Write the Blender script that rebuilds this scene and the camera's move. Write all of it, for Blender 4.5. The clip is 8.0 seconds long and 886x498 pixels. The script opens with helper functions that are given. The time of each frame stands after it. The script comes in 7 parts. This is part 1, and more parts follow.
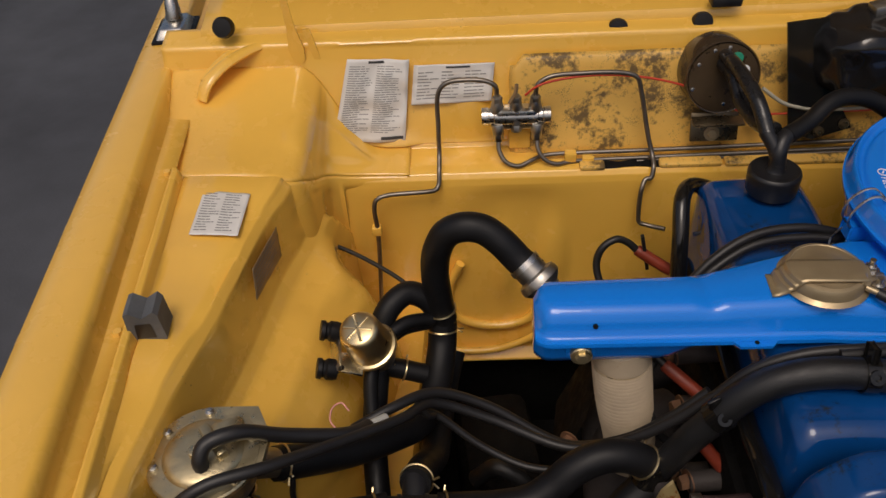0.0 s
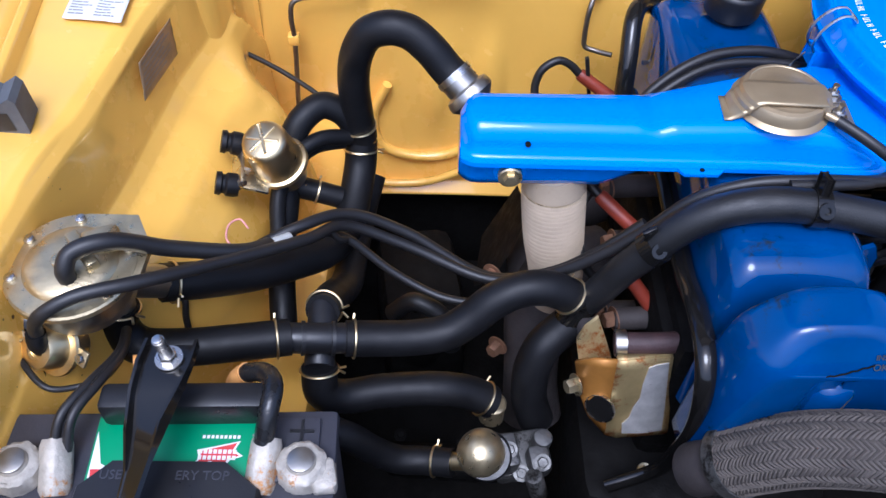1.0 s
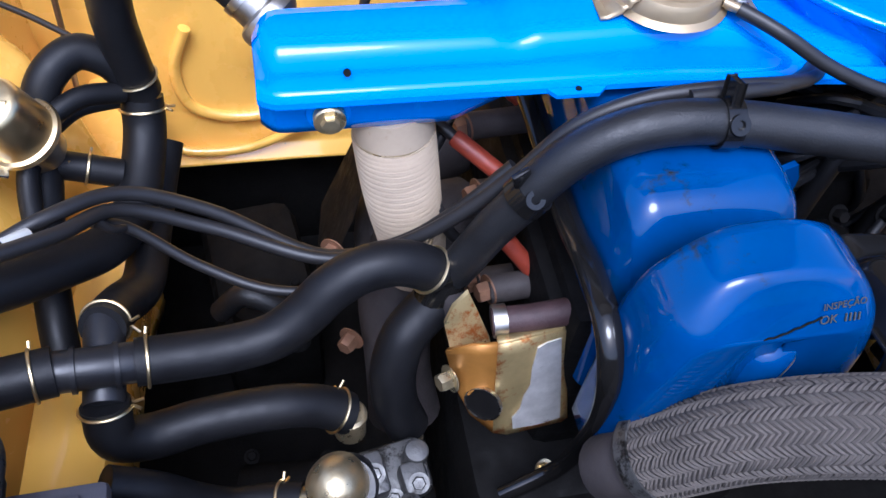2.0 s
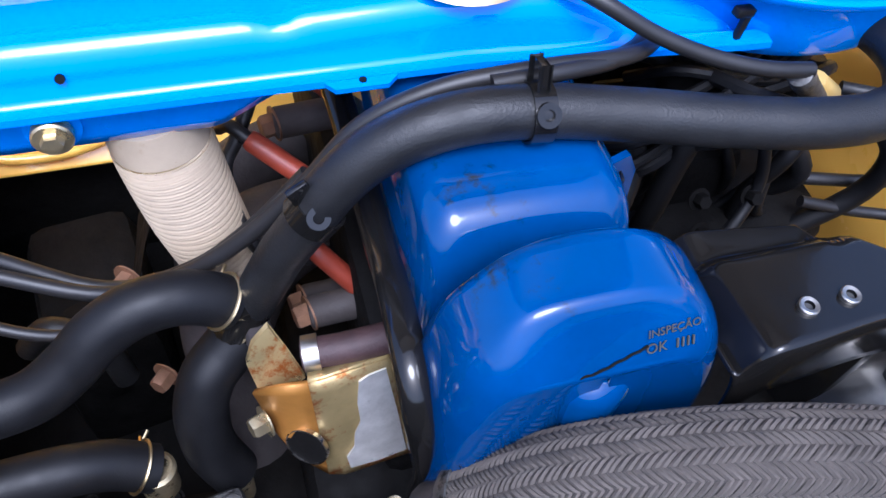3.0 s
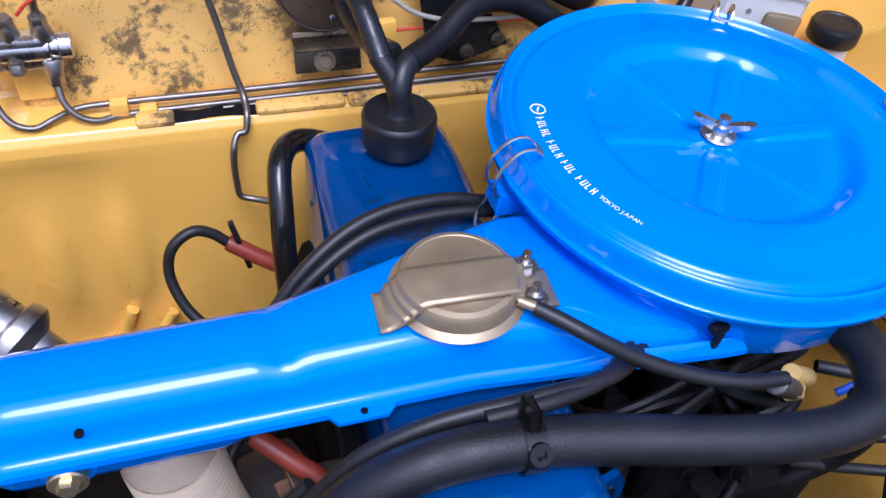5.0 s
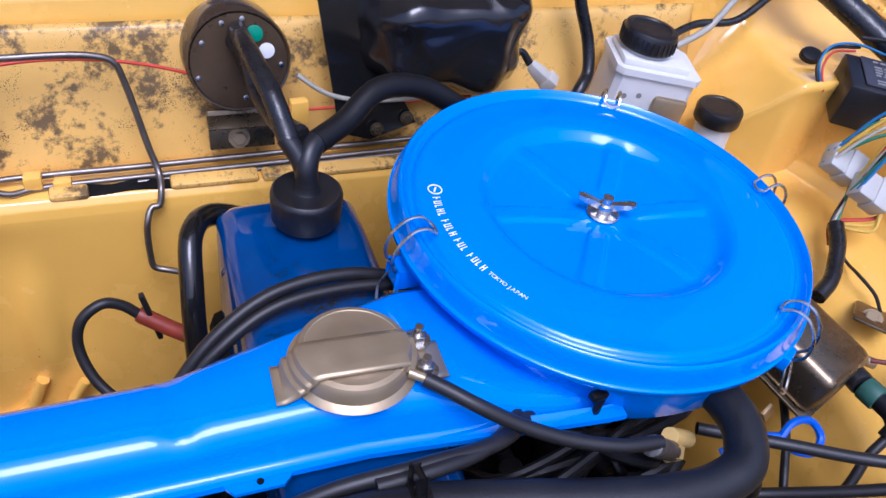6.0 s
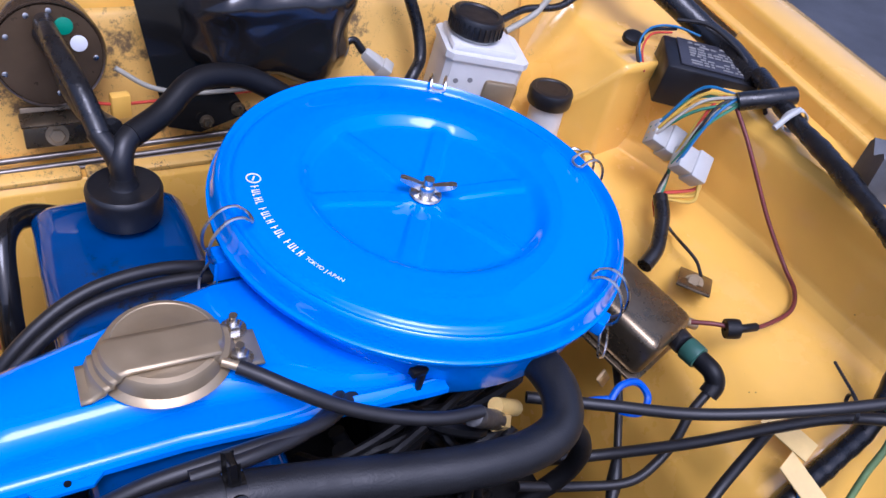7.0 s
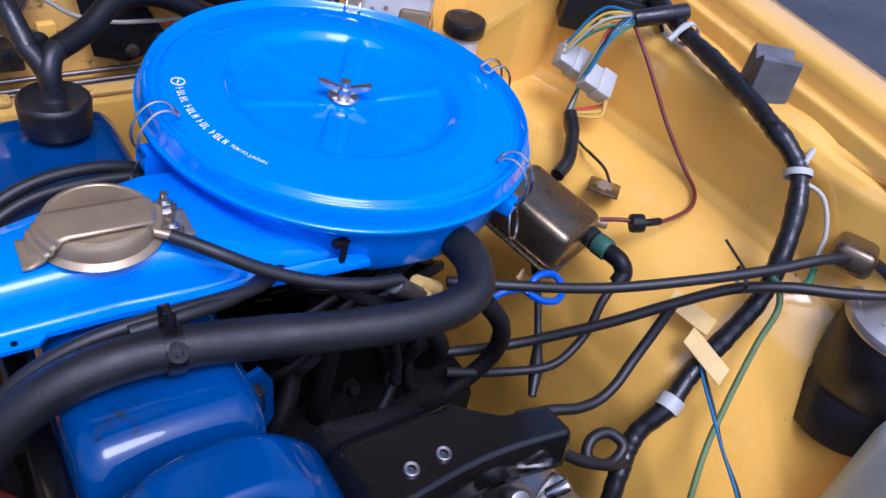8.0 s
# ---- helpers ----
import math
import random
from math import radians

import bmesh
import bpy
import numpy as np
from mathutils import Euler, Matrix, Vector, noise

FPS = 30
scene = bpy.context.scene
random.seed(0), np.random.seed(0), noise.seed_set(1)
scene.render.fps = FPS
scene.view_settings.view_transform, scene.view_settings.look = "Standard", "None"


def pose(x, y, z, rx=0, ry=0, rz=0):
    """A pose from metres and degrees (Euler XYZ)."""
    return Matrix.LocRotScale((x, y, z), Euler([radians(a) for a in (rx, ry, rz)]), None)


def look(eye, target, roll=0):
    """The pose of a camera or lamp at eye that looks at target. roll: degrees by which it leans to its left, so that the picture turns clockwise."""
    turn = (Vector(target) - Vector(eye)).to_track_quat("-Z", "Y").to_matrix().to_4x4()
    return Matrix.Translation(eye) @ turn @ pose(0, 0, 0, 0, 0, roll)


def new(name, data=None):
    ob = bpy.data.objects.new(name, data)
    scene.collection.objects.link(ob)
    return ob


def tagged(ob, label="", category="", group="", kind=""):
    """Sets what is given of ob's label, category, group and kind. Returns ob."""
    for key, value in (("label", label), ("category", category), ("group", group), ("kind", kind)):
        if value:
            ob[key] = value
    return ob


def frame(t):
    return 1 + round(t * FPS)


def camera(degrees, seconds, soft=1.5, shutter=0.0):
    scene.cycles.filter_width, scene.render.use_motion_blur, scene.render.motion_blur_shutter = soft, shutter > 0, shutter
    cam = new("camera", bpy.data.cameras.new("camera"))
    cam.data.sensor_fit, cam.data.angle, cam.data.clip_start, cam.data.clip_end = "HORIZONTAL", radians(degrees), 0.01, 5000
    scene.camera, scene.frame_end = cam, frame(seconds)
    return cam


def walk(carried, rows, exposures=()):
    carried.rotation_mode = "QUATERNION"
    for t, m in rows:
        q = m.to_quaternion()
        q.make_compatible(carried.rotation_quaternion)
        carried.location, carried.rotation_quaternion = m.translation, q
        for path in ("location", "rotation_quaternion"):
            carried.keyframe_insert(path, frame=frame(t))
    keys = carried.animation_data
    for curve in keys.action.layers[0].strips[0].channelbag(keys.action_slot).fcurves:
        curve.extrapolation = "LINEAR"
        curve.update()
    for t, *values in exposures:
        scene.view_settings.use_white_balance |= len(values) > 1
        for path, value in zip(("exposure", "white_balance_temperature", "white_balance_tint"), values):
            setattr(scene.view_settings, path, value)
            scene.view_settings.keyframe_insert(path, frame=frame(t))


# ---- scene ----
cam = camera(57.0, 8.0)
PATH = [
    (0, (0.112, 0.157, 1.362), (0.021, 1.677, 0.065), -3.8),
    (0.5, (0.114, 0.17, 1.315), (0.087, 1.497, -0.181), 1.8),
    (1, (0.127, 0.189, 1.281), (0.186, 1.46, -0.262), 3.2),
    (1.5, (0.121, 0.224, 1.237), (0.149, 1.487, -0.313), 0.9),
    (2, (0.172, 0.288, 1.16), (0.518, 1.468, -0.417), 7.5),
    (2.2, (0.211, 0.305, 1.14), (0.607, 1.456, -0.448), 7.6),
    (3.3, (0.278, 0.352, 1.122), (0.74, 1.431, -0.497), 9.0),
    (3.5, (0.279, 0.364, 1.134), (0.749, 1.443, -0.483), 9.2),
    (4, (0.277, 0.391, 1.158), (0.741, 1.519, -0.427), 8.1),
    (4.5, (0.277, 0.407, 1.186), (0.778, 1.648, -0.3), 7.9),
    (4.7, (0.28, 0.405, 1.194), (0.777, 1.679, -0.265), 7.0),
    (5.8, (0.294, 0.384, 1.229), (0.918, 1.757, -0.085), 9.0),
    (6, (0.3, 0.38, 1.234), (0.976, 1.744, -0.064), 10.0),
    (6.5, (0.321, 0.37, 1.24), (1.127, 1.688, -0.03), 11.8),
    (7, (0.339, 0.353, 1.24), (1.25, 1.602, -0.028), 13.1),
    (7.5, (0.343, 0.327, 1.244), (1.314, 1.536, -0.019), 13.8),
    (8, (0.319, 0.268, 1.216), (1.338, 1.442, -0.044), 13.2),
]
EXPOSURES = [(0, -0.76, 6900, 13), (0.5, 0.15, 5700, 14), (1, 0.52, 4950, 16), (1.5, 0.66, 4900, 16), (2.2, 0.95, 4900, 16), (3.3, 1.08, 5000, 16), (4, 0.95, 5000, 16), (5, 0.38, 4950, 22), (7.5, 0.24, 5000, 26), (8, 0.22, 4900, 26)]
walk(cam, [(t, look(eye, target, roll)) for t, eye, target, roll in PATH], EXPOSURES)

# ---- daylight: open shade under a bright sky ----
world = bpy.data.worlds.new("sky")
scene.world = world
world.use_nodes = True
_wn = world.node_tree.nodes
_sky = _wn.new("ShaderNodeTexSky")
_sky.sky_type = "NISHITA"
_sky.sun_disc = False
_sky.sun_elevation = radians(63)
_sky.sun_rotation = radians(192)
_sky.air_density, _sky.dust_density = 1.0, 6.0
world.node_tree.links.new(_sky.outputs[0], _wn["Background"].inputs[0])
_wn["Background"].inputs[1].default_value = 0.15
sun = new("sun", bpy.data.lights.new("sun", "SUN"))
sun.data.energy, sun.data.angle, sun.data.color = 1.1, radians(26), (1.0, 0.98, 0.95)
sun.matrix_world = look((0.20, -0.32, 2.9), (0.42, 0.7, 0.8))


# ---- mesh helpers ----
def finish(bm, name, mat, angle=38, origin=(0, 0, 0)):
    bmesh.ops.translate(bm, vec=-Vector(origin), verts=bm.verts)
    bmesh.ops.recalc_face_normals(bm, faces=bm.faces)
    me = bpy.data.meshes.new(name)
    bm.to_mesh(me)
    bm.free()
    me.polygons.foreach_set("use_smooth", [True] * len(me.polygons))
    me.set_sharp_from_angle(angle=radians(angle))
    for m in mat if isinstance(mat, (list, tuple)) else [mat]:
        me.materials.append(m)
    return me


ORIGIN = {}


def thing(name, loc, label, category, group="", kind=""):
    ob = new(name)
    ob.location = loc
    ob.empty_display_size = 0.02
    ORIGIN[ob.name] = Vector(loc)
    return tagged(ob, label, category, group, kind)


def lettering(name, text, size, m, mat, parent, label="", depth=0.0004):
    """Raised letters in the built-in font, standing on the plane of m."""
    cu = bpy.data.curves.new(name, "FONT")
    cu.body, cu.size, cu.extrude = text, size, depth
    cu.align_x, cu.align_y = "CENTER", "CENTER"
    cu.resolution_u = 3
    tmp = new("lettering", cu)
    me = bpy.data.meshes.new_from_object(tmp)
    bpy.data.objects.remove(tmp)
    bm = bmesh.new()
    bm.from_mesh(me)
    bpy.data.meshes.remove(me)
    bmesh.ops.transform(bm, matrix=m, verts=bm.verts)
    return part(name, bm, mat, parent, label, 20)


def part(name, bm, mat, parent, label="", angle=38, solid=0.0):
    at = ORIGIN[parent.name]
    ob = new(name, finish(bm, name, mat, angle, at))
    ob.parent = parent
    ORIGIN[ob.name] = at
    if solid:
        mod = ob.modifiers.new("thickness", "SOLIDIFY")
        mod.thickness, mod.offset = solid, 0
    return tagged(ob, label)


def single(name, bm, mat, label, category, group="", kind="", angle=38, loc=None):
    vs = [v.co for v in bm.verts]
    if loc is None:
        lo = [min(v[i] for v in vs) for i in range(3)]
        hi = [max(v[i] for v in vs) for i in range(3)]
        loc = ((lo[0] + hi[0]) / 2, (lo[1] + hi[1]) / 2, lo[2])
    ob = new(name, finish(bm, name, mat, angle, loc))
    ob.location = loc
    ORIGIN[ob.name] = Vector(loc)
    return tagged(ob, label, category, group, kind)


def B():
    return bmesh.new()


def box(bm, c, s, rot=(0, 0, 0), bev=0.0, seg=2, taper=1.0):
    m = pose(*c, *rot) if not isinstance(rot, Matrix) else Matrix.Translation(c) @ rot
    r = bmesh.ops.create_cube(bm, size=1.0)
    vs = r["verts"]
    for v in vs:
        k = taper if v.co.z > 0 else 1.0
        v.co = m @ Vector((v.co.x * s[0] * k, v.co.y * s[1] * k, v.co.z * s[2]))
    if bev:
        es = {e for v in vs for e in v.link_edges}
        bmesh.ops.bevel(bm, geom=list(es), offset=bev, segments=seg, affect="EDGES", profile=0.5)
    return bm


def axes_to(d, up=(0, 0, 1)):
    """A turn whose z runs along d."""
    return Vector(d).normalized().to_track_quat("Z", "Y").to_matrix().to_4x4()


def lathe(bm, profile, m=None, n=32, close=True):
    m = m or Matrix()
    rings = []
    for r, h in profile:
        if r < 1e-6:
            rings.append([bm.verts.new(m @ Vector((0, 0, h)))])
        else:
            rings.append([bm.verts.new(m @ Vector((r * math.cos(2 * math.pi * i / n), r * math.sin(2 * math.pi * i / n), h))) for i in range(n)])
    for a, b in zip(rings, rings[1:]):
        for i in range(n):
            j = (i + 1) % n
            if len(a) == 1 and len(b) == 1:
                continue
            if len(a) == 1:
                bm.faces.new((a[0], b[i], b[j]))
            elif len(b) == 1:
                bm.faces.new((a[i], a[j], b[0]))
            else:
                bm.faces.new((a[i], a[j], b[j], b[i]))
    return bm


def cyl(bm, a, b, r, n=20, bev=0.0, r2=None):
    a, b = Vector(a), Vector(b)
    h = (b - a).length
    r2 = r if r2 is None else r2
    m = Matrix.Translation(a) @ axes_to(b - a)
    if bev:
        prof = [(0, 0), (r - bev, 0), (r - bev * 0.3, bev * 0.3), (r, bev), (r2, h - bev), (r2 - bev * 0.3, h - bev * 0.3), (r2 - bev, h), (0, h)]
    else:
        prof = [(0, 0), (r, 0), (r2, h), (0, h)]
    return lathe(bm, prof, m, n)


def spline(pts, res=8):
    p = [Vector(q) for q in pts]
    if len(p) < 3:
        return [p[0].lerp(p[-1], i / res) for i in range(res + 1)]
    ext = [p[0] * 2 - p[1]] + p + [p[-1] * 2 - p[-2]]
    out = []
    for i in range(1, len(ext) - 2):
        a, b, c, d = ext[i - 1 : i + 3]
        ta, tb = (b - a).length ** 0.5 + 1e-6, (c - b).length ** 0.5 + 1e-6
        tc = (d - c).length ** 0.5 + 1e-6
        m1 = ((b - a) / ta - (c - a) / (ta + tb) + (c - b) / tb) * tb
        m2 = ((c - b) / tb - (d - b) / (tb + tc) + (d - c) / tc) * tb
        for k in range(res):
            u = k / res
            h = (2 * u**3 - 3 * u**2 + 1, u**3 - 2 * u**2 + u, -2 * u**3 + 3 * u**2, u**3 - u**2)
            out.append(b * h[0] + m1 * h[1] + c * h[2] + m2 * h[3])
    out.append(p[-1])
    return out


def sweep(bm, line, r, n=12, caps=True, flat=1.0):
    """A tube of radius r (a number, or a function of 0..1) along a line."""
    line = [Vector(p) for p in line]
    k = len(line)
    up, rings = None, []
    for i, p in enumerate(line):
        d = (line[min(i + 1, k - 1)] - line[max(i - 1, 0)]).normalized()
        if up is None:
            up = d.orthogonal().normalized() if abs(d.z) > 0.9 else Vector((0, 0, 1))
        side = d.cross(up).normalized()
        up = side.cross(d).normalized()
        rr = r(i / (k - 1)) if callable(r) else r
        rings.append([bm.verts.new(p + side * (rr * math.cos(2 * math.pi * j / n)) + up * (rr * flat * math.sin(2 * math.pi * j / n))) for j in range(n)])
    for a, b in zip(rings, rings[1:]):
        for j in range(n):
            bm.faces.new((a[j], a[(j + 1) % n], b[(j + 1) % n], b[j]))
    if caps:
        bm.faces.new(rings[0][::-1])
        bm.faces.new(rings[-1])
    return bm


def tube(bm, pts, r, n=12, res=8, caps=True):
    return sweep(bm, spline(pts, res), r, n, caps)


def loft(bm, sections, closed=True, caps=True):
    rows = [[bm.verts.new(p) for p in sec] for sec in sections]
    n = len(rows[0])
    for a, b in zip(rows, rows[1:]):
        for j in range(n if closed else n - 1):
            bm.faces.new((a[j], a[(j + 1) % n], b[(j + 1) % n], b[j]))
    if caps and closed:
        bm.faces.new(rows[0][::-1])
        bm.faces.new(rows[-1])
    return bm


def grid(bm, nu, nv, fn):
    rows = [[bm.verts.new(fn(u / nu, v / nv)) for v in range(nv + 1)] for u in range(nu + 1)]
    for a, b in zip(rows, rows[1:]):
        for j in range(nv):
            bm.faces.new((a[j], a[j + 1], b[j + 1], b[j]))
    return bm


def ring(bm, c, d, r, w, t=0.0012, n=24):
    """A thin band round the line through c along d."""
    m = Matrix.Translation(c) @ axes_to(d)
    return lathe(bm, [(r, -w / 2), (r + t, -w / 2), (r + t, w / 2), (r, w / 2), (r, -w / 2)], m, n)


def wire_ring(bm, c, d, r, t=0.0011, n=28, gap=0.12):
    m = Matrix.Translation(c) @ axes_to(d)
    line = [m @ Vector((r * math.cos(a), r * math.sin(a), 0)) for a in np.linspace(gap, 2 * math.pi - gap, n)]
    return sweep(bm, line, t, 6)


def hexbolt(bm, c, d, r=0.006, h=0.005, washer=True, stud=0.0):
    m = Matrix.Translation(c) @ axes_to(d)
    z = 0.0
    if washer:
        lathe(bm, [(0, 0), (r * 1.5, 0), (r * 1.5, 0.0012), (0, 0.0012)], m, 18)
        z = 0.0012
    lathe(bm, [(0, z), (r, z), (r, z + h * 0.8), (r * 0.85, z + h), (0, z + h)], m, 6)
    if stud:
        lathe(bm, [(0, z + h), (r * 0.5, z + h), (r * 0.5, z + h + stud), (0, z + h + stud)], m, 10)
    return bm


# ---- materials ----
def material(name, color, rough=0.5, metal=0.0, coat=0.0, spec=0.5, var=0.0, scale=20.0, grain=0.0, grain_scale=400.0,
             dirt=None, dirt_amount=0.0, dirt_scale=8.0, rough_var=0.0, trans=0.0, sub=0.0, specks=0.0, speck_scale=130.0, speck_color=(0.03, 0.022, 0.012)):
    m = bpy.data.materials.new(name)
    m.use_nodes = True
    nt = m.node_tree
    b = nt.nodes["Principled BSDF"]
    link = nt.links.new
    b.inputs["Roughness"].default_value = rough
    b.inputs["Metallic"].default_value = metal
    b.inputs["Coat Weight"].default_value = coat
    b.inputs["Coat Roughness"].default_value = 0.06
    b.inputs["Specular IOR Level"].default_value = spec
    b.inputs["Transmission Weight"].default_value = trans
    if sub:
        b.inputs["Subsurface Weight"].default_value = sub
        b.inputs["Subsurface Radius"].default_value = (0.01, 0.01, 0.01)
    co = nt.nodes.new("ShaderNodeTexCoord").outputs["Object"]

    def noise_tex(sc, detail=6.0, rgh=0.6):
        t = nt.nodes.new("ShaderNodeTexNoise")
        t.inputs["Scale"].default_value, t.inputs["Detail"].default_value, t.inputs["Roughness"].default_value = sc, detail, rgh
        link(co, t.inputs["Vector"])
        return t.outputs["Fac"]

    def ramp(src, lo, hi):
        r = nt.nodes.new("ShaderNodeMapRange")
        r.inputs["From Min"].default_value, r.inputs["From Max"].default_value = lo, hi
        link(src, r.inputs["Value"])
        return r.outputs["Result"]

    def mix(fac, a, c, mode="MIX"):
        x = nt.nodes.new("ShaderNodeMix")
        x.data_type, x.blend_type = "RGBA", mode
        link(fac, x.inputs[0])
        for sock, val in ((x.inputs[6], a), (x.inputs[7], c)):
            if isinstance(val, tuple):
                sock.default_value = (*val, 1)
            else:
                link(val, sock)
        return x.outputs[2]

    col = tuple(color)
    out = None
    if var:
        f = ramp(noise_tex(scale), 0.3, 0.7)
        out = mix(f, tuple(c * (1 - var) for c in col), tuple(min(1, c * (1 + var)) for c in col))
    if dirt is not None:
        big, small = noise_tex(dirt_scale, 3.0), noise_tex(dirt_scale * 9, 8.0, 0.75)
        s = nt.nodes.new("ShaderNodeMath")
        s.operation = "MULTIPLY_ADD"
        link(small, s.inputs[0])
        s.inputs[1].default_value = 0.8
        link(big, s.inputs[2])
        f = ramp(s.outputs[0], 1.12 - dirt_amount, 1.24 - dirt_amount)
        out = mix(f, out if out is not None else col, tuple(dirt))
    if specks:
        vor = nt.nodes.new("ShaderNodeTexVoronoi")
        vor.inputs["Scale"].default_value = speck_scale
        link(co, vor.inputs["Vector"])
        near = nt.nodes.new("ShaderNodeMath")
        near.operation = "MULTIPLY_ADD"
        link(ramp(noise_tex(speck_scale * 0.05, 5.0, 0.7), 0.35, 0.75), near.inputs[0])
        near.inputs[1].default_value = 0.75
        near.inputs[2].default_value = specks - 0.45
        sub_ = nt.nodes.new("ShaderNodeMath")
        sub_.operation = "SUBTRACT"
        link(near.outputs[0], sub_.inputs[0])
        link(vor.outputs["Distance"], sub_.inputs[1])
        out = mix(ramp(sub_.outputs[0], 0.0, 0.10), out if out is not None else col, tuple(speck_color))
    if out is None:
        b.inputs["Base Color"].default_value = (*col, 1)
    else:
        link(out, b.inputs["Base Color"])
    if rough_var:
        r = nt.nodes.new("ShaderNodeMapRange")
        r.inputs["To Min"].default_value, r.inputs["To Max"].default_value = max(0.02, rough - rough_var), min(1, rough + rough_var)
        r.inputs["From Min"].default_value, r.inputs["From Max"].default_value = 0.3, 0.7
        link(noise_tex(scale * 2.3), r.inputs["Value"])
        link(r.outputs["Result"], b.inputs["Roughness"])
    if grain:
        bp = nt.nodes.new("ShaderNodeBump")
        bp.inputs["Strength"].default_value, bp.inputs["Distance"].default_value = grain, 0.001
        link(noise_tex(grain_scale, 3.0), bp.inputs["Height"])
        link(bp.outputs[0], b.inputs["Normal"])
    return m


YELLOW = (0.90, 0.52, 0.085)
yellow = material("yellow body paint", YELLOW, 0.24, coat=0.8, var=0.05, scale=6, grain=0.06, grain_scale=60, dirt=(0.30, 0.17, 0.05), dirt_amount=-0.06, dirt_scale=14, rough_var=0.1, specks=0.02, speck_scale=150, speck_color=(0.16, 0.09, 0.03))
yellow_dirty = material("grimy yellow paint", (0.76, 0.45, 0.095), 0.5, coat=0.15, var=0.1, scale=9, grain=0.25, grain_scale=140, dirt=(0.16, 0.10, 0.035), dirt_amount=0.20, dirt_scale=15, rough_var=0.15, specks=0.27, speck_scale=700, speck_color=(0.05, 0.035, 0.016))
blue = material("bright blue enamel", (0.0, 0.205, 0.78), 0.06, coat=0.2, var=0.03, scale=8, grain=0.03, grain_scale=30, rough_var=0.04)
# body yellow of the hood underside, with its shade put into the colour
hood_shaded = material("hood yellow darkened for shade", (0.16, 0.105, 0.045), 0.6, var=0.2, scale=9, grain=0.3, grain_scale=120)
dark_blue = material("dark blue engine enamel", (0.001, 0.046, 0.18), 0.055, coat=0.1, spec=0.5, var=0.2, scale=14, grain=0.12, grain_scale=60, dirt=(0.012, 0.018, 0.024), dirt_amount=0.10, dirt_scale=11, rough_var=0.06)
rubber = material("black hose rubber", (0.006, 0.006, 0.0068), 0.5, spec=0.3, var=0.25, scale=30, grain=0.15, grain_scale=900, rough_var=0.1)
rubber_worn = material("dusty hose rubber", (0.010, 0.010, 0.0105), 0.45, var=0.3, scale=25, grain=0.3, grain_scale=700, rough_var=0.12)
black_plastic = material("black plastic", (0.012, 0.012, 0.0135), 0.38, var=0.2, scale=25, grain=0.08, grain_scale=500, rough_var=0.12)
black_paint = material("black gloss paint", (0.008, 0.0075, 0.007), 0.14, coat=0.25, spec=0.4, var=0.3, scale=20, grain=0.1, grain_scale=120, dirt=(0.13, 0.12, 0.10), dirt_amount=-0.16, dirt_scale=25, rough_var=0.06)
# oily iron, taken near black so the colour carries the bay's deep shade
grime = material("oily cast iron darkened for shade", (0.005, 0.0046, 0.0043), 0.75, spec=0.12, var=0.4, scale=30, grain=0.6, grain_scale=220, rough_var=0.2)
gold = material("yellow zinc plating", (0.85, 0.68, 0.38), 0.34, metal=1.0, var=0.12, scale=18, grain=0.1, grain_scale=150, rough_var=0.1)
brass_dull = material("dulled zinc plating", (0.60, 0.50, 0.30), 0.34, metal=0.9, var=0.2, scale=40, grain=0.22, grain_scale=350, dirt=(0.25, 0.17, 0.08), dirt_amount=0.04, dirt_scale=30, rough_var=0.15)
steel = material("bright steel", (0.60, 0.58, 0.54), 0.28, metal=1.0, var=0.1, scale=40, rough_var=0.1)
steel_dull = material("grey zinc steel", (0.42, 0.40, 0.36), 0.4, metal=1.0, var=0.15, scale=35, grain=0.1, grain_scale=400, rough_var=0.12)
tan_steel = material("tan passivated steel", (0.43, 0.335, 0.20), 0.40, metal=0.65, var=0.06, scale=30, grain=0.08, grain_scale=300, rough_var=0.12)
tube_steel = material("brake tube steel", (0.23, 0.205, 0.175), 0.38, metal=0.9, var=0.2, scale=60, rough_var=0.1)
stove_paper = material("off-white corrugated duct", (0.44, 0.35, 0.24), 0.8, var=0.12, scale=28, grain=0.3, grain_scale=260, dirt=(0.33, 0.23, 0.13), dirt_amount=0.10, dirt_scale=13)
red_boot = material("red plug boot", (0.24, 0.036, 0.016), 0.45, var=0.2, scale=40, grain=0.2, grain_scale=500)
paper = material("white paper label", (0.72, 0.70, 0.66), 0.6, var=0.06, scale=25, grain=0.2, grain_scale=60)
ink = material("grey print", (0.24, 0.235, 0.22), 0.7)
ink_dark = material("dark print", (0.05, 0.05, 0.05), 0.7)
red_ink = material("red print", (0.6, 0.05, 0.05), 0.6)
white_ink = material("white print", (0.8, 0.8, 0.8), 0.5)
green_label = material("green label", (0.02, 0.28, 0.12), 0.4, var=0.06, scale=40)
plate_metal = material("etched tin plate", (0.36, 0.25, 0.14), 0.5, metal=0.5, var=0.25, scale=60, grain=0.2, grain_scale=300)
white_nylon = material("white nylon", (0.48, 0.48, 0.44), 0.45, var=0.05, scale=40, sub=0.2)
tank_plastic = material("milky reservoir plastic", (0.70, 0.69, 0.64), 0.42, var=0.06, scale=25, sub=0.3)
grey_rubber = material("grey rubber", (0.10, 0.105, 0.11), 0.65, var=0.35, scale=30, grain=0.3, grain_scale=300)
battery_case = material("battery case plastic", (0.045, 0.045, 0.055), 0.42, var=0.25, scale=18, grain=0.2, grain_scale=400, dirt=(0.12, 0.11, 0.10), dirt_amount=-0.05, dirt_scale=20)
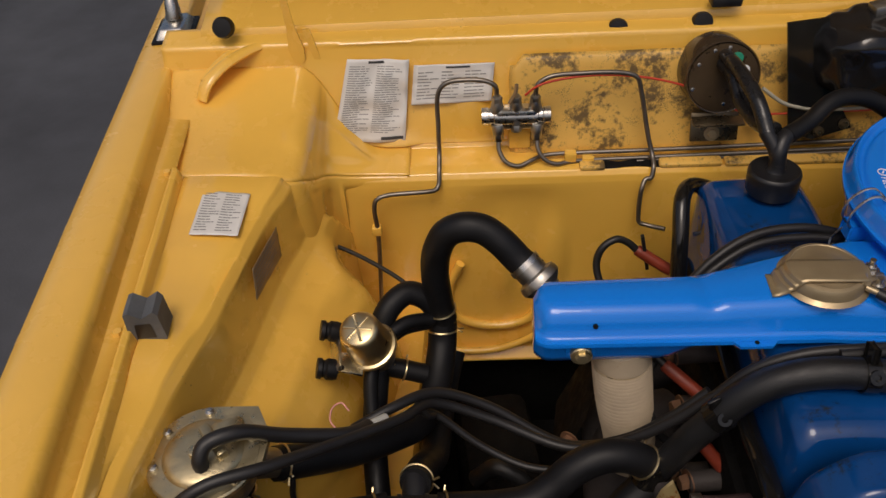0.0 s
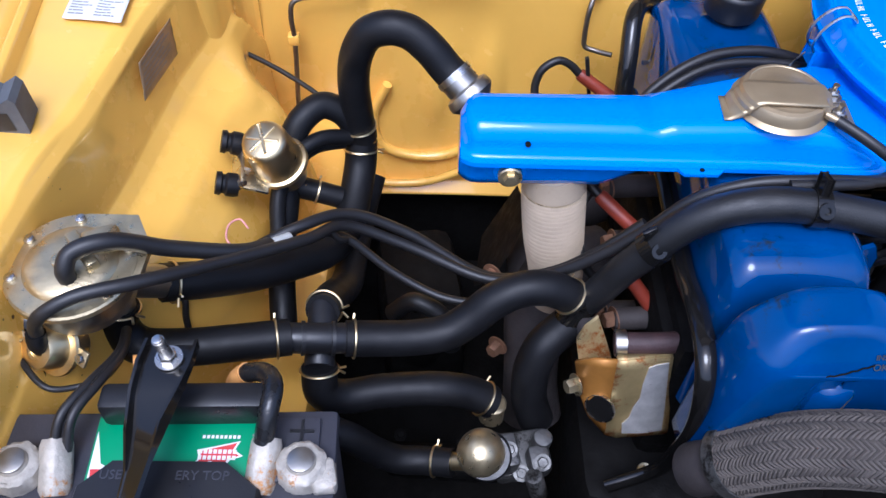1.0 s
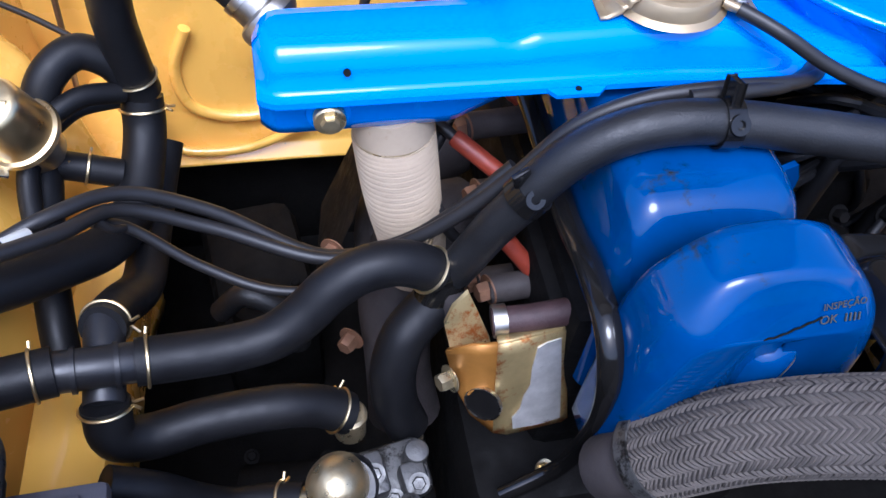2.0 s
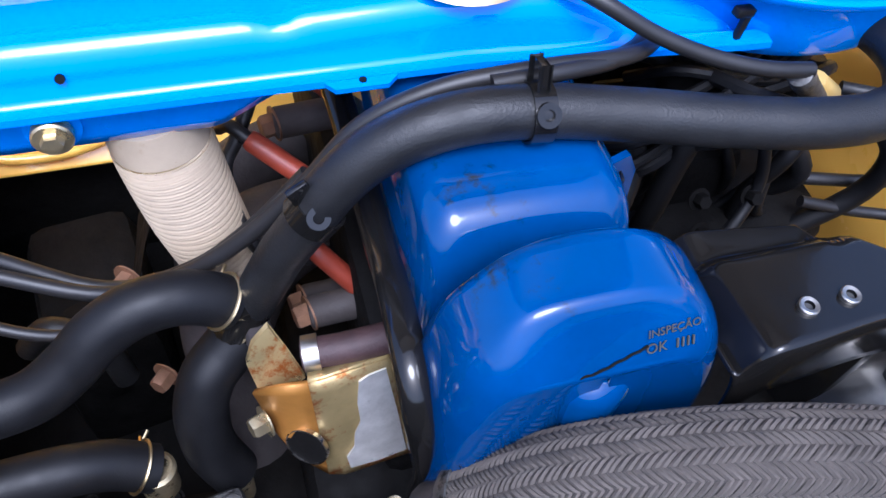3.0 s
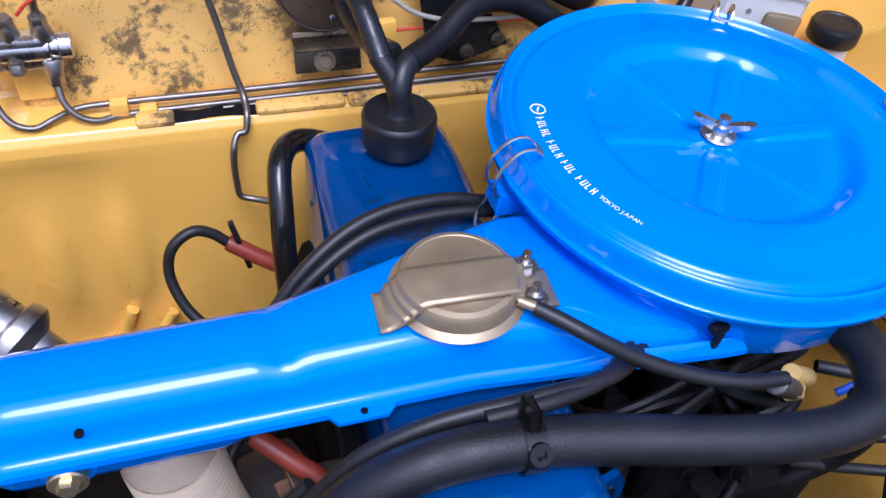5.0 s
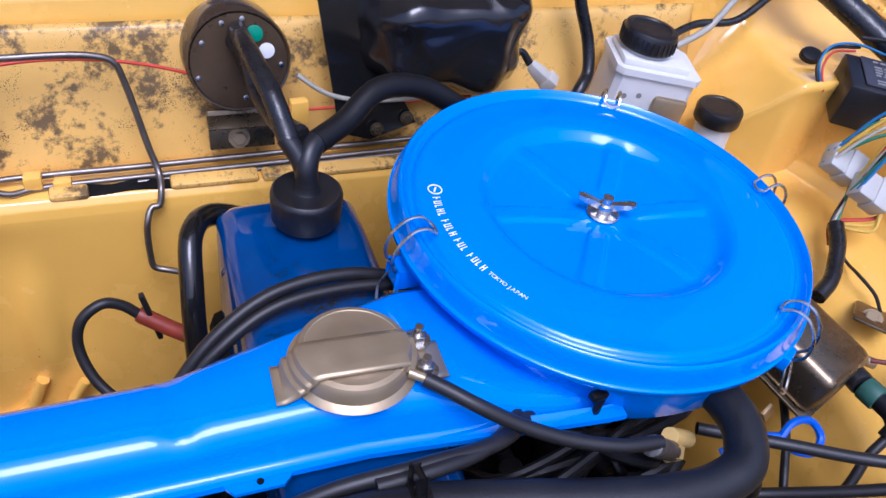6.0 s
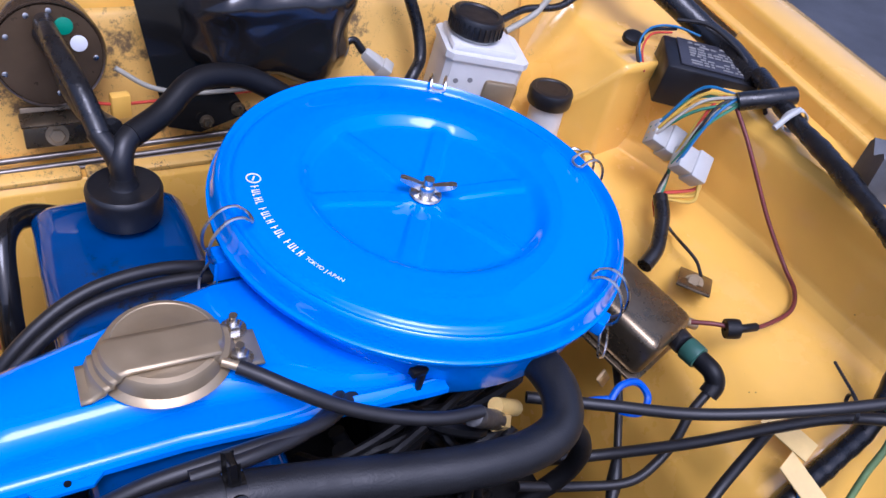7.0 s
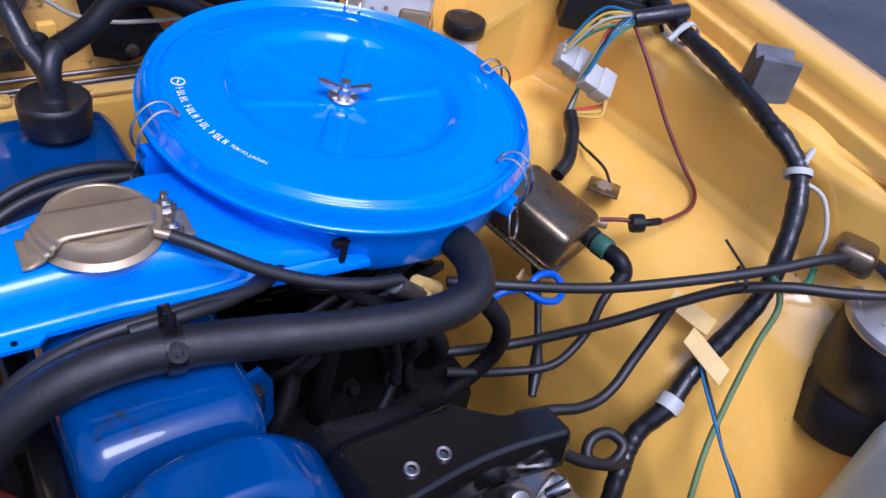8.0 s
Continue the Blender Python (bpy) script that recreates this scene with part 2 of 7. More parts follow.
lead = material("furred lead clamp", (0.46, 0.42, 0.35), 0.6, metal=0.35, var=0.25, scale=90, grain=0.8, grain_scale=250, dirt=(0.42, 0.19, 0.04), dirt_amount=0.16, dirt_scale=38)
braid = material("braided hose cover", (0.085, 0.072, 0.060), 0.9, var=0.25, scale=40, grain=0.4, grain_scale=600)
asphalt = material("asphalt", (0.05, 0.052, 0.058), 0.85, var=0.3, scale=3, grain=0.8, grain_scale=120)
tape_black = material("black wrap tape", (0.012, 0.012, 0.013), 0.3, var=0.3, scale=30, grain=0.7, grain_scale=90, rough_var=0.1)
rust_bolt = material("rusty bolt", (0.24, 0.13, 0.075), 0.55, metal=0.5, var=0.3, scale=60, grain=0.4, grain_scale=400)
maroon_rubber = material("maroon rubber", (0.05, 0.026, 0.026), 0.6, var=0.3, scale=60, grain=0.5, grain_scale=500)
manifold_grey = material("grey manifold casting", (0.050, 0.042, 0.040), 0.75, metal=0.2, var=0.3, scale=22, grain=0.5, grain_scale=250, rough_var=0.15)
rusty = material("stained zinc bracket", (0.62, 0.48, 0.22), 0.4, metal=0.75, var=0.2, scale=25, grain=0.2, grain_scale=200, dirt=(0.42, 0.13, 0.02), dirt_amount=0.20, dirt_scale=17, rough_var=0.15)
bare_scrape = material("scraped bare metal", (0.55, 0.54, 0.52), 0.5, metal=0.5, var=0.2, scale=60, grain=0.3, grain_scale=250, dirt=(0.05, 0.04, 0.03), dirt_amount=0.08, dirt_scale=45)
olive_box = material("bronze passivated box", (0.20, 0.155, 0.095), 0.3, metal=0.85, var=0.2, scale=30, grain=0.08, grain_scale=300, rough_var=0.12)
green_rubber = material("green rubber", (0.03, 0.10, 0.07), 0.5, var=0.2, scale=50)
cast_alloy = material("oily cast alloy", (0.13, 0.127, 0.12), 0.5, metal=0.7, var=0.25, scale=45, grain=0.4, grain_scale=300, dirt=(0.02, 0.018, 0.015), dirt_amount=0.18, dirt_scale=30, rough_var=0.15)
beige_tape = material("aged beige tape", (0.70, 0.49, 0.16), 0.4, var=0.12, scale=40, grain=0.2, grain_scale=200)
orange_stain = material("orange-stained zinc", (0.42, 0.19, 0.035), 0.42, metal=0.45, var=0.3, scale=22, grain=0.2, grain_scale=200, dirt=(0.60, 0.45, 0.18), dirt_amount=0.08, dirt_scale=14, rough_var=0.12)
blue_clip = material("blue plastic clip", (0.01, 0.10, 0.55), 0.35)
sheet_black = material("black vinyl sheet", (0.012, 0.011, 0.011), 0.18, coat=0.3, var=0.3, scale=12, grain=0.15, grain_scale=40, rough_var=0.08)
dark_brown = material("dark brown lacquer", (0.045, 0.03, 0.018), 0.22, coat=0.3, var=0.25, scale=20, rough_var=0.08)


def wire_mat(name, c):
    return material(name, c, 0.45, var=0.15, scale=60)


wire_black, wire_red = wire_mat("black wire", (0.015, 0.014, 0.014)), wire_mat("red wire", (0.55, 0.05, 0.02))
wire_green, wire_yellow = wire_mat("green wire", (0.05, 0.22, 0.12)), wire_mat("yellow wire", (0.65, 0.42, 0.05))
wire_blue, wire_white = wire_mat("blue wire", (0.02, 0.16, 0.35)), wire_mat("white wire", (0.48, 0.45, 0.36))
wire_maroon, wire_clear = wire_mat("maroon wire", (0.16, 0.03, 0.025)), wire_mat("clear grey hose", (0.36, 0.34, 0.27))


# ---- ground ----
bm = B()
box(bm, (0.43, 0.7, -0.05), (400, 400, 0.1))
tagged(single("ground", bm, asphalt, "dark grey asphalt ground beside the car", "ground", kind="structure"))

# ---- car body ----
car = thing("car_body", (0.43, 0.7, 0.0), "yellow car body with open engine bay", "car")


def ease(t):
    t = max(0.0, min(1.0, t))
    return t * t * (3 - 2 * t)


def left_x(y):
    return (-0.2545 - 0.100 * (y - 0.552), -0.198 - 0.115 * (y - 0.55), -0.173 - 0.098 * (y - 0.53),
            float(np.interp(y, [0.1, 0.4, 0.50, 0.57, 0.655, 0.72, 0.766, 0.80, 0.83, 0.87, 0.95], [-0.158, -0.156, -0.152, -0.144, -0.127, -0.118, -0.112, -0.105, -0.096, -0.090, -0.090])))


def right_x(y):
    return (1.106 + 0.218 * (y - 0.603), 1.029 + 0.2136 * (y - 0.554), 1.009 + 0.205 * (y - 0.554),
            float(np.interp(y, [0.1, 0.4, 0.52, 0.6, 0.7, 0.83, 0.95], [1.03, 1.012, 0.987, 0.988, 0.992, 0.985, 0.95])))


def dents(y, z, seed):
    return 0.004 * noise.noise(Vector((y * 6, z * 7, seed))) + 0.0012 * noise.noise(Vector((y * 22, z * 25, seed + 4)))


RISE = 0.018  # the fender by the harness stands a little higher


def fender_section(y, side):
    fo, fi, lip, _ = left_x(y) if side < 0 else right_x(y)
    s = -1 if side < 0 else 1
    h = RISE if side > 0 else 0.0
    return [(fo - s * 0.02, y, 0.30), (fo + s * 0.002, y, 0.80), (fo + s * 0.003, y, 0.88 + h), (fo + s * 0.001, y, 0.899 + h), (fo - s * 0.004, y, 0.905 + h), (fo - s * 0.02, y, 0.908 + h),
            (fi + s * 0.004, y, 0.909 + h), (fi, y, 0.906 + h), (fi - s * 0.002, y, 0.899 + h), (fi - s * 0.003, y, 0.888 + h), (fi - s * 0.006, y, 0.884 + h), (lip, y, 0.883 + h)]


for side in (-1, 1):
    bm = B()
    loft(bm, [[Vector(p) for p in fender_section(y, side)] for y in np.linspace(0.0, 1.5, 31)], closed=False)
    part("fender", bm, yellow, car, "glossy yellow front fender", 50, 0.0025)


def apron_point(u, v, side):
    """u runs along the car, v from the gutter lip over the ledge and down the wall."""
    y = 0.05 + 0.90 * u
    _, _, lip, le = left_x(y) if side < 0 else right_x(y)
    s = -1 if side < 0 else 1
    dz = 0.0 if side < 0 else RISE - 0.004
    if side < 0:
        wall = ((0.009, 0.83), (0.013, 0.792), (0.022, 0.780), (0.055, 0.762), (0.082, 0.732), (0.101, 0.69), (0.115, 0.62), (0.122, 0.52), (0.125, 0.40))
    else:
        wall = ((0.009, 0.83), (0.014, 0.795), (0.022, 0.783), (0.060, 0.768), (0.105, 0.742), (0.145, 0.705), (0.172, 0.66), (0.19, 0.58), (0.20, 0.40))
    h = RISE if side > 0 else 0.0
    # the housing tucks in towards the battery and the firewall
    tuck = 1 - 0.70 * ease((0.63 - y) / 0.11) - 0.85 * ease((y - 0.815) / 0.075) if side < 0 else 1.0
    prof = [(lip + s * 0.001, 0.889 + h), (lip, 0.8895 + h), (lip - s * 0.004, 0.888 + h), (lip - s * 0.007, 0.876 + dz), ((lip + le) / 2, 0.874 + dz), (le + s * 0.008, 0.872 + dz), (le, 0.869 + dz), (le - s * 0.006, 0.861 + dz)] + [(le - s * (min(d, 0.022) + max(0.0, d - 0.022) * tuck), h) for d, h in wall]
    k = v * (len(prof) - 1)
    i = min(int(k), len(prof) - 2)
    x, z = (prof[i][n] + (prof[i + 1][n] - prof[i][n]) * (k - i) for n in (0, 1))
    # the ledge runs out into the firewall corner
    y0 = 0.852 if side < 0 else 0.925
    if y > y0:
        f = (y - y0) / (0.95 - y0)
        x -= s * 0.012 * f * (1 if k > 4 else 0)
        z = min(z, (0.872 if side > 0 else 0.868) + dz - (0.10 if side > 0 else 0.16) * f)
    # wheel housing bulge and pressed swages
    if z < 0.86:
        # the wheel housing rises to the back and falls away towards the front
        if side > 0:
            z += 0.015 * max(0.0, min(1.0, (y - 0.58) / 0.11)) * max(0.0, min(1.0, (0.783 - z) / 0.03)) * max(0.0, min(1.0, (z - 0.6) / 0.1))
        z -= 0.17 * max(0.0, min(1.0, ((0.50 if side < 0 else 0.52) - y) / 0.12)) * max(0.0, min(1.0, (0.79 - z) / 0.03))
        x -= s * dents(y, z, 3.0 + side)
        for y0, z0, ry, rz, h in ((0.745, 0.772, 0.014, 0.008, 0.003), (0.805, 0.755, 0.013, 0.008, 0.003), (0.60, 0.70, 0.05, 0.02, 0.004)):
            q = ((y - y0) / ry) ** 2 + ((z - z0) / rz) ** 2
            x -= s * h / (1 + q**3)
    else:
        for y0, h in ((0.60, 0.004), (0.70, -0.003), (0.83, 0.004)):
            if 3 < k < 6:
                z += h * max(0.0, 1 - abs((y - y0) / 0.035)) ** 0.6
        z += 0.0015 * noise.noise(Vector((x * 20, y * 12, 9)))
    return Vector((x, y, z))


for side in (-1, 1):
    bm = B()
    grid(bm, 110, 112, lambda u, v: apron_point(u, v, side))
    part("apron", bm, yellow, car, "yellow inner fender apron with pressed ledge", 60, 0.002)


for side in (-1, 1):
    bm = B()
    sweep(bm, [apron_point((y - 0.05) / 0.90, 10 / 16, side) + Vector((0, 0, -0.0002)) for y in np.linspace(0.52, 0.86, 40)], 0.0011, 6)
    part("apron_seam", bm, grime, car, "dark dirty seam of the wheel housing")


def firewall_point(u, v):
    x = -0.26 + 1.26 * u
    prof = [(0.925, 0.50), (0.94, 0.515), (0.946, 0.56), (0.948, 0.66), (0.949, 0.784), (0.9505, 0.793), (0.9545, 0.799), (0.968, 0.8005), (0.990, 0.8015), (1.003, 0.804), (1.009, 0.814), (1.024, 0.86), (1.036, 0.905), (1.042, 0.93), (1.075, 0.938)]
    k = v * (len(prof) - 1)
    i = min(int(k), len(prof) - 2)
    y, z = (prof[i][n] + (prof[i + 1][n] - prof[i][n]) * (k - i) for n in (0, 1))
    if z < 0.782:
        y += 0.003 * noise.noise(Vector((x * 5, z * 6, 2)))
        # vertical swages, round depression, tunnel flange and small pads
        for x0, z0, rx, rz, h in ((-0.045, 0.70, 0.013, 0.05, -0.007), (-0.085, 0.66, 0.012, 0.07, 0.006), (0.145, 0.66, 0.012, 0.05, -0.006), (0.205, 0.665, 0.016, 0.06, -0.009), (0.36, 0.70, 0.02, 0.05, -0.008), (0.61, 0.68, 0.03, 0.06, -0.008), (0.75, 0.68, 0.05, 0.07, -0.008)):
            y += h / (1 + (((x - x0) / rx) ** 2 + ((z - z0) / rz) ** 2) ** 3)
        d = math.hypot((x - 0.155) / 0.085, (z - 0.665) / 0.12)
        y += 0.006 / (1 + (d / 0.95) ** 10)
    elif z > 0.81 and z < 0.925:
        y += 0.004 * noise.noise(Vector((x * 4, z * 8, 5))) - 0.006 / (1 + (((x - 0.012) / 0.022) ** 2 + ((z - 0.812) / 0.008) ** 2) ** 3)
        y -= 0.006 / (1 + (((x - 0.103) / 0.018) ** 2 + ((z - 0.85) / 0.03) ** 2) ** 3)
    return Vector((x, y, z))


FRONT = spline([(-0.250, 0.857, 0.8735), (-0.185, 0.858, 0.8730), (-0.125, 0.857, 0.8715), (-0.094, 0.852, 0.8695), (-0.079, 0.862, 0.8620), (-0.072, 0.905, 0.8330), (-0.063, 0.940, 0.8130), (-0.035, 0.9515, 0.8035), (0.030, 0.9530, 0.8000)], 10)


def corner_front(u):
    """Front edge of the shelf beside the fender, from the gutter round to the firewall crease."""
    k = u * (len(FRONT) - 1)
    i = min(int(k), len(FRONT) - 2)
    return FRONT[i].lerp(FRONT[i + 1], k - i)


def shelf_point(u, v):
    a = corner_front(u)
    w = ease((a.x + 0.10) / 0.09)
    b = Vector((a.x, 1.035 - 0.031 * w, 0.905 - 0.099 * w))
    p = a.lerp(b, v)
    p.z = a.z + (b.z - a.z) * v ** (2.2 - 1.2 * w)
    # rolled front edge, pressed pad and small dents
    q = ((a.x + 0.062) / 0.040) ** 2 + ((v - 0.45) / 0.22) ** 2
    p.z += 0.005 / (1 + q ** 5) + 0.0012 * (v > 0) + 0.0016 * noise.noise(p * 14) * min(1.0, v * 8) * (1 - w) - 0.0015 * math.exp(-v * 60)
    return p


bm = B()
grid(bm, 110, 50, shelf_point)
part("corner_panel", bm, yellow, car, "yellow shelf between apron and firewall", 60, 0.002)
bm = B()


def corner_wall(u, v):
    a = shelf_point(0.36 + 0.64 * u, 0)
    lip = 0.006 * (1 - math.exp(-v * 30))
    z = a.z - (a.z - 0.54) * v
    top, low = ease(v * 14 - 0.5), 1 - ease((v - 0.40) * 12)
    swage = 0.006 * top * (1 - ease((v - 0.52) * 9)) / (1 + ((u - 0.52) / 0.075) ** 6)
    # a U-shaped recess with a raised rim
    e = abs(u - 0.775) / 0.080
    swage += top * low * (0.007 / (1 + e ** 10) - 0.004 * math.exp(-((e - 1.15) / 0.2) ** 2))
    return Vector((a.x + lip * 0.7 - swage * 0.5, a.y - lip * 0.5 + swage * 0.9 + 0.0015 * noise.noise(Vector((a.x * 20, z * 14, 3))), z))


grid(bm, 110, 70, corner_wall)
part("corner_wall", bm, yellow, car, "yellow swaged wall below the shelf", 60, 0.002)
bm = B()


def corner_point(u, v):
    a = Vector((1.09 - 0.18 * min(1, u / 0.6), 0.90, 0.868 + RISE)) if u < 0.6 else Vector((0.91, 0.90, 0.867 + RISE)).lerp(Vector((0.82, 0.97, 0.770)), (u - 0.6) / 0.4)
    b = Vector((1.10 - 0.28 * u, 1.037, 0.925))
    p = a.lerp(b, v)
    p.y = a.y + (b.y - a.y) * (1 - (1 - v) ** 2.0)
    p.z = a.z + (b.z - a.z) * v**2.4 - 0.012 * math.sin(math.pi * v) * (1 - abs(u - 0.5)) + 0.0038 * noise.noise(p * 14) + 0.0016 * noise.noise(p * 42) + 0.001
    p.y += 0.004 * noise.noise(p * 9)
    return p


grid(bm, 80, 48, corner_point)
part("corner_panel", bm, yellow, car, "yellow panel between apron and firewall", 60, 0.002)
bm = B()
grid(bm, 40, 14, lambda u, v: corner_point(0.25 + 0.75 * u, 0) + Vector((0, 0.004 * ease(v * 8), -0.14 * v)))
part("corner_wall", bm, yellow, car, "yellow wall below the corner panel", 60, 0.002)

bm = B()
grid(bm, 200, 104, firewall_point)
part("firewall", bm, yellow, car, "yellow pressed-steel firewall", 60, 0.002)

bm = B()
tube(bm, [(0.086, 0.944, 0.665), (0.069, 0.944, 0.618), (0.079, 0.943, 0.569), (0.124, 0.942, 0.552), (0.173, 0.943, 0.562), (0.194, 0.944, 0.601)], 0.006, 10)
part("pressed_rib", bm, yellow, car, "yellow pressed rib on the firewall")
bm = B()
tube(bm, [(0.055, 0.935, 0.522), (0.068, 0.93, 0.518), (0.132, 0.928, 0.52), (0.197, 0.93, 0.555), (0.23, 0.935, 0.60)], 0.005, 10)
part("tunnel_lip", bm, yellow, car, "yellow tunnel flange lip")
# added dark plate that stands for the black shade below the firewall lip
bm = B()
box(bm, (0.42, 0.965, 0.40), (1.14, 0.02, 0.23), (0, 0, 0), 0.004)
part("shade_plate", bm, grime, car, "dark plate added for the shade below the firewall")
# grimy raised panel on the upper firewall
bm = B()


def panel_point(u, v):
    x, z = 0.152 + 0.70 * u, 0.797 + 0.118 * v
    edge = min(u * 0.7, (1 - u) * 0.7, v * 0.118, (1 - v) * 0.118)
    z -= 0.012 * (1 if u < 0.02 else 0) * v
    lift = 0.0035 * min(1.0, edge / 0.006)
    y = 0.999 + (z - 0.797) * 0.29 - lift - 0.0015 + 0.0012 * noise.noise(Vector((x * 14, z * 18, 7))) - 0.012 * max(0, u - 0.55) * (1 - v)
    return Vector((x, y - 0.006, z))


grid(bm, 90, 24, panel_point)
part("bulkhead_panel", bm, yellow_dirty, car, "grime-speckled yellow raised panel", 50, 0.002)
# folded seam strip under the brake tubes, chipped
for x0, x1, dz in ((0.232, 0.262, 0.0), (0.325, 0.398, 0.001), (0.401, 0.56, 0.0)):
    bm = B()
    box(bm, ((x0 + x1) / 2, 0.9585, 0.8015 + dz), (x1 - x0, 0.014, 0.007), (12, 0, 0), 0.003)
    part("seam_strip", bm, yellow_dirty, car, "chipped yellow seam strip")
bm = B()
loft(bm, [[Vector((x, 0.9545 + 0.0015 * math.sin(x * 90), 0.8005)), Vector((x, 0.9635 + 0.002 * math.sin(x * 130), 0.8045)), Vector((x, 0.9635, 0.8015)), Vector((x, 0.9545, 0.7985))] for x in np.linspace(0.256, 0.33, 14)])
part("bare_seam", bm, grime, car, "dark seam where the paint has flaked away")

# cowl with its front lip, and the hood standing open behind it
bm = B()
loft(bm, [[Vector((x, y, z + 0.004 * math.sin((x + 0.3) * 2.2))) for y, z in ((1.10, 0.905), (1.068, 0.912), (1.062, 0.917), (1.062, 0.934), (1.066, 0.94), (1.12, 0.951), (1.2, 0.965), (1.5, 1.0))] for x in np.linspace(-0.215, 1.1, 40)], closed=False)
part("cowl", bm, yellow, car, "yellow cowl edge below the windscreen", 40, 0.003)
# the unseen underside is coloured dark, so it bounces little yellow
bm = B()
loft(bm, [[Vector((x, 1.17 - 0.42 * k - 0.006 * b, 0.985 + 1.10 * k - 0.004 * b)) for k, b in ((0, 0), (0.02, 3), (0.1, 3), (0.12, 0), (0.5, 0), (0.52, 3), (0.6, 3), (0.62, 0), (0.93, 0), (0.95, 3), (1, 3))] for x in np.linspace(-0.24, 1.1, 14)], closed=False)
part("hood", bm, hood_shaded, car, "raised hood, its yellow underside darkened as if shaded", 40, 0.02)
hinge = B()
sweep(hinge, spline([(-0.206, 0.985, 0.893), (-0.199, 0.992, 0.908), (-0.182, 1.012, 0.920), (-0.155, 1.040, 0.926), (-0.120, 1.062, 0.928), (-0.07, 1.08, 0.930)], 8), 0.0095, 12, True, 0.55)
sweep(hinge, spline([(-0.205, 1.005, 0.905), (-0.190, 1.025, 0.917), (-0.165, 1.052, 0.926), (-0.13, 1.07, 0.930)], 8), 0.007, 10, True, 0.6)
part("hood_hinge", hinge, yellow, car, "yellow hood hinge arm")
bm = B()
loft(bm, [[Vector((-0.104 + 0.008 * k, 1.036, 1.0 - 0.092 * k)) + Vector(o) * w for o in ((-0.006, 0, 0), (0.006, 0, 0), (0.006, 0.003, 0), (-0.006, 0.003, 0))] for k, w in ((0, 0.6), (0.5, 0.8), (0.8, 1.5), (0.95, 1.2), (1.0, 0.5))])
loft(bm, [[Vector((-0.083 + 0.010 * k, 1.038, 0.95 - 0.046 * k)) + Vector(o) for o in ((-0.004, 0, 0), (0.004, 0, 0), (0.004, 0.003, 0), (-0.004, 0.003, 0))] for k in (0, 0.5, 1.0)])
part("hood_bracket", bm, yellow, car, "bent yellow bracket on the cowl")
for bx, by, bz in ((-0.180, 1.046, 0.953), (0.28, 1.058, 0.926), (0.377, 1.058, 0.930)):
    bm = B()
    lathe(bm, [(0, 0.012), (0.011, 0.011), (0.0125, 0.006), (0.0125, -0.002), (0.009, -0.006), (0, -0.006)], Matrix.Translation((bx, by, bz)) @ axes_to((0, -0.9, 0.4)), 18)
    part("rubber_plug", bm, rubber, car, "round black rubber plug")
bm = B()
box(bm, (0.40, 1.056, 0.958), (0.035, 0.02, 0.012), (0, 0, 0), 0.003)
part("hood_latch", bm, black_plastic, car, "small black stop under the hood edge")
# bolts on the fender gutters
for side in (-1, 1):
    for y in (0.45, 0.62, 0.85, 1.02):
        lip = (left_x(y) if side < 0 else right_x(y))[2]
        bm = B()
        hexbolt(bm, (lip + side * 0.007, y, 0.883 + (RISE if side > 0 else 0)), (0, 0, 1), 0.0045, 0.004)
        part("fender_bolt", bm, yellow, car)
# lower rails and crossmember seen below the hoses
bm = B()
box(bm, (0.00, 0.55, 0.56), (0.06, 0.9, 0.10), (0, 0, -2), 0.012)
part("frame_rail", bm, yellow, car, "yellow frame rail")
bm = B()
box(bm, (0.86, 0.55, 0.54), (0.06, 0.9, 0.10), (0, 0, 2), 0.012)
part("frame_rail", bm, yellow, car, "yellow frame rail")
bm = B()
box(bm, (0.43, 0.22, 0.55), (1.25, 0.03, 0.55), (0, 0, 0), 0.01)
part("radiator_support", bm, black_paint, car, "black radiator support panel")
# the shield's near-black colour includes the shade under the engine
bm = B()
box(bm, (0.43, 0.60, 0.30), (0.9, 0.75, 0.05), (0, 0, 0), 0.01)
part("splash_shield", bm, grime, car, "oily splash shield under the engine, blackened for bay shade")

# front wheels that carry the body
for wx in (-0.17, 1.03):
    wheel = thing("front_wheel", (wx, 0.62, 0.0), "black rubber front wheel under the fender", "wheel", "front wheels")
    wm_ = Matrix.Translation((wx, 0.62, 0.28)) @ axes_to((1, 0, 0))
    bm = B()
    lathe(bm, [(0.17, -0.07), (0.20, -0.078), (0.26, -0.075), (0.278, -0.06), (0.28, 0.0), (0.278, 0.06), (0.26, 0.075), (0.20, 0.078), (0.17, 0.07), (0.165, 0.0), (0.17, -0.07)], wm_, 48)
    part("tyre", bm, rubber, wheel)
    bm = B()
    lathe(bm, [(0, -0.02), (0.06, -0.03), (0.12, -0.01), (0.168, -0.06), (0.168, 0.06), (0.12, 0.02), (0, 0.02)], wm_, 40)
    part("rim", bm, steel_dull, wheel, "grey steel rim")

# fender-mounted mirror foot
foot = thing("fender_mirror", (-0.272, 1.135, 0.909), "chrome fender mirror foot with black gasket", "mirror")
bm = B()
box(bm, (-0.272, 1.135, 0.911), (0.05, 0.075, 0.004), (0, 0, 5), 0.0018)
part("gasket", bm, rubber, foot, "black rubber gasket")
bm = B()
box(bm, (-0.272, 1.135, 0.918), (0.042, 0.066, 0.012), (0, 0, 5), 0.003, taper=0.7)
cyl(bm, (-0.272, 1.14, 0.922), (-0.274, 1.15, 0.95), 0.011, 18, 0.002, 0.008)
part("base", bm, steel, foot, "chrome base")
bm = B()
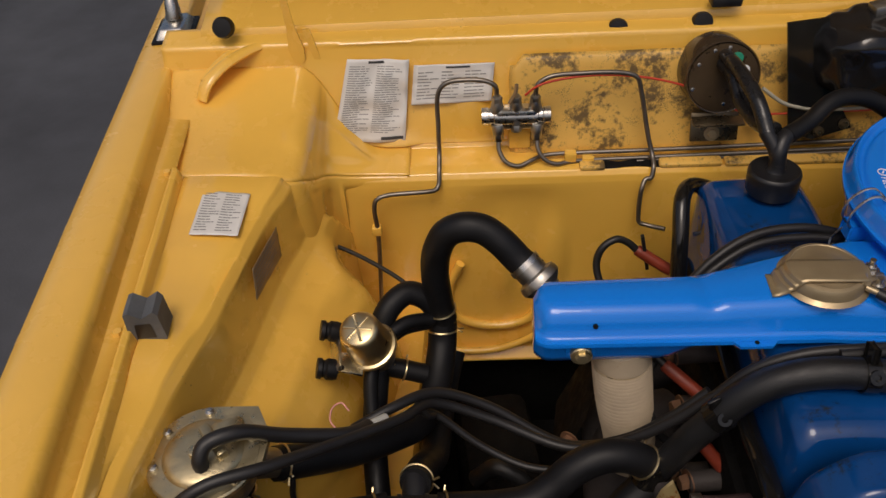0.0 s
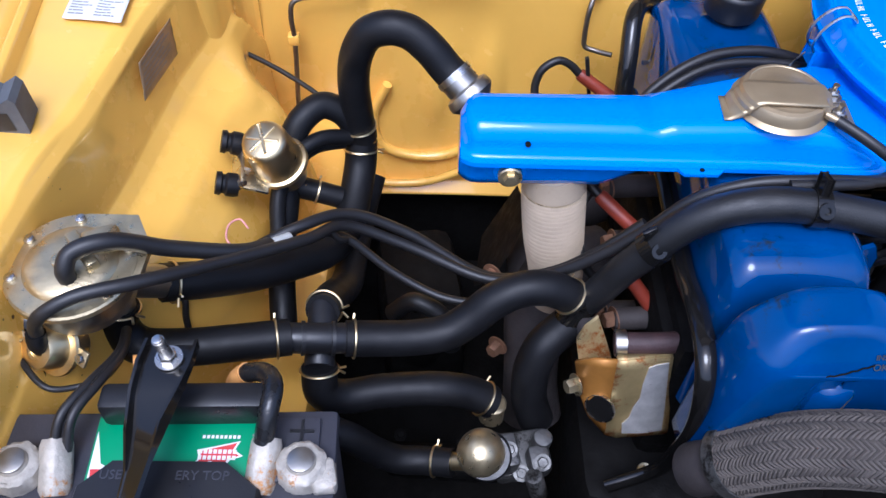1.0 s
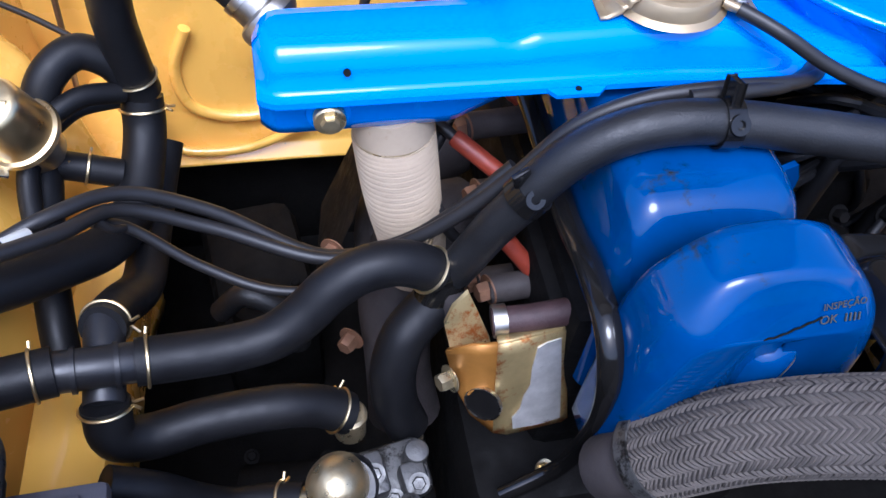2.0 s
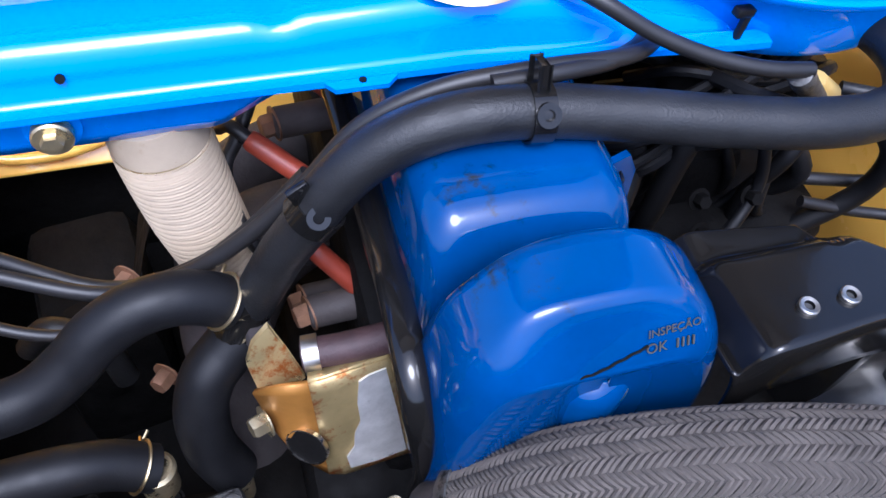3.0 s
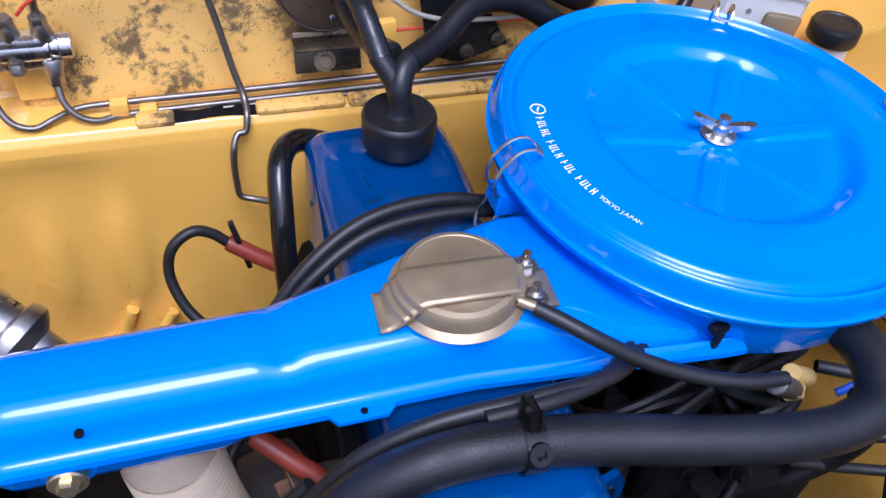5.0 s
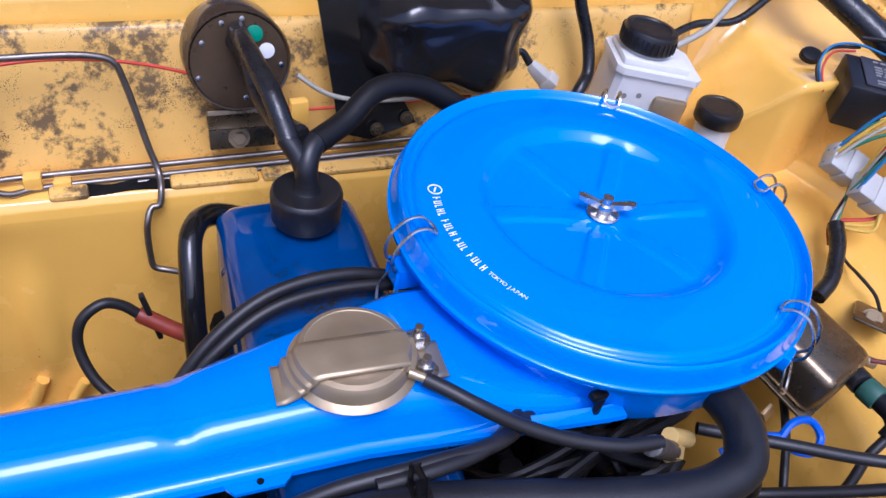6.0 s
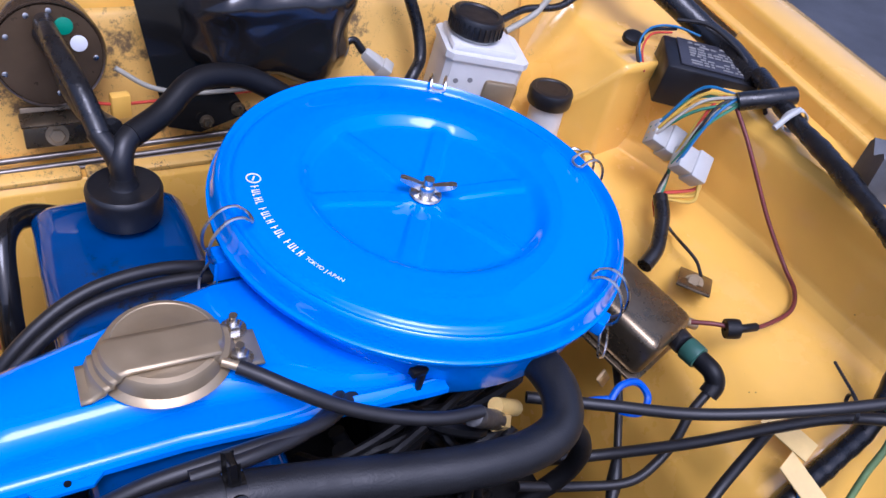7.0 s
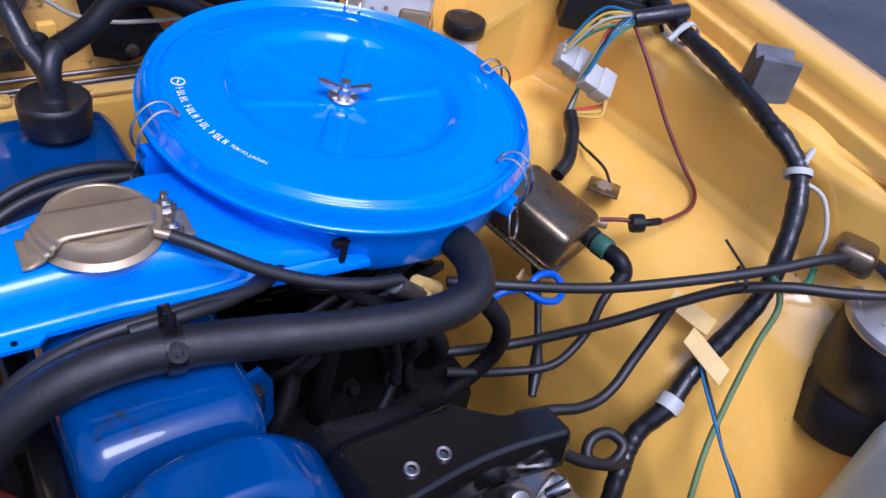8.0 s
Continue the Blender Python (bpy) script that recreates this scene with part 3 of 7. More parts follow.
cyl(bm, (-0.274, 1.15, 0.95), (-0.276, 1.155, 1.08), 0.005, 12)
part("stalk", bm, black_plastic, foot, "black stalk")


def rubber_stop(c, turn, label, size=1.0):
    st = thing("hood_stop", c, label, "rubber stop", "hood stops")
    m = pose(*c, 0, 0, turn) @ Matrix.Scale(size, 4)
    bm = B()
    prof = [(-0.019, 0), (0.017, 0), (0.019, 0.004), (0.017, 0.036), (0.013, 0.042), (0.0, 0.034), (-0.012, 0.043), (-0.017, 0.041)]
    loft(bm, [[m @ Vector((x, y, z)) for x, z in prof] for y in (-0.016, -0.014, 0.014, 0.016)])
    part("block", bm, grey_rubber, st, angle=30)
    bm = B()
    loft(bm, [[m @ Vector((x * k, y, 0.018 + (z - 0.018) * k)) for x, z in ((-0.012, 0.006), (0.01, 0.006), (0.008, 0.028), (-0.010, 0.028))] for y, k in ((-0.0165, 0.9), (-0.0167, 0.8))])
    part("recess", bm, black_plastic, st, "dark hollow recess")
    return st


rubber_stop((-0.166, 0.632, 0.874), 6, "weathered grey rubber hood stop on the yellow ledge", 0.80)
rubber_stop((1.012, 0.662, 0.881), 52, "weathered grey rubber hood stop beside the taped harness", 1.15)


# ---- paper labels ----
def sheet_on(name, corners, label, category, lines, mat=paper, lift=0.0, curl=0.002, head=None):
    """A printed sheet between four corners (top left, top right, bottom right, bottom left)."""
    a, b, c, d = (Vector(p) for p in corners)
    nrm = (b - a).cross(d - a).normalized()
    if nrm.y > 0 and abs(nrm.y) > abs(nrm.z):
        nrm = -nrm
    if nrm.z < 0 and abs(nrm.z) > abs(nrm.y):
        nrm = -nrm

    def at(u, v, h=0.0):
        p = a * (1 - u) * (1 - v) + b * u * (1 - v) + c * u * v + d * (1 - u) * v
        return p + nrm * (lift + h + curl * noise.noise(Vector((u * 4, v * 5, lift * 100 + len(label)))))

    ob = thing(name, tuple((a + c) / 2), label, category)
    bm = B()
    grid(bm, 16, 20, lambda u, v: at(u, v))
    part("sheet", bm, mat, ob, angle=60, solid=0.0005)
    bm = B()
    for u0, u1, v0, v1, dark in lines:
        vs = [bm.verts.new(at(u0 + (u1 - u0) * k / 6, v0, 0.0006)) for k in range(7)]
        ws = [bm.verts.new(at(u0 + (u1 - u0) * k / 6, v1, 0.0006)) for k in range(7)]
        for k in range(6):
            f = bm.faces.new((vs[k], vs[k + 1], ws[k + 1], ws[k]))
            f.material_index = 1 if dark else 0
    part("print", bm, [ink, ink_dark], ob, "unreadable printed lines")
    return ob


def text_lines(n, v0, v1, seed, cols=1, fill=0.45):
    rnd = random.Random(seed)
    out = []
    for i in range(n):
        v = v0 + (v1 - v0) * i / n
        for c in range(cols):
            u = 0.06 + 0.88 * c / cols
            w = 0.84 / cols * rnd.uniform(0.5, 1.0)
            k = u
            while k < u + w - 0.02:
                e = min(u + w, k + rnd.uniform(0.05, 0.2))
                out.append((k, e, v, v + (v1 - v0) / n * fill, False))
                k = e + 0.015
    return out


def on_firewall(x, z, out=0.003):
    y = 1.006 + (z - 0.80) * 0.27
    return (x, y - out, z)


sheet_on("warning_label", [on_firewall(-0.038, 0.914), on_firewall(0.035, 0.911), on_firewall(0.024, 0.815), on_firewall(-0.064, 0.816)],
         "creased white printed paper label on the firewall", "label", text_lines(30, 0.08, 0.9, 1, 2, 0.35) + [(0.35, 0.6, 0.02, 0.05, True), (0.66, 0.97, 0.93, 0.97, True)], lift=0.0060, curl=0.0055)
sheet_on("hose_diagram_label", [on_firewall(0.040, 0.904), on_firewall(0.135, 0.904), on_firewall(0.130, 0.860), on_firewall(0.034, 0.858)],
         "white paper label with a printed hose diagram", "label", [(0.4, 0.7, 0.05, 0.10, True)] + text_lines(9, 0.18, 0.92, 7, 3, 0.3), lift=0.0045, curl=0.002)
sheet_on("emission_label", [(-0.168, 0.826, 0.876), (-0.119, 0.818, 0.8755), (-0.118, 0.752, 0.8755), (-0.166, 0.755, 0.8765)],
         "small white paper label on the apron ledge", "label", text_lines(15, 0.06, 0.95, 3, 2, 0.35), lift=0.0025, curl=0.001)
sheet_on("identification_plate", [(-0.103, 0.726, 0.858), (-0.0925, 0.793, 0.855), (-0.0925, 0.789, 0.820), (-0.103, 0.716, 0.827)],
               "stained tin identification plate on the apron wall", "plate", text_lines(6, 0.1, 0.9, 5, 1, 0.3), mat=plate_metal, lift=0.0, curl=0.0005)

# ---- air cleaner ----
AC = Matrix.Translation((0.605, 0.753, 0.9035)) @ pose(0, 0, 0, 2.1, 2.0, 0) @ Matrix.Diagonal((0.985, 0.985, 1.0, 1.0))
air = thing("air_cleaner", (0.597, 0.752, 0.82), "bright blue round air cleaner with long intake snorkel", "air cleaner")


def lid_h(r, a):
    def step(x, e0, e1):
        t = max(0.0, min(1.0, (x - e0) / (e1 - e0)))
        return t * t * (3 - 2 * t)

    # rim bead, text band, round crown, then a dished middle with six flat-topped ribs
    h = -0.0015 - 0.003 * step(r, 0.104, 0.138)
    h -= 0.004 * step(r, 0.137, 0.141)
    h += 0.0065 * math.exp(-((r - 0.148) / 0.0034) ** 2)
    h -= 0.010 * step(r, 0.1495, 0.154)
    h -= 0.0085 * (1 - step(r, 0.081, 0.095))
    h -= 0.0035 * (1 - step(r, 0.010, 0.075))
    k = (a - radians(55)) % (math.pi / 3)
    k = min(k, math.pi / 3 - k) * max(r, 0.02)
    h += 0.0026 * (1 - step(k, 0.0055, 0.0085)) * step(r, 0.016, 0.034) * (1 - step(r, 0.078, 0.092))
    h += 0.0014 * (1 - step(r, 0.014, 0.020))
    return h


bm = B()
radii = [0.002, 0.008, 0.011, 0.014, 0.018, 0.022] + list(np.linspace(0.028, 0.134, 46)) + [0.137, 0.139, 0.1405, 0.142, 0.1435, 0.145, 0.1465, 0.148, 0.149, 0.150, 0.151, 0.152, 0.153, 0.154]
N = 216
rows = [[bm.verts.new(AC @ Vector((r * math.cos(2 * math.pi * i / N), r * math.sin(2 * math.pi * i / N), lid_h(r, 2 * math.pi * i / N)))) for i in range(N)] for r in radii]
low = [[bm.verts.new(AC @ Vector((r * math.cos(2 * math.pi * i / N), r * math.sin(2 * math.pi * i / N), h))) for i in range(N)] for r, h in ((0.1552, -0.0185), (0.1550, -0.022), (0.153, -0.0235), (0.140, -0.0235))]
for a, b in zip(rows + low, (rows + low)[1:]):
    for i in range(N):
        bm.faces.new((a[i], a[(i + 1) % N], b[(i + 1) % N], b[i]))
bm.faces.new(rows[0])
lid = part("lid", bm, blue, air, "pressed blue lid with radial ribs", 60)
bm = B()
lathe(bm, [(0.146, -0.020), (0.1475, -0.026), (0.143, -0.030), (0.142, -0.060), (0.138, -0.067), (0.09, -0.069), (0.0, -0.069)], AC, 96)
part("body", bm, blue, air, "blue canister body")
# maker's mark round the lid as plain shapes, and the readable place name
bm = B()


def arc_mark(bm, a0, a1, r0, r1):
    q = [bm.verts.new(AC @ Vector((r * math.cos(a), r * math.sin(a), lid_h(r, a) + 0.0006))) for r, a in ((r0, a0), (r0, a1), (r1, a1), (r1, a0))]
    bm.faces.new(q)


MR = 0.1245
ang = radians(169.3)
for word in (5, 4, 3, 4):
    for i in range(word):
        # each glyph as an upright and a foot
        arc_mark(bm, ang, ang + 0.0068, MR - 0.0027, MR + 0.0027)
        if i % 2:
            arc_mark(bm, ang + 0.0165, ang + 0.0233, MR - 0.0027, MR + 0.0027)
        arc_mark(bm, ang + 0.0068, ang + 0.0165, MR + (0.0016 if i % 3 else -0.0006), MR + (0.0027 if i % 3 else 0.0005))
        ang += 0.0335
    ang += 0.021
tube(bm, [AC @ Vector((MR * math.cos(radians(165.6)) + 0.0048 * math.cos(t), MR * math.sin(radians(165.6)) + 0.0048 * math.sin(t), lid_h(MR, 0) + 0.0008)) for t in np.linspace(0, 6.2832, 17)], 0.0005, 6, 2)
box(bm, AC @ Vector((MR * math.cos(radians(165.6)), MR * math.sin(radians(165.6)), lid_h(MR, 0) + 0.0008)), (0.005, 0.0011, 0.0004), (0, 0, 60))
part("marking", bm, white_ink, lid, "white maker's marking")
for word, start in (("TOKYO", 205.2), ("JAPAN", 212.3)):
    for i, letter in enumerate(word):
        a = radians(start + 1.32 * i)
        m = AC @ Matrix.Translation((MR * math.cos(a), MR * math.sin(a), lid_h(MR, a) + 0.0006)) @ pose(0, 0, 0, 0, 0, math.degrees(a) + 90)
        lettering("letter", letter, 0.0046, m, white_ink, lid, "", 0.0001)
# wing nut
wn = B()
WN = AC @ Matrix.Translation((0, 0, lid_h(0.012, 0.5) + 0.0004))
lathe(wn, [(0, 0.0), (0.0115, 0.0), (0.0125, 0.0012), (0.0115, 0.0025), (0.006, 0.003), (0.0058, 0.009), (0.004, 0.010), (0.004, 0.015), (0, 0.015)], WN, 24)
for s in (-1, 1):
    m = WN @ pose(0, 0, 0.007, 0, 0, -24 if s > 0 else 156)
    loft(wn, [[m @ Vector(p) for p in sec] for sec in (
        [(0.004, -0.002, -0.003), (0.004, 0.002, -0.003), (0.004, 0.002, 0.003), (0.004, -0.002, 0.003)],
        [(0.011, -0.0025, 0.000), (0.011, 0.0025, 0.000), (0.011, 0.0025, 0.005), (0.011, -0.0025, 0.005)],
        [(0.018, -0.003, 0.003), (0.018, 0.003, 0.003), (0.018, 0.003, 0.0065), (0.018, -0.003, 0.0065)],
        [(0.021, -0.002, 0.004), (0.021, 0.002, 0.004), (0.021, 0.002, 0.0065), (0.021, -0.002, 0.0065)])])
part("wing_nut", wn, steel, air, "bright steel wing nut")
# wire clips
for deg in (184, 302, 60, 0):
    clip = B()
    m = AC @ pose(0, 0, 0, 0, 0, deg)
    for s in (-0.006, 0.006):
        tube(clip, [m @ Vector(p) for p in ((0.137, s, 0.0), (0.144, s, 0.005), (0.153, s, 0.004), (0.163, s * 1.1, -0.008), (0.164, s, -0.024), (0.156, s * 0.7, -0.034))], 0.0011, 6, 6)
    tube(clip, [m @ Vector(p) for p in ((0.137, -0.006, 0.0), (0.1355, -0.003, -0.001), (0.1355, 0.003, -0.001), (0.137, 0.006, 0.0))], 0.0011, 6, 6)
    tube(clip, [m @ Vector(p) for p in ((0.156, -0.004, -0.034), (0.160, -0.008, -0.044), (0.164, -0.009, -0.056), (0.167, 0, -0.062), (0.164, 0.009, -0.056), (0.160, 0.008, -0.044), (0.156, 0.004, -0.034))], 0.0010, 6, 6)
    c = part("clip", clip, steel, air, "bent steel wire clip")
    bm = B()
    box(bm, m @ Vector((0.150, 0, -0.036)), (0.018, 0.016, 0.012), (m.to_3x3().to_4x4()), 0.002)
    part("clip_bracket", bm, blue, c, "blue clip bracket")


# snorkel: a pressed shell with a joint lip along its front
def snorkel_section(x):
    yf = 0.634 - 0.012 * max(0, min(1, (x - 0.40) / 0.15))
    yb = float(np.interp(x, [0.15, 0.30, 0.36, 0.42, 0.56], [0.687, 0.690, 0.706, 0.722, 0.76]))
    zb = float(np.interp(x, [0.15, 0.27, 0.31, 0.60], [0.812, 0.813, 0.836, 0.836]))
    zt = float(np.interp(x, [0.15, 0.30, 0.40, 0.44, 0.50, 0.56], [0.876, 0.876, 0.880, 0.879, 0.863, 0.858]))
    k = max(0.0, (0.170 - x) / 0.013)
    sh = 0.010 * k * k
    s = 0.0025 if 0.296 < x < 0.312 else 0
    zt -= sh
    pts = [(yb - sh, 0.828 + sh * 0.3), (yb + 0.001 - sh, 0.846), (yb - sh, 0.862 - sh), (yb - 0.003 - sh, zt - 0.005), (yb - 0.010 - sh, zt - s), ((yb + yf) / 2, zt + 0.001 - s), (yf + 0.022 + sh, zt - s), (yf + 0.014 + sh, zt - 0.001 - s),
           (yf + 0.008 + sh, zt - 0.006), (yf + 0.004 + sh, zt - 0.014), (yf + 0.002 + sh, 0.853), (yf - 0.001 + sh, 0.8505), (yf - 0.006 + sh * 0.6, 0.850), (yf - 0.0065 + sh * 0.6, 0.8465), (yf + 0.001 + sh, 0.846), (yf + 0.003 + sh, min(0.842, zb + 0.028)), (yf + 0.004 + sh, zb + 0.012), (yf + 0.008 + sh, zb + 0.003), (yf + 0.016 + sh, zb), (yb - 0.012 - sh, zb + 0.004)]
    return [Vector((x, y, z)) for y, z in pts]


bm = B()
loft(bm, [snorkel_section(x) for x in [0.157, 0.158, 0.160, 0.163, 0.167, 0.172] + list(np.linspace(0.18, 0.56, 58))])
snorkel = part("snorkel", bm, blue, air, "long blue intake snorkel with joint lip", 50)
bm = B()
loft(bm, [[Vector((x, y, z)) for x, y, z in ((0.318, 0.632, z0), (0.326, 0.622, z0), (0.352, 0.622, z0), (0.362, 0.632, z0))] for z0 in (0.8468, 0.8495)])
part("joint_tab", bm, blue, snorkel, "blue joint tab")
bm = B()
cyl(bm, (0.34, 0.6265, 0.8488), (0.34, 0.6265, 0.8502), 0.002, 10)
part("tab_rivet", bm, grime, snorkel, "dark rivet hole")
bm = B()
cyl(bm, (0.207, 0.6385, 0.8615), (0.207, 0.636, 0.863), 0.0022, 10)
part("rivet", bm, grime, snorkel, "rusty rivet")
bm = B()
lathe(bm, [(0, 0), (0.014, 0), (0.013, 0.004), (0, 0.006)], Matrix.Translation((0.196, 0.640, 0.834)) @ axes_to((0, -1, 0.05)), 24)
part("boss", bm, blue, snorkel, "blue round boss")
bm = B()
lathe(bm, [(0, 0), (0.0085, 0), (0.0095, 0.001), (0.0095, 0.006), (0.0085, 0.007), (0, 0.007)], Matrix.Translation((0.196, 0.635, 0.834)) @ axes_to((0, -1, 0.05)), 24)
lathe(bm, [(0, 0.007), (0.0055, 0.007), (0.005, 0.011), (0, 0.0115)], Matrix.Translation((0.196, 0.635, 0.834)) @ axes_to((0, -1, 0.05)), 6)
part("snorkel_nut", bm, brass_dull, snorkel, "pale hexagon nut with washer")
for bx, by in ((0.440, 0.675), (0.437, 0.652)):
    bm = B()
    hexbolt(bm, (bx, by, 0.8835), (0, 0, 1), 0.0052, 0.0045, True, 0.006)
    part("snorkel_bolt", bm, steel, snorkel, "zinc nut on a blue-tipped stud")
# gap of dark sealant at the snorkel joint
bm = B()
box(bm, (0.538, 0.622, 0.868), (0.012, 0.006, 0.005), (0, 10, 10), 0.001)
box(bm, (0.541, 0.6225, 0.852), (0.004, 0.004, 0.026), (0, 4, 0), 0.001)
part("seal", bm, rubber, snorkel, "cracked dark sealant")

# vacuum motor on the snorkel
VM = Matrix.Translation((0.400, 0.670, 0.8795))
vac = thing("vacuum_motor", (0.394, 0.666, 0.878), "round tan-steel vacuum motor strapped on the snorkel", "vacuum valve")
bm = B()
lathe(bm, [(0, 0.0), (0.036, 0.0), (0.0375, 0.0012), (0.036, 0.0025), (0.0335, 0.004), (0.0325, 0.011), (0.031, 0.0135), (0.028, 0.0145), (0.0275, 0.014), (0.016, 0.0145), (0.014, 0.016), (0, 0.0165)], VM, 48)
part("housing", bm, tan_steel, vac, "stepped round housing")
bm = B()
d = pose(0, 0, 0, 0, 0, -2)
rows_ = []
for x, z, r in ((-0.046, 0.0, 0), (-0.041, 0.0, 0), (-0.0395, 0.0035, 0.040), (-0.0385, 0.0065, 0.039), (-0.036, 0.0072, 0.0365), (-0.0352, 0.0105, 0.0357), (-0.033, 0.0115, 0.0335), (-0.0318, 0.0150, 0.0322), (-0.028, 0.0165, 0.029),
                (0.026, 0.0165, 0), (0.030, 0.0150, 0.0305), (0.0312, 0.0110, 0.032), (0.0345, 0.0100, 0.035), (0.0355, 0.0050, 0.036), (0.038, 0.0020, 0), (0.051, 0.0015, 0)):
    row = []
    for k in range(9):
        y = -0.0215 + 0.027 * k / 8
        xx = math.copysign(math.sqrt(max(1e-6, r * r - y * y)), x) if r else x
        row.append(VM @ d @ Vector((xx, y, z)))
    rows_.append(row)
loft(bm, rows_, closed=False)
part("strap", bm, tan_steel, vac, "stepped tan-steel strap", 40, 0.0016)
bm = B()
tube(bm, [VM @ Vector(p) for p in ((0.026, -0.021, 0.009), (0.032, -0.025, 0.008), (0.037, -0.0285, 0.0075))], 0.0028, 10)
part("nipple", bm, tan_steel, vac, "steel vacuum nipple")

# ---- engine ----
eng = thing("engine", (0.41, 0.70, 0.325), "engine with dark blue rocker cover and oily black block", "engine")


def cover_section(y, x0, x1, zt, zb=0.72):
    r = 0.011
    r = min(r, (zt - zb) * 0.5)
    pts = []
    for cx, a0 in ((x1 - r, 0.0), (x0 + r, math.pi / 2)):
        for k in range(9):
            a = a0 + math.pi / 2 * k / 8
            pts.append(Vector((cx + r * math.cos(a) + (0.005 * (1 - math.sin(a)) if a0 == 0 else -0.005 * (1 - math.sin(a))) - (0.005 if a0 == 0 else -0.005), y, zt - r + r * math.sin(a))))
    mid = [pts[8].lerp(pts[9], k / 6) + Vector((0, 0, 0.0015 * math.sin(math.pi * k / 6))) for k in range(1, 6)]
    pts[9:9] = mid
    return pts + [Vector((x0, y, zb - 0.06)), Vector((x1, y, zb - 0.06))]


bm = B()
ys = [0.892, 0.891, 0.888, 0.882, 0.874, 0.84, 0.80, 0.75, 0.70, 0.65, 0.62, 0.60, 0.58, 0.565, 0.552, 0.546, 0.541, 0.537, 0.534, 0.530]
drop = {0.892: 0.05, 0.891: 0.03, 0.888: 0.014, 0.882: 0.006, 0.874: 0.002, 0.552: 0.001, 0.546: 0.003, 0.541: 0.007, 0.537: 0.013, 0.534: 0.022, 0.530: 0.045}
secs = []
for y in ys:
    zt = float(np.interp(y, [0.53, 0.56, 0.70, 0.78, 0.89], [0.834, 0.838, 0.838, 0.838, 0.836]))
    x1 = float(np.interp(y, [0.53, 0.65, 0.90], [0.454, 0.456, 0.460]))
    d = drop.get(y, 0)
    secs.append(cover_section(y, 0.351 + d * 0.15, x1 - d * 0.15, zt - d))
loft(bm, secs)
part("rocker_cover", bm, dark_blue, eng, "dark blue enamelled rocker cover", 60)
bm = B()
outline = [(0.348, 0.66), (0.348, 0.72), (0.348, 0.765), (0.349, 0.790), (0.355, 0.816), (0.366, 0.832), (0.380, 0.845), (0.396, 0.852), (0.413, 0.8535), (0.432, 0.847), (0.450, 0.833), (0.464, 0.816), (0.474, 0.790), (0.479, 0.76), (0.480, 0.72), (0.480, 0.66)]
outline = [(0.415 + (p.x - 0.414) * 1.07, p.z + 0.005) for p in spline([(x, 0, z) for x, z in outline], 4)]


def soft_min(a, b, k):
    h = max(k - abs(a - b), 0.0) / k
    return min(a, b) - h * h * k / 4


def bulge_row(y, d):
    slope = 0.8545 - max(0.0, 0.484 - y) * 1.75 - max(0.0, 0.512 - y) * 0.12
    return [Vector((0.412 + (x - 0.412) * (1 - d / 0.066), y, soft_min(0.66 + (z - 0.66) * (1 - d / 0.19), slope, 0.011))) for x, z in outline]


rows_ = [bulge_row(0.5185, 0.030), bulge_row(0.5175, 0.010), bulge_row(0.516, 0.004)] + [bulge_row(y, 0.015 * (1 - math.sqrt(max(0.0, 1 - (max(0.0, 0.490 - y) / 0.0235) ** 2)))) for y in (0.513, 0.509, 0.504, 0.498, 0.493, 0.489, 0.486, 0.484, 0.482, 0.480, 0.477, 0.474, 0.471, 0.469, 0.4675, 0.4668)]
rows_ += [[Vector((p.x + (0.412 - p.x) * k, 0.4665, min(p.z, 0.823) - 0.004 * k)) for p in rows_[-1]] for k in (0.05, 0.2, 0.5, 0.95)]
loft(bm, rows_, closed=False)
part("timing_cover", bm, dark_blue, eng, "dark blue rounded front cover bulge", 70, 0.003)
bm = B()
cyl(bm, (0.412, 0.484, 0.68), (0.412, 0.478, 0.808), 0.020, 24, 0.010)
part("cover_rib", bm, dark_blue, eng, "dark blue lower swelling of the cover", 60)
# ink stamp on the front bulge
def front_y(x, z):
    """Front of the bulge at a place."""
    return 0.4662 + max(0.0, z - 0.822) / 1.75 + max(0.0, x - 0.466) * 0.3


slope_m = Matrix.Translation((0.440, front_y(0.440, 0.8345) - 0.0008, 0.8345)) @ pose(0, 0, 0, 60, 0, 4)
lettering("ink_stamp", "INSPE\u00c7\u00c3O", 0.0055, slope_m, ink_dark, eng, "smudged dark ink stamp", 0.0002)
lettering("ink_stamp", "OK", 0.007, Matrix.Translation((0.432, front_y(0.432, 0.8275) - 0.0008, 0.8275)) @ pose(0, 0, 0, 60, 0, 2), ink_dark, eng, "smudged dark ink stamp", 0.0002)
bm = B()
for x in (0.439, 0.4415, 0.444, 0.4465):
    box(bm, (x + 0.003, front_y(x, 0.8275) - 0.0004, 0.8275), (0.0009, 0.0008, 0.0045), (-30, 0, 2), 0)
part("stamp_bars", bm, ink_dark, eng, "smudged stamp marks")
bm = B()
line = [Vector((x, front_y(x, 0.812 + 0.30 * (x - 0.373)) - 0.0003, 0.812 + 0.30 * (x - 0.373) + 0.0006 * math.sin(x * 900))) for x in np.linspace(0.371, 0.428, 40)]
sweep(bm, line, 0.0007, 6)
part("paint_crack", bm, grime, eng, "dark crack in the paint")

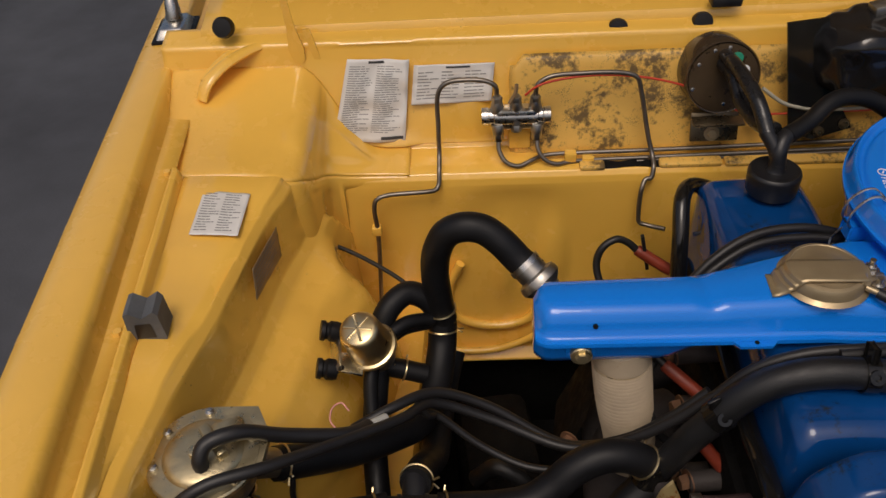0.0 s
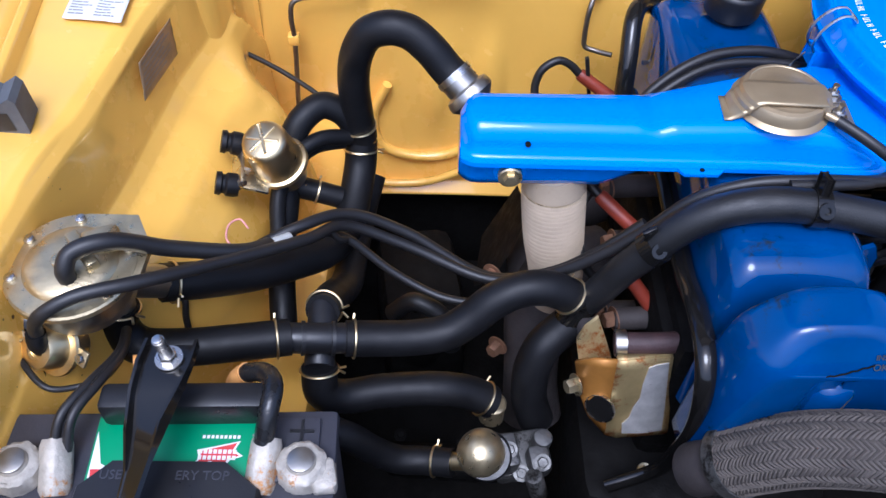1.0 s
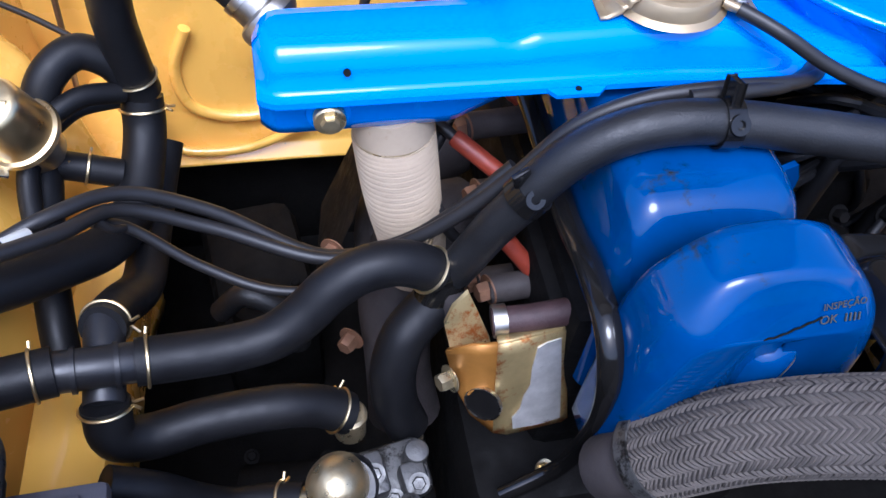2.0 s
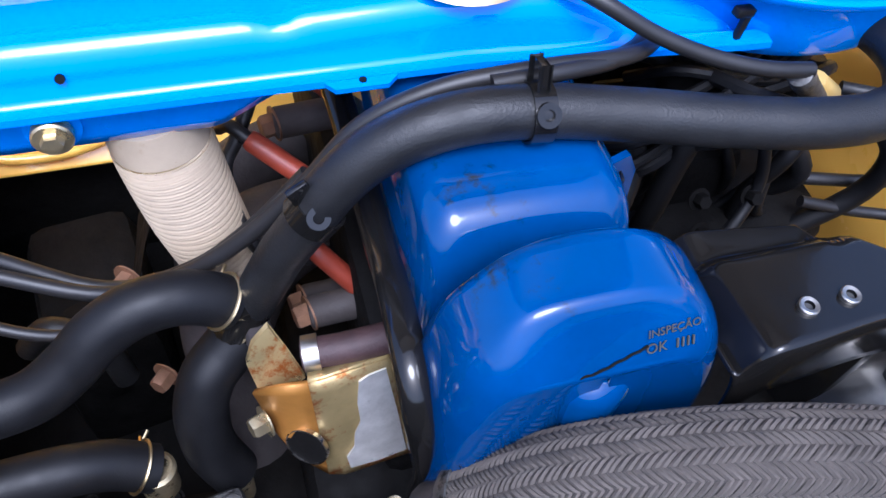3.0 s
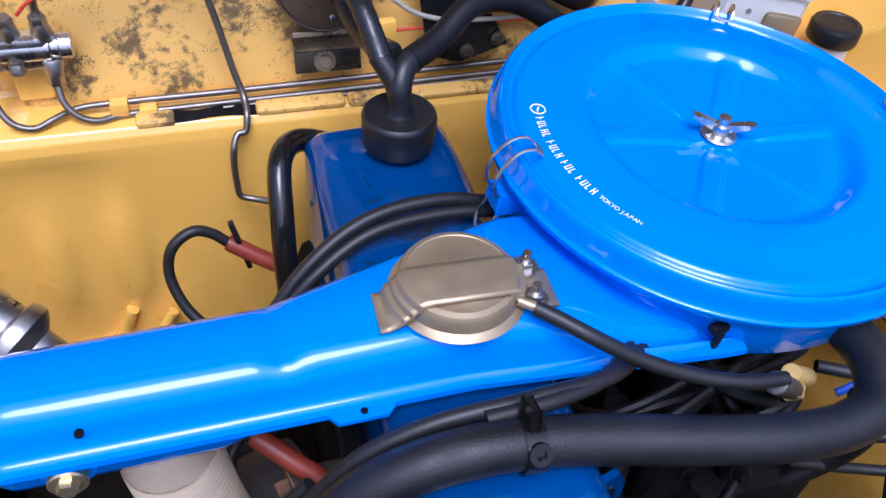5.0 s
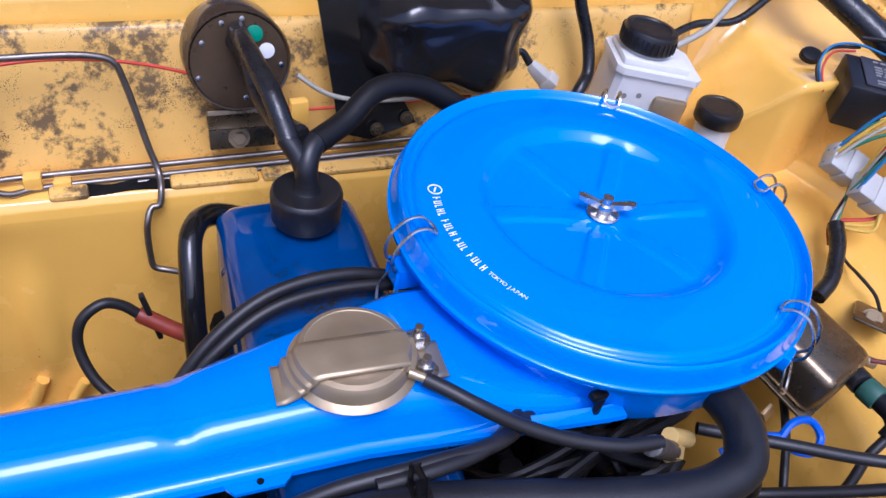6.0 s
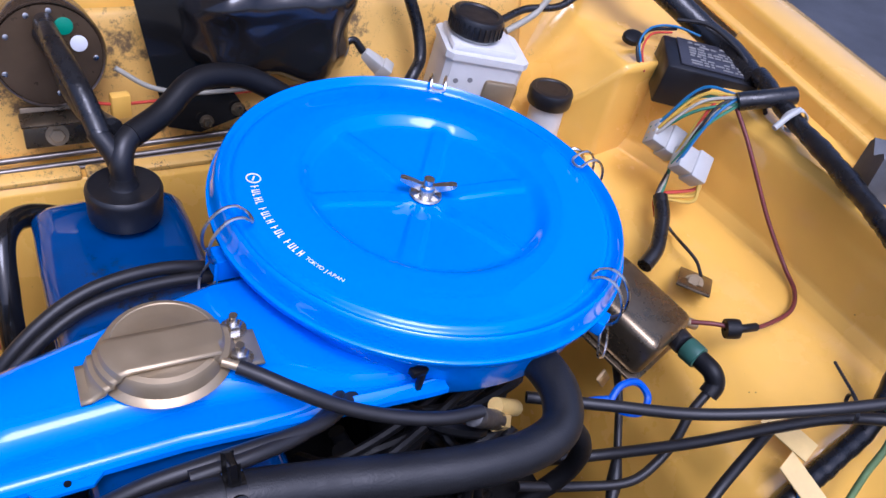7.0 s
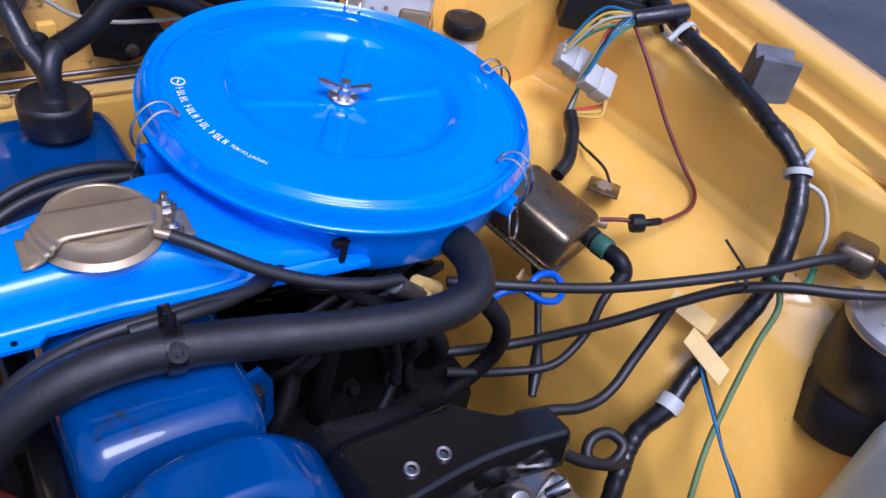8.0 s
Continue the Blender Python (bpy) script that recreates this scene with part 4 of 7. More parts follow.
# block, heads and accessories, oily, and coloured darker for the bay's deep shade
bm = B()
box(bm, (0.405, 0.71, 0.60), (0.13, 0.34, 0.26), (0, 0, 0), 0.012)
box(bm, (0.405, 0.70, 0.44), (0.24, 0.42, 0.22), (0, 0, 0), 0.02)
part("block", bm, grime, eng, "oily engine block, blackened for bay shade")
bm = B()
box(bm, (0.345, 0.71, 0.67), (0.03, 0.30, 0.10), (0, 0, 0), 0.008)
part("cylinder_head", bm, grime, eng, "oily cylinder head side, blackened for bay shade")
for y, z in ((0.664, 0.720), (0.604, 0.684), (0.715, 0.738), (0.632, 0.655)):
    bm = B()
    cyl(bm, (0.352, y, z + 0.004), (0.302, y, z), 0.0105, 16, 0.002)
    st = part("head_stud", bm, manifold_grey, eng, "dark brown stud boss")
    bm = B()
    hexbolt(bm, (0.303, y, z), (-1, -0.25, 0), 0.0078, 0.009, True)
    part("stud_nut", bm, rust_bolt, st, "rusty hexagon nut")
bm = B()
tube(bm, [(0.292, 0.562, 0.709), (0.318, 0.560, 0.712), (0.352, 0.560, 0.716)], 0.0095, 16)
pipe_w = part("water_stub", bm, maroon_rubber, eng, "maroon rubber water stub")
bm = B()
ring(bm, Vector((0.297, 0.5617, 0.7095)), (1, -0.05, 0.08), 0.0097, 0.009, 0.0016)
part("band", bm, steel_dull, pipe_w, "grey steel band")
# exhaust manifold under the heat duct
bm = B()
tube(bm, [(0.32, 0.72, 0.63), (0.275, 0.70, 0.625), (0.25, 0.665, 0.60), (0.245, 0.635, 0.56), (0.25, 0.61, 0.50)], lambda t: 0.034 + 0.006 * math.sin(t * 6), 18)
tube(bm, [(0.32, 0.80, 0.63), (0.27, 0.77, 0.63), (0.245, 0.72, 0.62), (0.25, 0.665, 0.59)], 0.026, 16)
part("exhaust_manifold", bm, manifold_grey, eng, "grey-brown cast exhaust manifold")
bm = B()
loft(bm, [[Vector(p) + Vector((0, 0.002 * k, 0)) for p in ((0.185, 0.70, 0.60), (0.198, 0.67, 0.65), (0.212, 0.665, 0.70), (0.228, 0.70, 0.715), (0.225, 0.76, 0.69), (0.195, 0.76, 0.61))] for k in (0, 1)])
part("heat_shield", bm, grime, eng, "dull heat shield")
for c in ((0.206, 0.622, 0.610), (0.197, 0.660, 0.675)):
    bm = B()
    hexbolt(bm, c, (-0.6, -0.8, 0.1), 0.007, 0.011, True)
    part("shield_bolt", bm, rust_bolt, eng, "rusty shield bolt")

# corrugated heat duct from manifold to snorkel
duct = thing("heat_duct", (0.235, 0.655, 0.66), "off-white corrugated paper heat duct below the snorkel", "duct")
bm = B()
line = spline([(0.236, 0.664, 0.815), (0.240, 0.662, 0.78), (0.247, 0.661, 0.73), (0.256, 0.662, 0.68), (0.260, 0.664, 0.64)], 90)
sweep(bm, line, lambda t: 0.0258 + (0.00065 * math.sin(t * 2 * math.pi * 80) if t > 0.16 else 0.0) + 0.0012 * math.sin(t * 5), 40)
part("tube", bm, stove_paper, duct, angle=80)
bm = B()
ring(bm, Vector((0.2385, 0.6625, 0.793)), (0.08, -0.03, -1), 0.0262, 0.0016, 0.0006, 40)
part("seam", bm, brass_dull, duct, "stained wire band")

# stained zinc bracket with a round hole, and its bolts
brk = thing("engine_bracket", (0.32, 0.55, 0.60), "stained yellow-zinc bracket with a round hole, bolted to the engine", "bracket")


bm = B()
BT = [(0.262, 0.556, 0.690), (0.275, 0.548, 0.706), (0.292, 0.544, 0.711), (0.300, 0.544, 0.711), (0.337, 0.549, 0.710), (0.341, 0.552, 0.706)]
BL = [(0.270, 0.546, 0.655), (0.280, 0.536, 0.632), (0.298, 0.528, 0.612), (0.308, 0.526, 0.610), (0.352, 0.532, 0.606), (0.357, 0.534, 0.607)]
faces_ = [[Vector(a).lerp(Vector(b), t) + Vector((0, 0.0015 * math.sin(t * 3), 0)) for a, b in zip(BT, BL)] for t in (0, 0.12, 0.5, 0.9, 1.0)]
loft(bm, [row[2:] for row in faces_], closed=False)
loft(bm, [[Vector(p) + Vector((0.001 * k, 0.007 * k, -0.003 * k)) for p in BT[2:]] for k in (0, 0.3, 1)], closed=False)
part("plate", bm, rusty, brk, "rust-stained plated face", 30, 0.003)
bm = B()
loft(bm, [row[:3] for row in faces_], closed=False)
part("cheek", bm, orange_stain, brk, "orange-brown stained cheek", 40, 0.003)
hc = Vector((0.2866, 0.5319, 0.6514))
m = Matrix.Translation(hc) @ axes_to((-0.55, -0.72, 0.30))
bm = B()
lathe(bm, [(0, 0.0), (0.0130, 0.0), (0.0130, -0.001)], m, 28)
hole = part("hole", bm, grime, brk, "dark round hole")
bm = B()
lathe(bm, [(0.0130, -0.002), (0.0130, 0.0010), (0.0138, 0.0008), (0.0138, -0.002)], m, 28)
part("hole_rim", bm, steel, hole, "bright worn rim")
bm = B()
rim_ = []
for s_, t_ in ((0.52, 0.10), (0.70, 0.07), (0.97, 0.06), (0.98, 0.5), (0.97, 0.93), (0.55, 0.95), (0.10, 0.93), (0.08, 0.80), (0.22, 0.72), (0.28, 0.58), (0.40, 0.48), (0.42, 0.30)):
    top_, low_ = Vector(BT[3]).lerp(Vector(BT[4]), s_), Vector(BL[3]).lerp(Vector(BL[4]), s_)
    rim_.append(top_.lerp(low_, t_) + Vector((0, -0.0022, 0.0006)))
loft(bm, [[p + Vector((0, 0.0012, 0)) for p in rim_], rim_])
part("scrape", bm, bare_scrape, brk, "scraped silver patch")
bm = B()
hexbolt(bm, (0.266, 0.548, 0.664), (-1, -0.4, 0.1), 0.0068, 0.009, True)
part("bolt", bm, brass_dull, brk)
bm = B()
ear_pts = [(0.261, 0.565, 0.706), (0.266, 0.568, 0.721), (0.276, 0.572, 0.73), (0.284, 0.566, 0.711), (0.292, 0.556, 0.693), (0.267, 0.552, 0.679)]
loft(bm, [[Vector(p) + Vector((0, 0.003 * k, 0.001 * k)) for p in ear_pts] for k in (1, 0)])
part("ear", bm, rusty, brk, "tan stained flat ear")
bm = B()
tube(bm, [(0.266, 0.590, 0.718), (0.270, 0.584, 0.706), (0.272, 0.578, 0.694)], 0.009, 14)
part("stub", bm, manifold_grey, brk, "grey-brown cast stub")

# long black support bar beside the rocker cover
bar = thing("support_bar", (0.345, 0.55, 0.60), "glossy black steel support bar beside the rocker cover", "bar")
bm = B()
line = spline([(0.336, 0.72, 0.790), (0.340, 0.66, 0.777), (0.341, 0.595, 0.769), (0.339, 0.545, 0.781), (0.337, 0.505, 0.782), (0.338, 0.489, 0.765), (0.345, 0.486, 0.715), (0.348, 0.492, 0.66), (0.340, 0.495, 0.61), (0.30, 0.49, 0.585)], 8)
sweep(bm, line, lambda t: 0.0088, 16, True, 0.7)
part("bar", bm, black_paint, bar)
bm = B()
hexbolt(bm, (0.336, 0.505, 0.585), (0.2, -0.5, 0.8), 0.005, 0.005)
part("bolt", bm, gold, bar)

# spark plug leads
for pts, boot in (
    (((0.284, 0.68, 0.764), (0.302, 0.665, 0.755), (0.325, 0.648, 0.742)), 0),
    (((0.305, 0.72, 0.80), (0.318, 0.712, 0.79), (0.335, 0.70, 0.775)), 1),
    (((0.310, 0.625, 0.722), (0.332, 0.61, 0.698), (0.354, 0.598, 0.672)), 2),
    (((0.287, 0.856, 0.757), (0.307, 0.848, 0.746), (0.330, 0.840, 0.734)), 3),
):
    lead_t = thing("spark_plug_lead", pts[1], "red rubber plug boot on a black ignition lead", "ignition lead", "spark plug leads")
    bm = B()
    tube(bm, pts, lambda t: 0.0066 if 0.05 < t < 0.9 else 0.0058, 14)
    part("boot", bm, red_boot, lead_t, "brick-red boot")
    a, b = Vector(pts[0]), Vector(pts[1])
    bm = B()
    if boot == 3:
        tube(bm, [a, (0.277, 0.858, 0.766), (0.264, 0.857, 0.772), (0.248, 0.852, 0.764), (0.242, 0.846, 0.744), (0.250, 0.83, 0.72), (0.272, 0.81, 0.70)], 0.0042, 10)
    elif boot == 1:
        tube(bm, [a, (0.278, 0.69, 0.757), (0.268, 0.675, 0.748), (0.272, 0.65, 0.72), (0.285, 0.64, 0.70), (0.31, 0.64, 0.69)], 0.0045, 10)
    else:
        tube(bm, [a, a + (a - b) * 0.5, a + (a - b) * 0.9 + Vector((0, 0.01, -0.02))], 0.0042, 10)
    part("cable", bm, wire_black, lead_t, "black cable")
bm = B()
box(bm, (0.296, 0.853, 0.755), (0.004, 0.006, 0.05), (0, -12, 0), 0.001)
single("cable_tie", bm, black_plastic, "black cable tie round the ignition lead", "cable tie")

# breather cap on the rear of the rocker cover
cap = thing("breather_cap", (0.418, 0.84, 0.836), "round black plastic breather cap with two hoses", "cap")
CM = Matrix.Translation((0.413, 0.843, 0.831))
bm = B()
lathe(bm, [(0.0, 0.0), (0.0165, 0.0), (0.0165, 0.012), (0.0245, 0.014), (0.0255, 0.016), (0.0265, 0.036), (0.0258, 0.0385), (0.024, 0.040), (0.0225, 0.0392), (0.010, 0.0395), (0.009, 0.041), (0.0085, 0.048), (0, 0.048)], CM, 40)
part("cap", bm, black_plastic, cap)
bm = B()
tube(bm, [CM @ Vector(p) for p in ((0, 0, 0.046), (0.0, 0.003, 0.058), (0.004, 0.010, 0.066), (0.012, 0.018, 0.070))], 0.0085, 14)
tube(bm, [CM @ Vector(p) for p in ((0, 0, 0.050), (-0.004, 0.008, 0.062), (-0.012, 0.018, 0.074))], 0.0075, 14)
part("elbow", bm, black_plastic, cap, "black two-way elbow")
bm = B()
tube(bm, [CM @ Vector((0.010, 0.016, 0.069)), (0.448, 0.875, 0.905), (0.478, 0.895, 0.918), (0.515, 0.905, 0.912), (0.56, 0.905, 0.885)], 0.0092, 14)
part("breather_hose", bm, rubber, cap, "short black breather hose")
bm = B()
tube(bm, [CM @ Vector((-0.010, 0.016, 0.072)), (0.396, 0.885, 0.925), (0.388, 0.93, 0.935), (0.388, 0.985, 0.925), (0.392, 1.008, 0.915)], 0.0078, 12)
part("vent_hose", bm, tape_black, cap, "ribbed black vent hose")
bm = B()
ring(bm, CM @ Vector((0, 0, 0.004)), (0, 0, 1), 0.0165, 0.006, 0.002)
part("neck", bm, dark_blue, cap, "dark blue filler neck")

# black pipe behind the rocker cover, and a loom over it
bm = B()
tube(bm, [(0.325, 0.80, 0.72), (0.327, 0.835, 0.79), (0.333, 0.87, 0.82), (0.35, 0.895, 0.815), (0.40, 0.905, 0.79)], 0.009, 14)
single("water_pipe", bm, black_paint, "glossy black steel pipe behind the rocker cover", "pipe")
for k, (dz, dy) in enumerate(((0.0, 0.0), (0.007, 0.006))):
    bm = B()
    tube(bm, [(0.29, 0.72, 0.79 + dz), (0.33, 0.735 + dy, 0.832 + dz), (0.37, 0.75 + dy, 0.850 + dz), (0.42, 0.757 + dy, 0.852 + dz), (0.47, 0.758 + dy, 0.845), (0.53, 0.765, 0.825)], 0.0045, 10)
    tagged(single("ignition_cable", bm, wire_black, "black ignition cable over the rocker cover", "cable", "ignition cables"))

# ---- hoses ----
def hose(name, pts, r, label, clamps=(), mat=None, group="air hoses", clamp_mat=None, n=18, res=8, wire=True):
    """A rubber hose with its spring clamps, given as fractions of its length."""
    line = spline(pts, res)
    ob = thing(name, tuple(line[len(line) // 2]), label, "hose", group)
    bm = B()
    sweep(bm, line, r, n)
    part("hose", bm, mat or rubber, ob, angle=60)
    rr = r(0) if callable(r) else r
    for f in clamps:
        i = min(max(int(f * (len(line) - 1)), 1), len(line) - 2)
        d = line[i + 1] - line[i - 1]
        bm = B()
        wire_ring(bm, line[i], d, rr + 0.0009, 0.0011)
        m = Matrix.Translation(line[i]) @ axes_to(d)
        for a in (0.12, -0.12):
            p = m @ Vector(((rr + 0.001) * math.cos(a), (rr + 0.001) * math.sin(a), 0))
            q = m @ Vector(((rr + 0.007) * math.cos(a * 2.2), (rr + 0.007) * math.sin(a * 2.2), 0.001))
            cyl(bm, p, q, 0.0011, 6)
        part("spring_clamp", bm, clamp_mat or gold, ob, "gold wire spring clamp")
    return ob


hose("heater_hose", [(0.163, 0.733, 0.838), (0.149, 0.742, 0.846), (0.132, 0.750, 0.863), (0.115, 0.756, 0.874), (0.098, 0.758, 0.876), (0.081, 0.761, 0.867), (0.070, 0.763, 0.844), (0.066, 0.765, 0.815), (0.068, 0.766, 0.775), (0.071, 0.766, 0.746)], 0.0145,
     "thick black S-bent rubber hose to the snorkel", (0.95,), group="")
noz = thing("check_valve", (0.165, 0.725, 0.835), "grey metal check valve at the snorkel end", "valve")
bm = B()
ax = axes_to((0.65, -0.45, -0.55))
lathe(bm, [(0.0, -0.018), (0.0155, -0.018), (0.0155, -0.008), (0.020, -0.006), (0.0215, -0.002), (0.0215, 0.002), (0.018, 0.006), (0.013, 0.010), (0.013, 0.03), (0, 0.03)], Matrix.Translation((0.168, 0.728, 0.832)) @ ax, 28)
part("body", bm, steel_dull, noz)
bm = B()
ring(bm, Vector((0.154, 0.738, 0.8435)), (0.65, -0.45, -0.55), 0.0150, 0.006, 0.0016)
part("band", bm, steel, noz, "bright clamp band")

hose("air_hose", [(0.070, 0.766, 0.742), (0.069, 0.755, 0.722), (0.066, 0.735, 0.708), (0.060, 0.70, 0.697), (0.045, 0.665, 0.700), (0.020, 0.640, 0.712), (-0.015, 0.610, 0.732), (-0.045, 0.588, 0.752), (-0.072, 0.572, 0.768)], 0.0155,
     "thick black rubber hose curving down to the round diaphragm valve", (0.05, 0.97))
hose("air_hose", [(0.078, 0.762, 0.700), (0.070, 0.735, 0.680), (0.064, 0.69, 0.668), (0.060, 0.65, 0.668), (0.050, 0.615, 0.692), (0.046, 0.59, 0.708)], 0.015,
     "black rubber hose down to the four-way connector", (0.97,))
hose("air_hose", [(-0.101, 0.553, 0.765), (-0.104, 0.546, 0.745), (-0.092, 0.540, 0.729), (-0.06, 0.540, 0.726), (-0.02, 0.546, 0.724), (0.024, 0.556, 0.719)], 0.0152,
     "black rubber hose from the diaphragm valve to the connector", (0.03, 0.96))
hose("air_hose", [(0.068, 0.560, 0.712), (0.095, 0.563, 0.708), (0.125, 0.566, 0.706), (0.152, 0.570, 0.709), (0.172, 0.577, 0.720), (0.190, 0.584, 0.735), (0.210, 0.589, 0.744), (0.232, 0.592, 0.744), (0.250, 0.593, 0.735), (0.258, 0.593, 0.728)], 0.0152,
     "black rubber hose from the connector to the branch pipe", (0.03, 0.95))
tee = thing("hose_connector", (0.046, 0.56, 0.69), "black plastic four-way hose connector", "connector")
bm = B()
cyl(bm, (0.018, 0.5545, 0.7195), (0.074, 0.561, 0.711), 0.0128, 24, 0.001)
cyl(bm, (0.046, 0.60, 0.705), (0.046, 0.545, 0.690), 0.0128, 24, 0.001)
ring(bm, (0.034, 0.5562, 0.7172), (0.99, 0.12, -0.15), 0.0128, 0.003, 0.0016, 24)
ring(bm, (0.058, 0.5588, 0.7136), (0.99, 0.12, -0.15), 0.0128, 0.003, 0.0016, 24)
part("body", bm, black_plastic, tee)
hose("air_hose", [(0.046, 0.547, 0.690), (0.048, 0.535, 0.668), (0.065, 0.538, 0.655), (0.10, 0.546, 0.652), (0.15, 0.55, 0.650), (0.175, 0.552, 0.640), (0.195, 0.550, 0.627)], 0.0152,
     "black rubber hose sagging below the connector", (0.04, 0.95))
hose("air_hose", [(0.045, 0.50, 0.675), (0.072, 0.50, 0.655), (0.092, 0.50, 0.630), (0.112, 0.50, 0.614), (0.135, 0.50, 0.612), (0.160, 0.495, 0.618)], 0.0125,
     "thin black rubber hose behind the battery", (0.88,))
hose("air_hose", [(0.262, 0.592, 0.697), (0.250, 0.586, 0.688), (0.237, 0.577, 0.678), (0.229, 0.566, 0.655), (0.230, 0.556, 0.625), (0.239, 0.550, 0.596)], 0.0165,
     "black rubber hose dropping from the branch pipe", (), n=20)
branch = thing("branch_pipe", (0.262, 0.593, 0.71), "dark metal branch pipe between the air hoses", "pipe")
bm = B()
cyl(bm, (0.252, 0.593, 0.733), (0.276, 0.594, 0.722), 0.0125, 18, 0.001)
cyl(bm, (0.272, 0.595, 0.728), (0.254, 0.590, 0.692), 0.0135, 18, 0.001)
part("body", bm, black_paint, branch)

# the long hose over the engine to the air cleaner
long_pts = [(0.270, 0.594, 0.722), (0.280, 0.592, 0.747), (0.291, 0.590, 0.773), (0.303, 0.589, 0.794), (0.318, 0.590, 0.818), (0.336, 0.590, 0.837), (0.360, 0.589, 0.850), (0.385, 0.588, 0.855), (0.418, 0.586, 0.854),
            (0.46, 0.580, 0.850), (0.51, 0.570, 0.846), (0.56, 0.562, 0.843), (0.595, 0.562, 0.842), (0.617, 0.569, 0.844), (0.629, 0.588, 0.847), (0.632, 0.608, 0.847), (0.630, 0.640, 0.842)]
lh = hose("intake_hose", long_pts, lambda t: 0.0128 if t < 0.2 else 0.0132, "long thick dull-black hose over the engine to the air cleaner", (), mat=rubber_worn, group="", n=24, res=10)
for c, d, r in (((0.308, 0.5895, 0.802), (0.55, -0.03, 0.83), 0.0131), ((0.414, 0.5862, 0.854), (1, -0.06, -0.04), 0.0135)):
    bm = B()
    ring(bm, c, d, r, 0.011, 0.0016, 30)
    cl = part("hose_clip", bm, black_paint, lh, "black steel hose clip")
    bm = B()
    up = Vector((-0.35, -0.1, 0.93)) if r < 0.0133 else Vector((0.0, 0.25, 0.97))
    p = Vector(c) + up * (r + 0.004)
    box(bm, p, (0.004, 0.012, 0.016), axes_to(up), 0.0015)
    lathe(bm, [(0.0028, -0.0015), (0.006, -0.0015), (0.006, 0.0015), (0.0028, 0.0015), (0.0028, -0.0015)], Matrix.Translation(Vector(c) + Vector((0, -0.78, 0.62)) * (r + 0.0018)) @ axes_to((0, -0.78, 0.62)), 16)
    part("clip_ear", bm, black_paint, cl, "black clip ear with a hole")
bm = B()
cyl(bm, (0.63, 0.625, 0.842), (0.627, 0.66, 0.836), 0.0118, 20, 0.001)
part("spout", bm, blue, air, "blue breather spout")

# radiator hose with woven cover
rad = thing("radiator_hose", (0.42, 0.44, 0.72), "thick radiator hose in a worn grey-brown woven cover", "hose")
rad_line = spline([(0.36, 0.455, 0.71), (0.374, 0.448, 0.736), (0.396, 0.439, 0.768), (0.432, 0.426, 0.794), (0.48, 0.411, 0.808), (0.54, 0.391, 0.811), (0.596, 0.367, 0.802)], 12)
bm = B()
sweep(bm, rad_line, 0.0250, 28)
part("hose", bm, material("hose core", (0.045, 0.038, 0.032), 0.9, var=0.2, scale=60), rad)
# woven strands: two sets of helices laid over and under each other
frames, up = [], Vector((0, 0, 1))
for i, p in enumerate(rad_line):
    d = (rad_line[min(i + 1, len(rad_line) - 1)] - rad_line[max(i - 1, 0)]).normalized()
    sd = d.cross(up).normalized()
    up = sd.cross(d).normalized()
    frames.append((p, d, sd, up.copy()))
lens_ = [0.0]
for a, b in zip(rad_line, rad_line[1:]):
    lens_.append(lens_[-1] + (b - a).length)


def on_hose(s, a, r):
    k = float(np.interp(s, lens_, range(len(lens_))))
    i = min(int(k), len(frames) - 2)
    f = k - i
    p = frames[i][0].lerp(frames[i + 1][0], f)
    sd = frames[i][2].lerp(frames[i + 1][2], f)
    u_ = frames[i][3].lerp(frames[i + 1][3], f)
    return p + sd * (r * math.cos(a)) + u_ * (r * math.sin(a))


total = lens_[-1]
STR, STEP = 24, 0.0031
bm = B()
for k in range(int(total / STEP)):
    for j in range(STR):
        # slanted strands, column beside column, make a herring-bone
        s0 = k * STEP
        a0 = 2 * math.pi * j / STR
        sl = 0.0056 if j % 2 else -0.0056
        half = math.pi / STR
        if s0 + 0.014 > total or s0 < 0.012 or math.sin(a0) < -0.55:
            continue
        jit = 0.0004 * random.uniform(-1, 1)
        rows_ = []
        for f in np.linspace(-1, 1, 5):
            lift = 0.0252 + 0.0011 * math.sqrt(max(0.0, 1 - f * f))
            w = 0.00135
            rows_.append([bm.verts.new(on_hose(s0 + jit + sl * f / 2 + d, a0 + half * f, lift + h)) for d, h in ((-w, -0.0005), (0.0, 0.0003), (w, -0.0005))])
        for qa, qb in zip(rows_, rows_[1:]):
            for n_ in (0, 1):
                bm.faces.new((qa[n_], qa[n_ + 1], qb[n_ + 1], qb[n_]))
tagged(part("weave", bm, braid, rad, "worn herring-bone weave", 20), kind="stuff")
bm = B()
ring(bm, rad_line[4], rad_line[5] - rad_line[3], 0.0266, 0.010, 0.0013)
part("clamp", bm, cast_alloy, rad, "corroded steel clamp")
bm = B()
cyl(bm, (0.346, 0.463, 0.68), rad_line[0], 0.0215, 20, 0.003)
part("outlet", bm, manifold_grey, rad, "corroded metal outlet")

# thin vacuum hoses
def line_hose(name, pts, r, label, category="vacuum hose", group="vacuum hoses", mat=None):
    bm = B()
    tube(bm, pts, r, 10, 8)
    return single(name, bm, mat or wire_black, label, category, group)


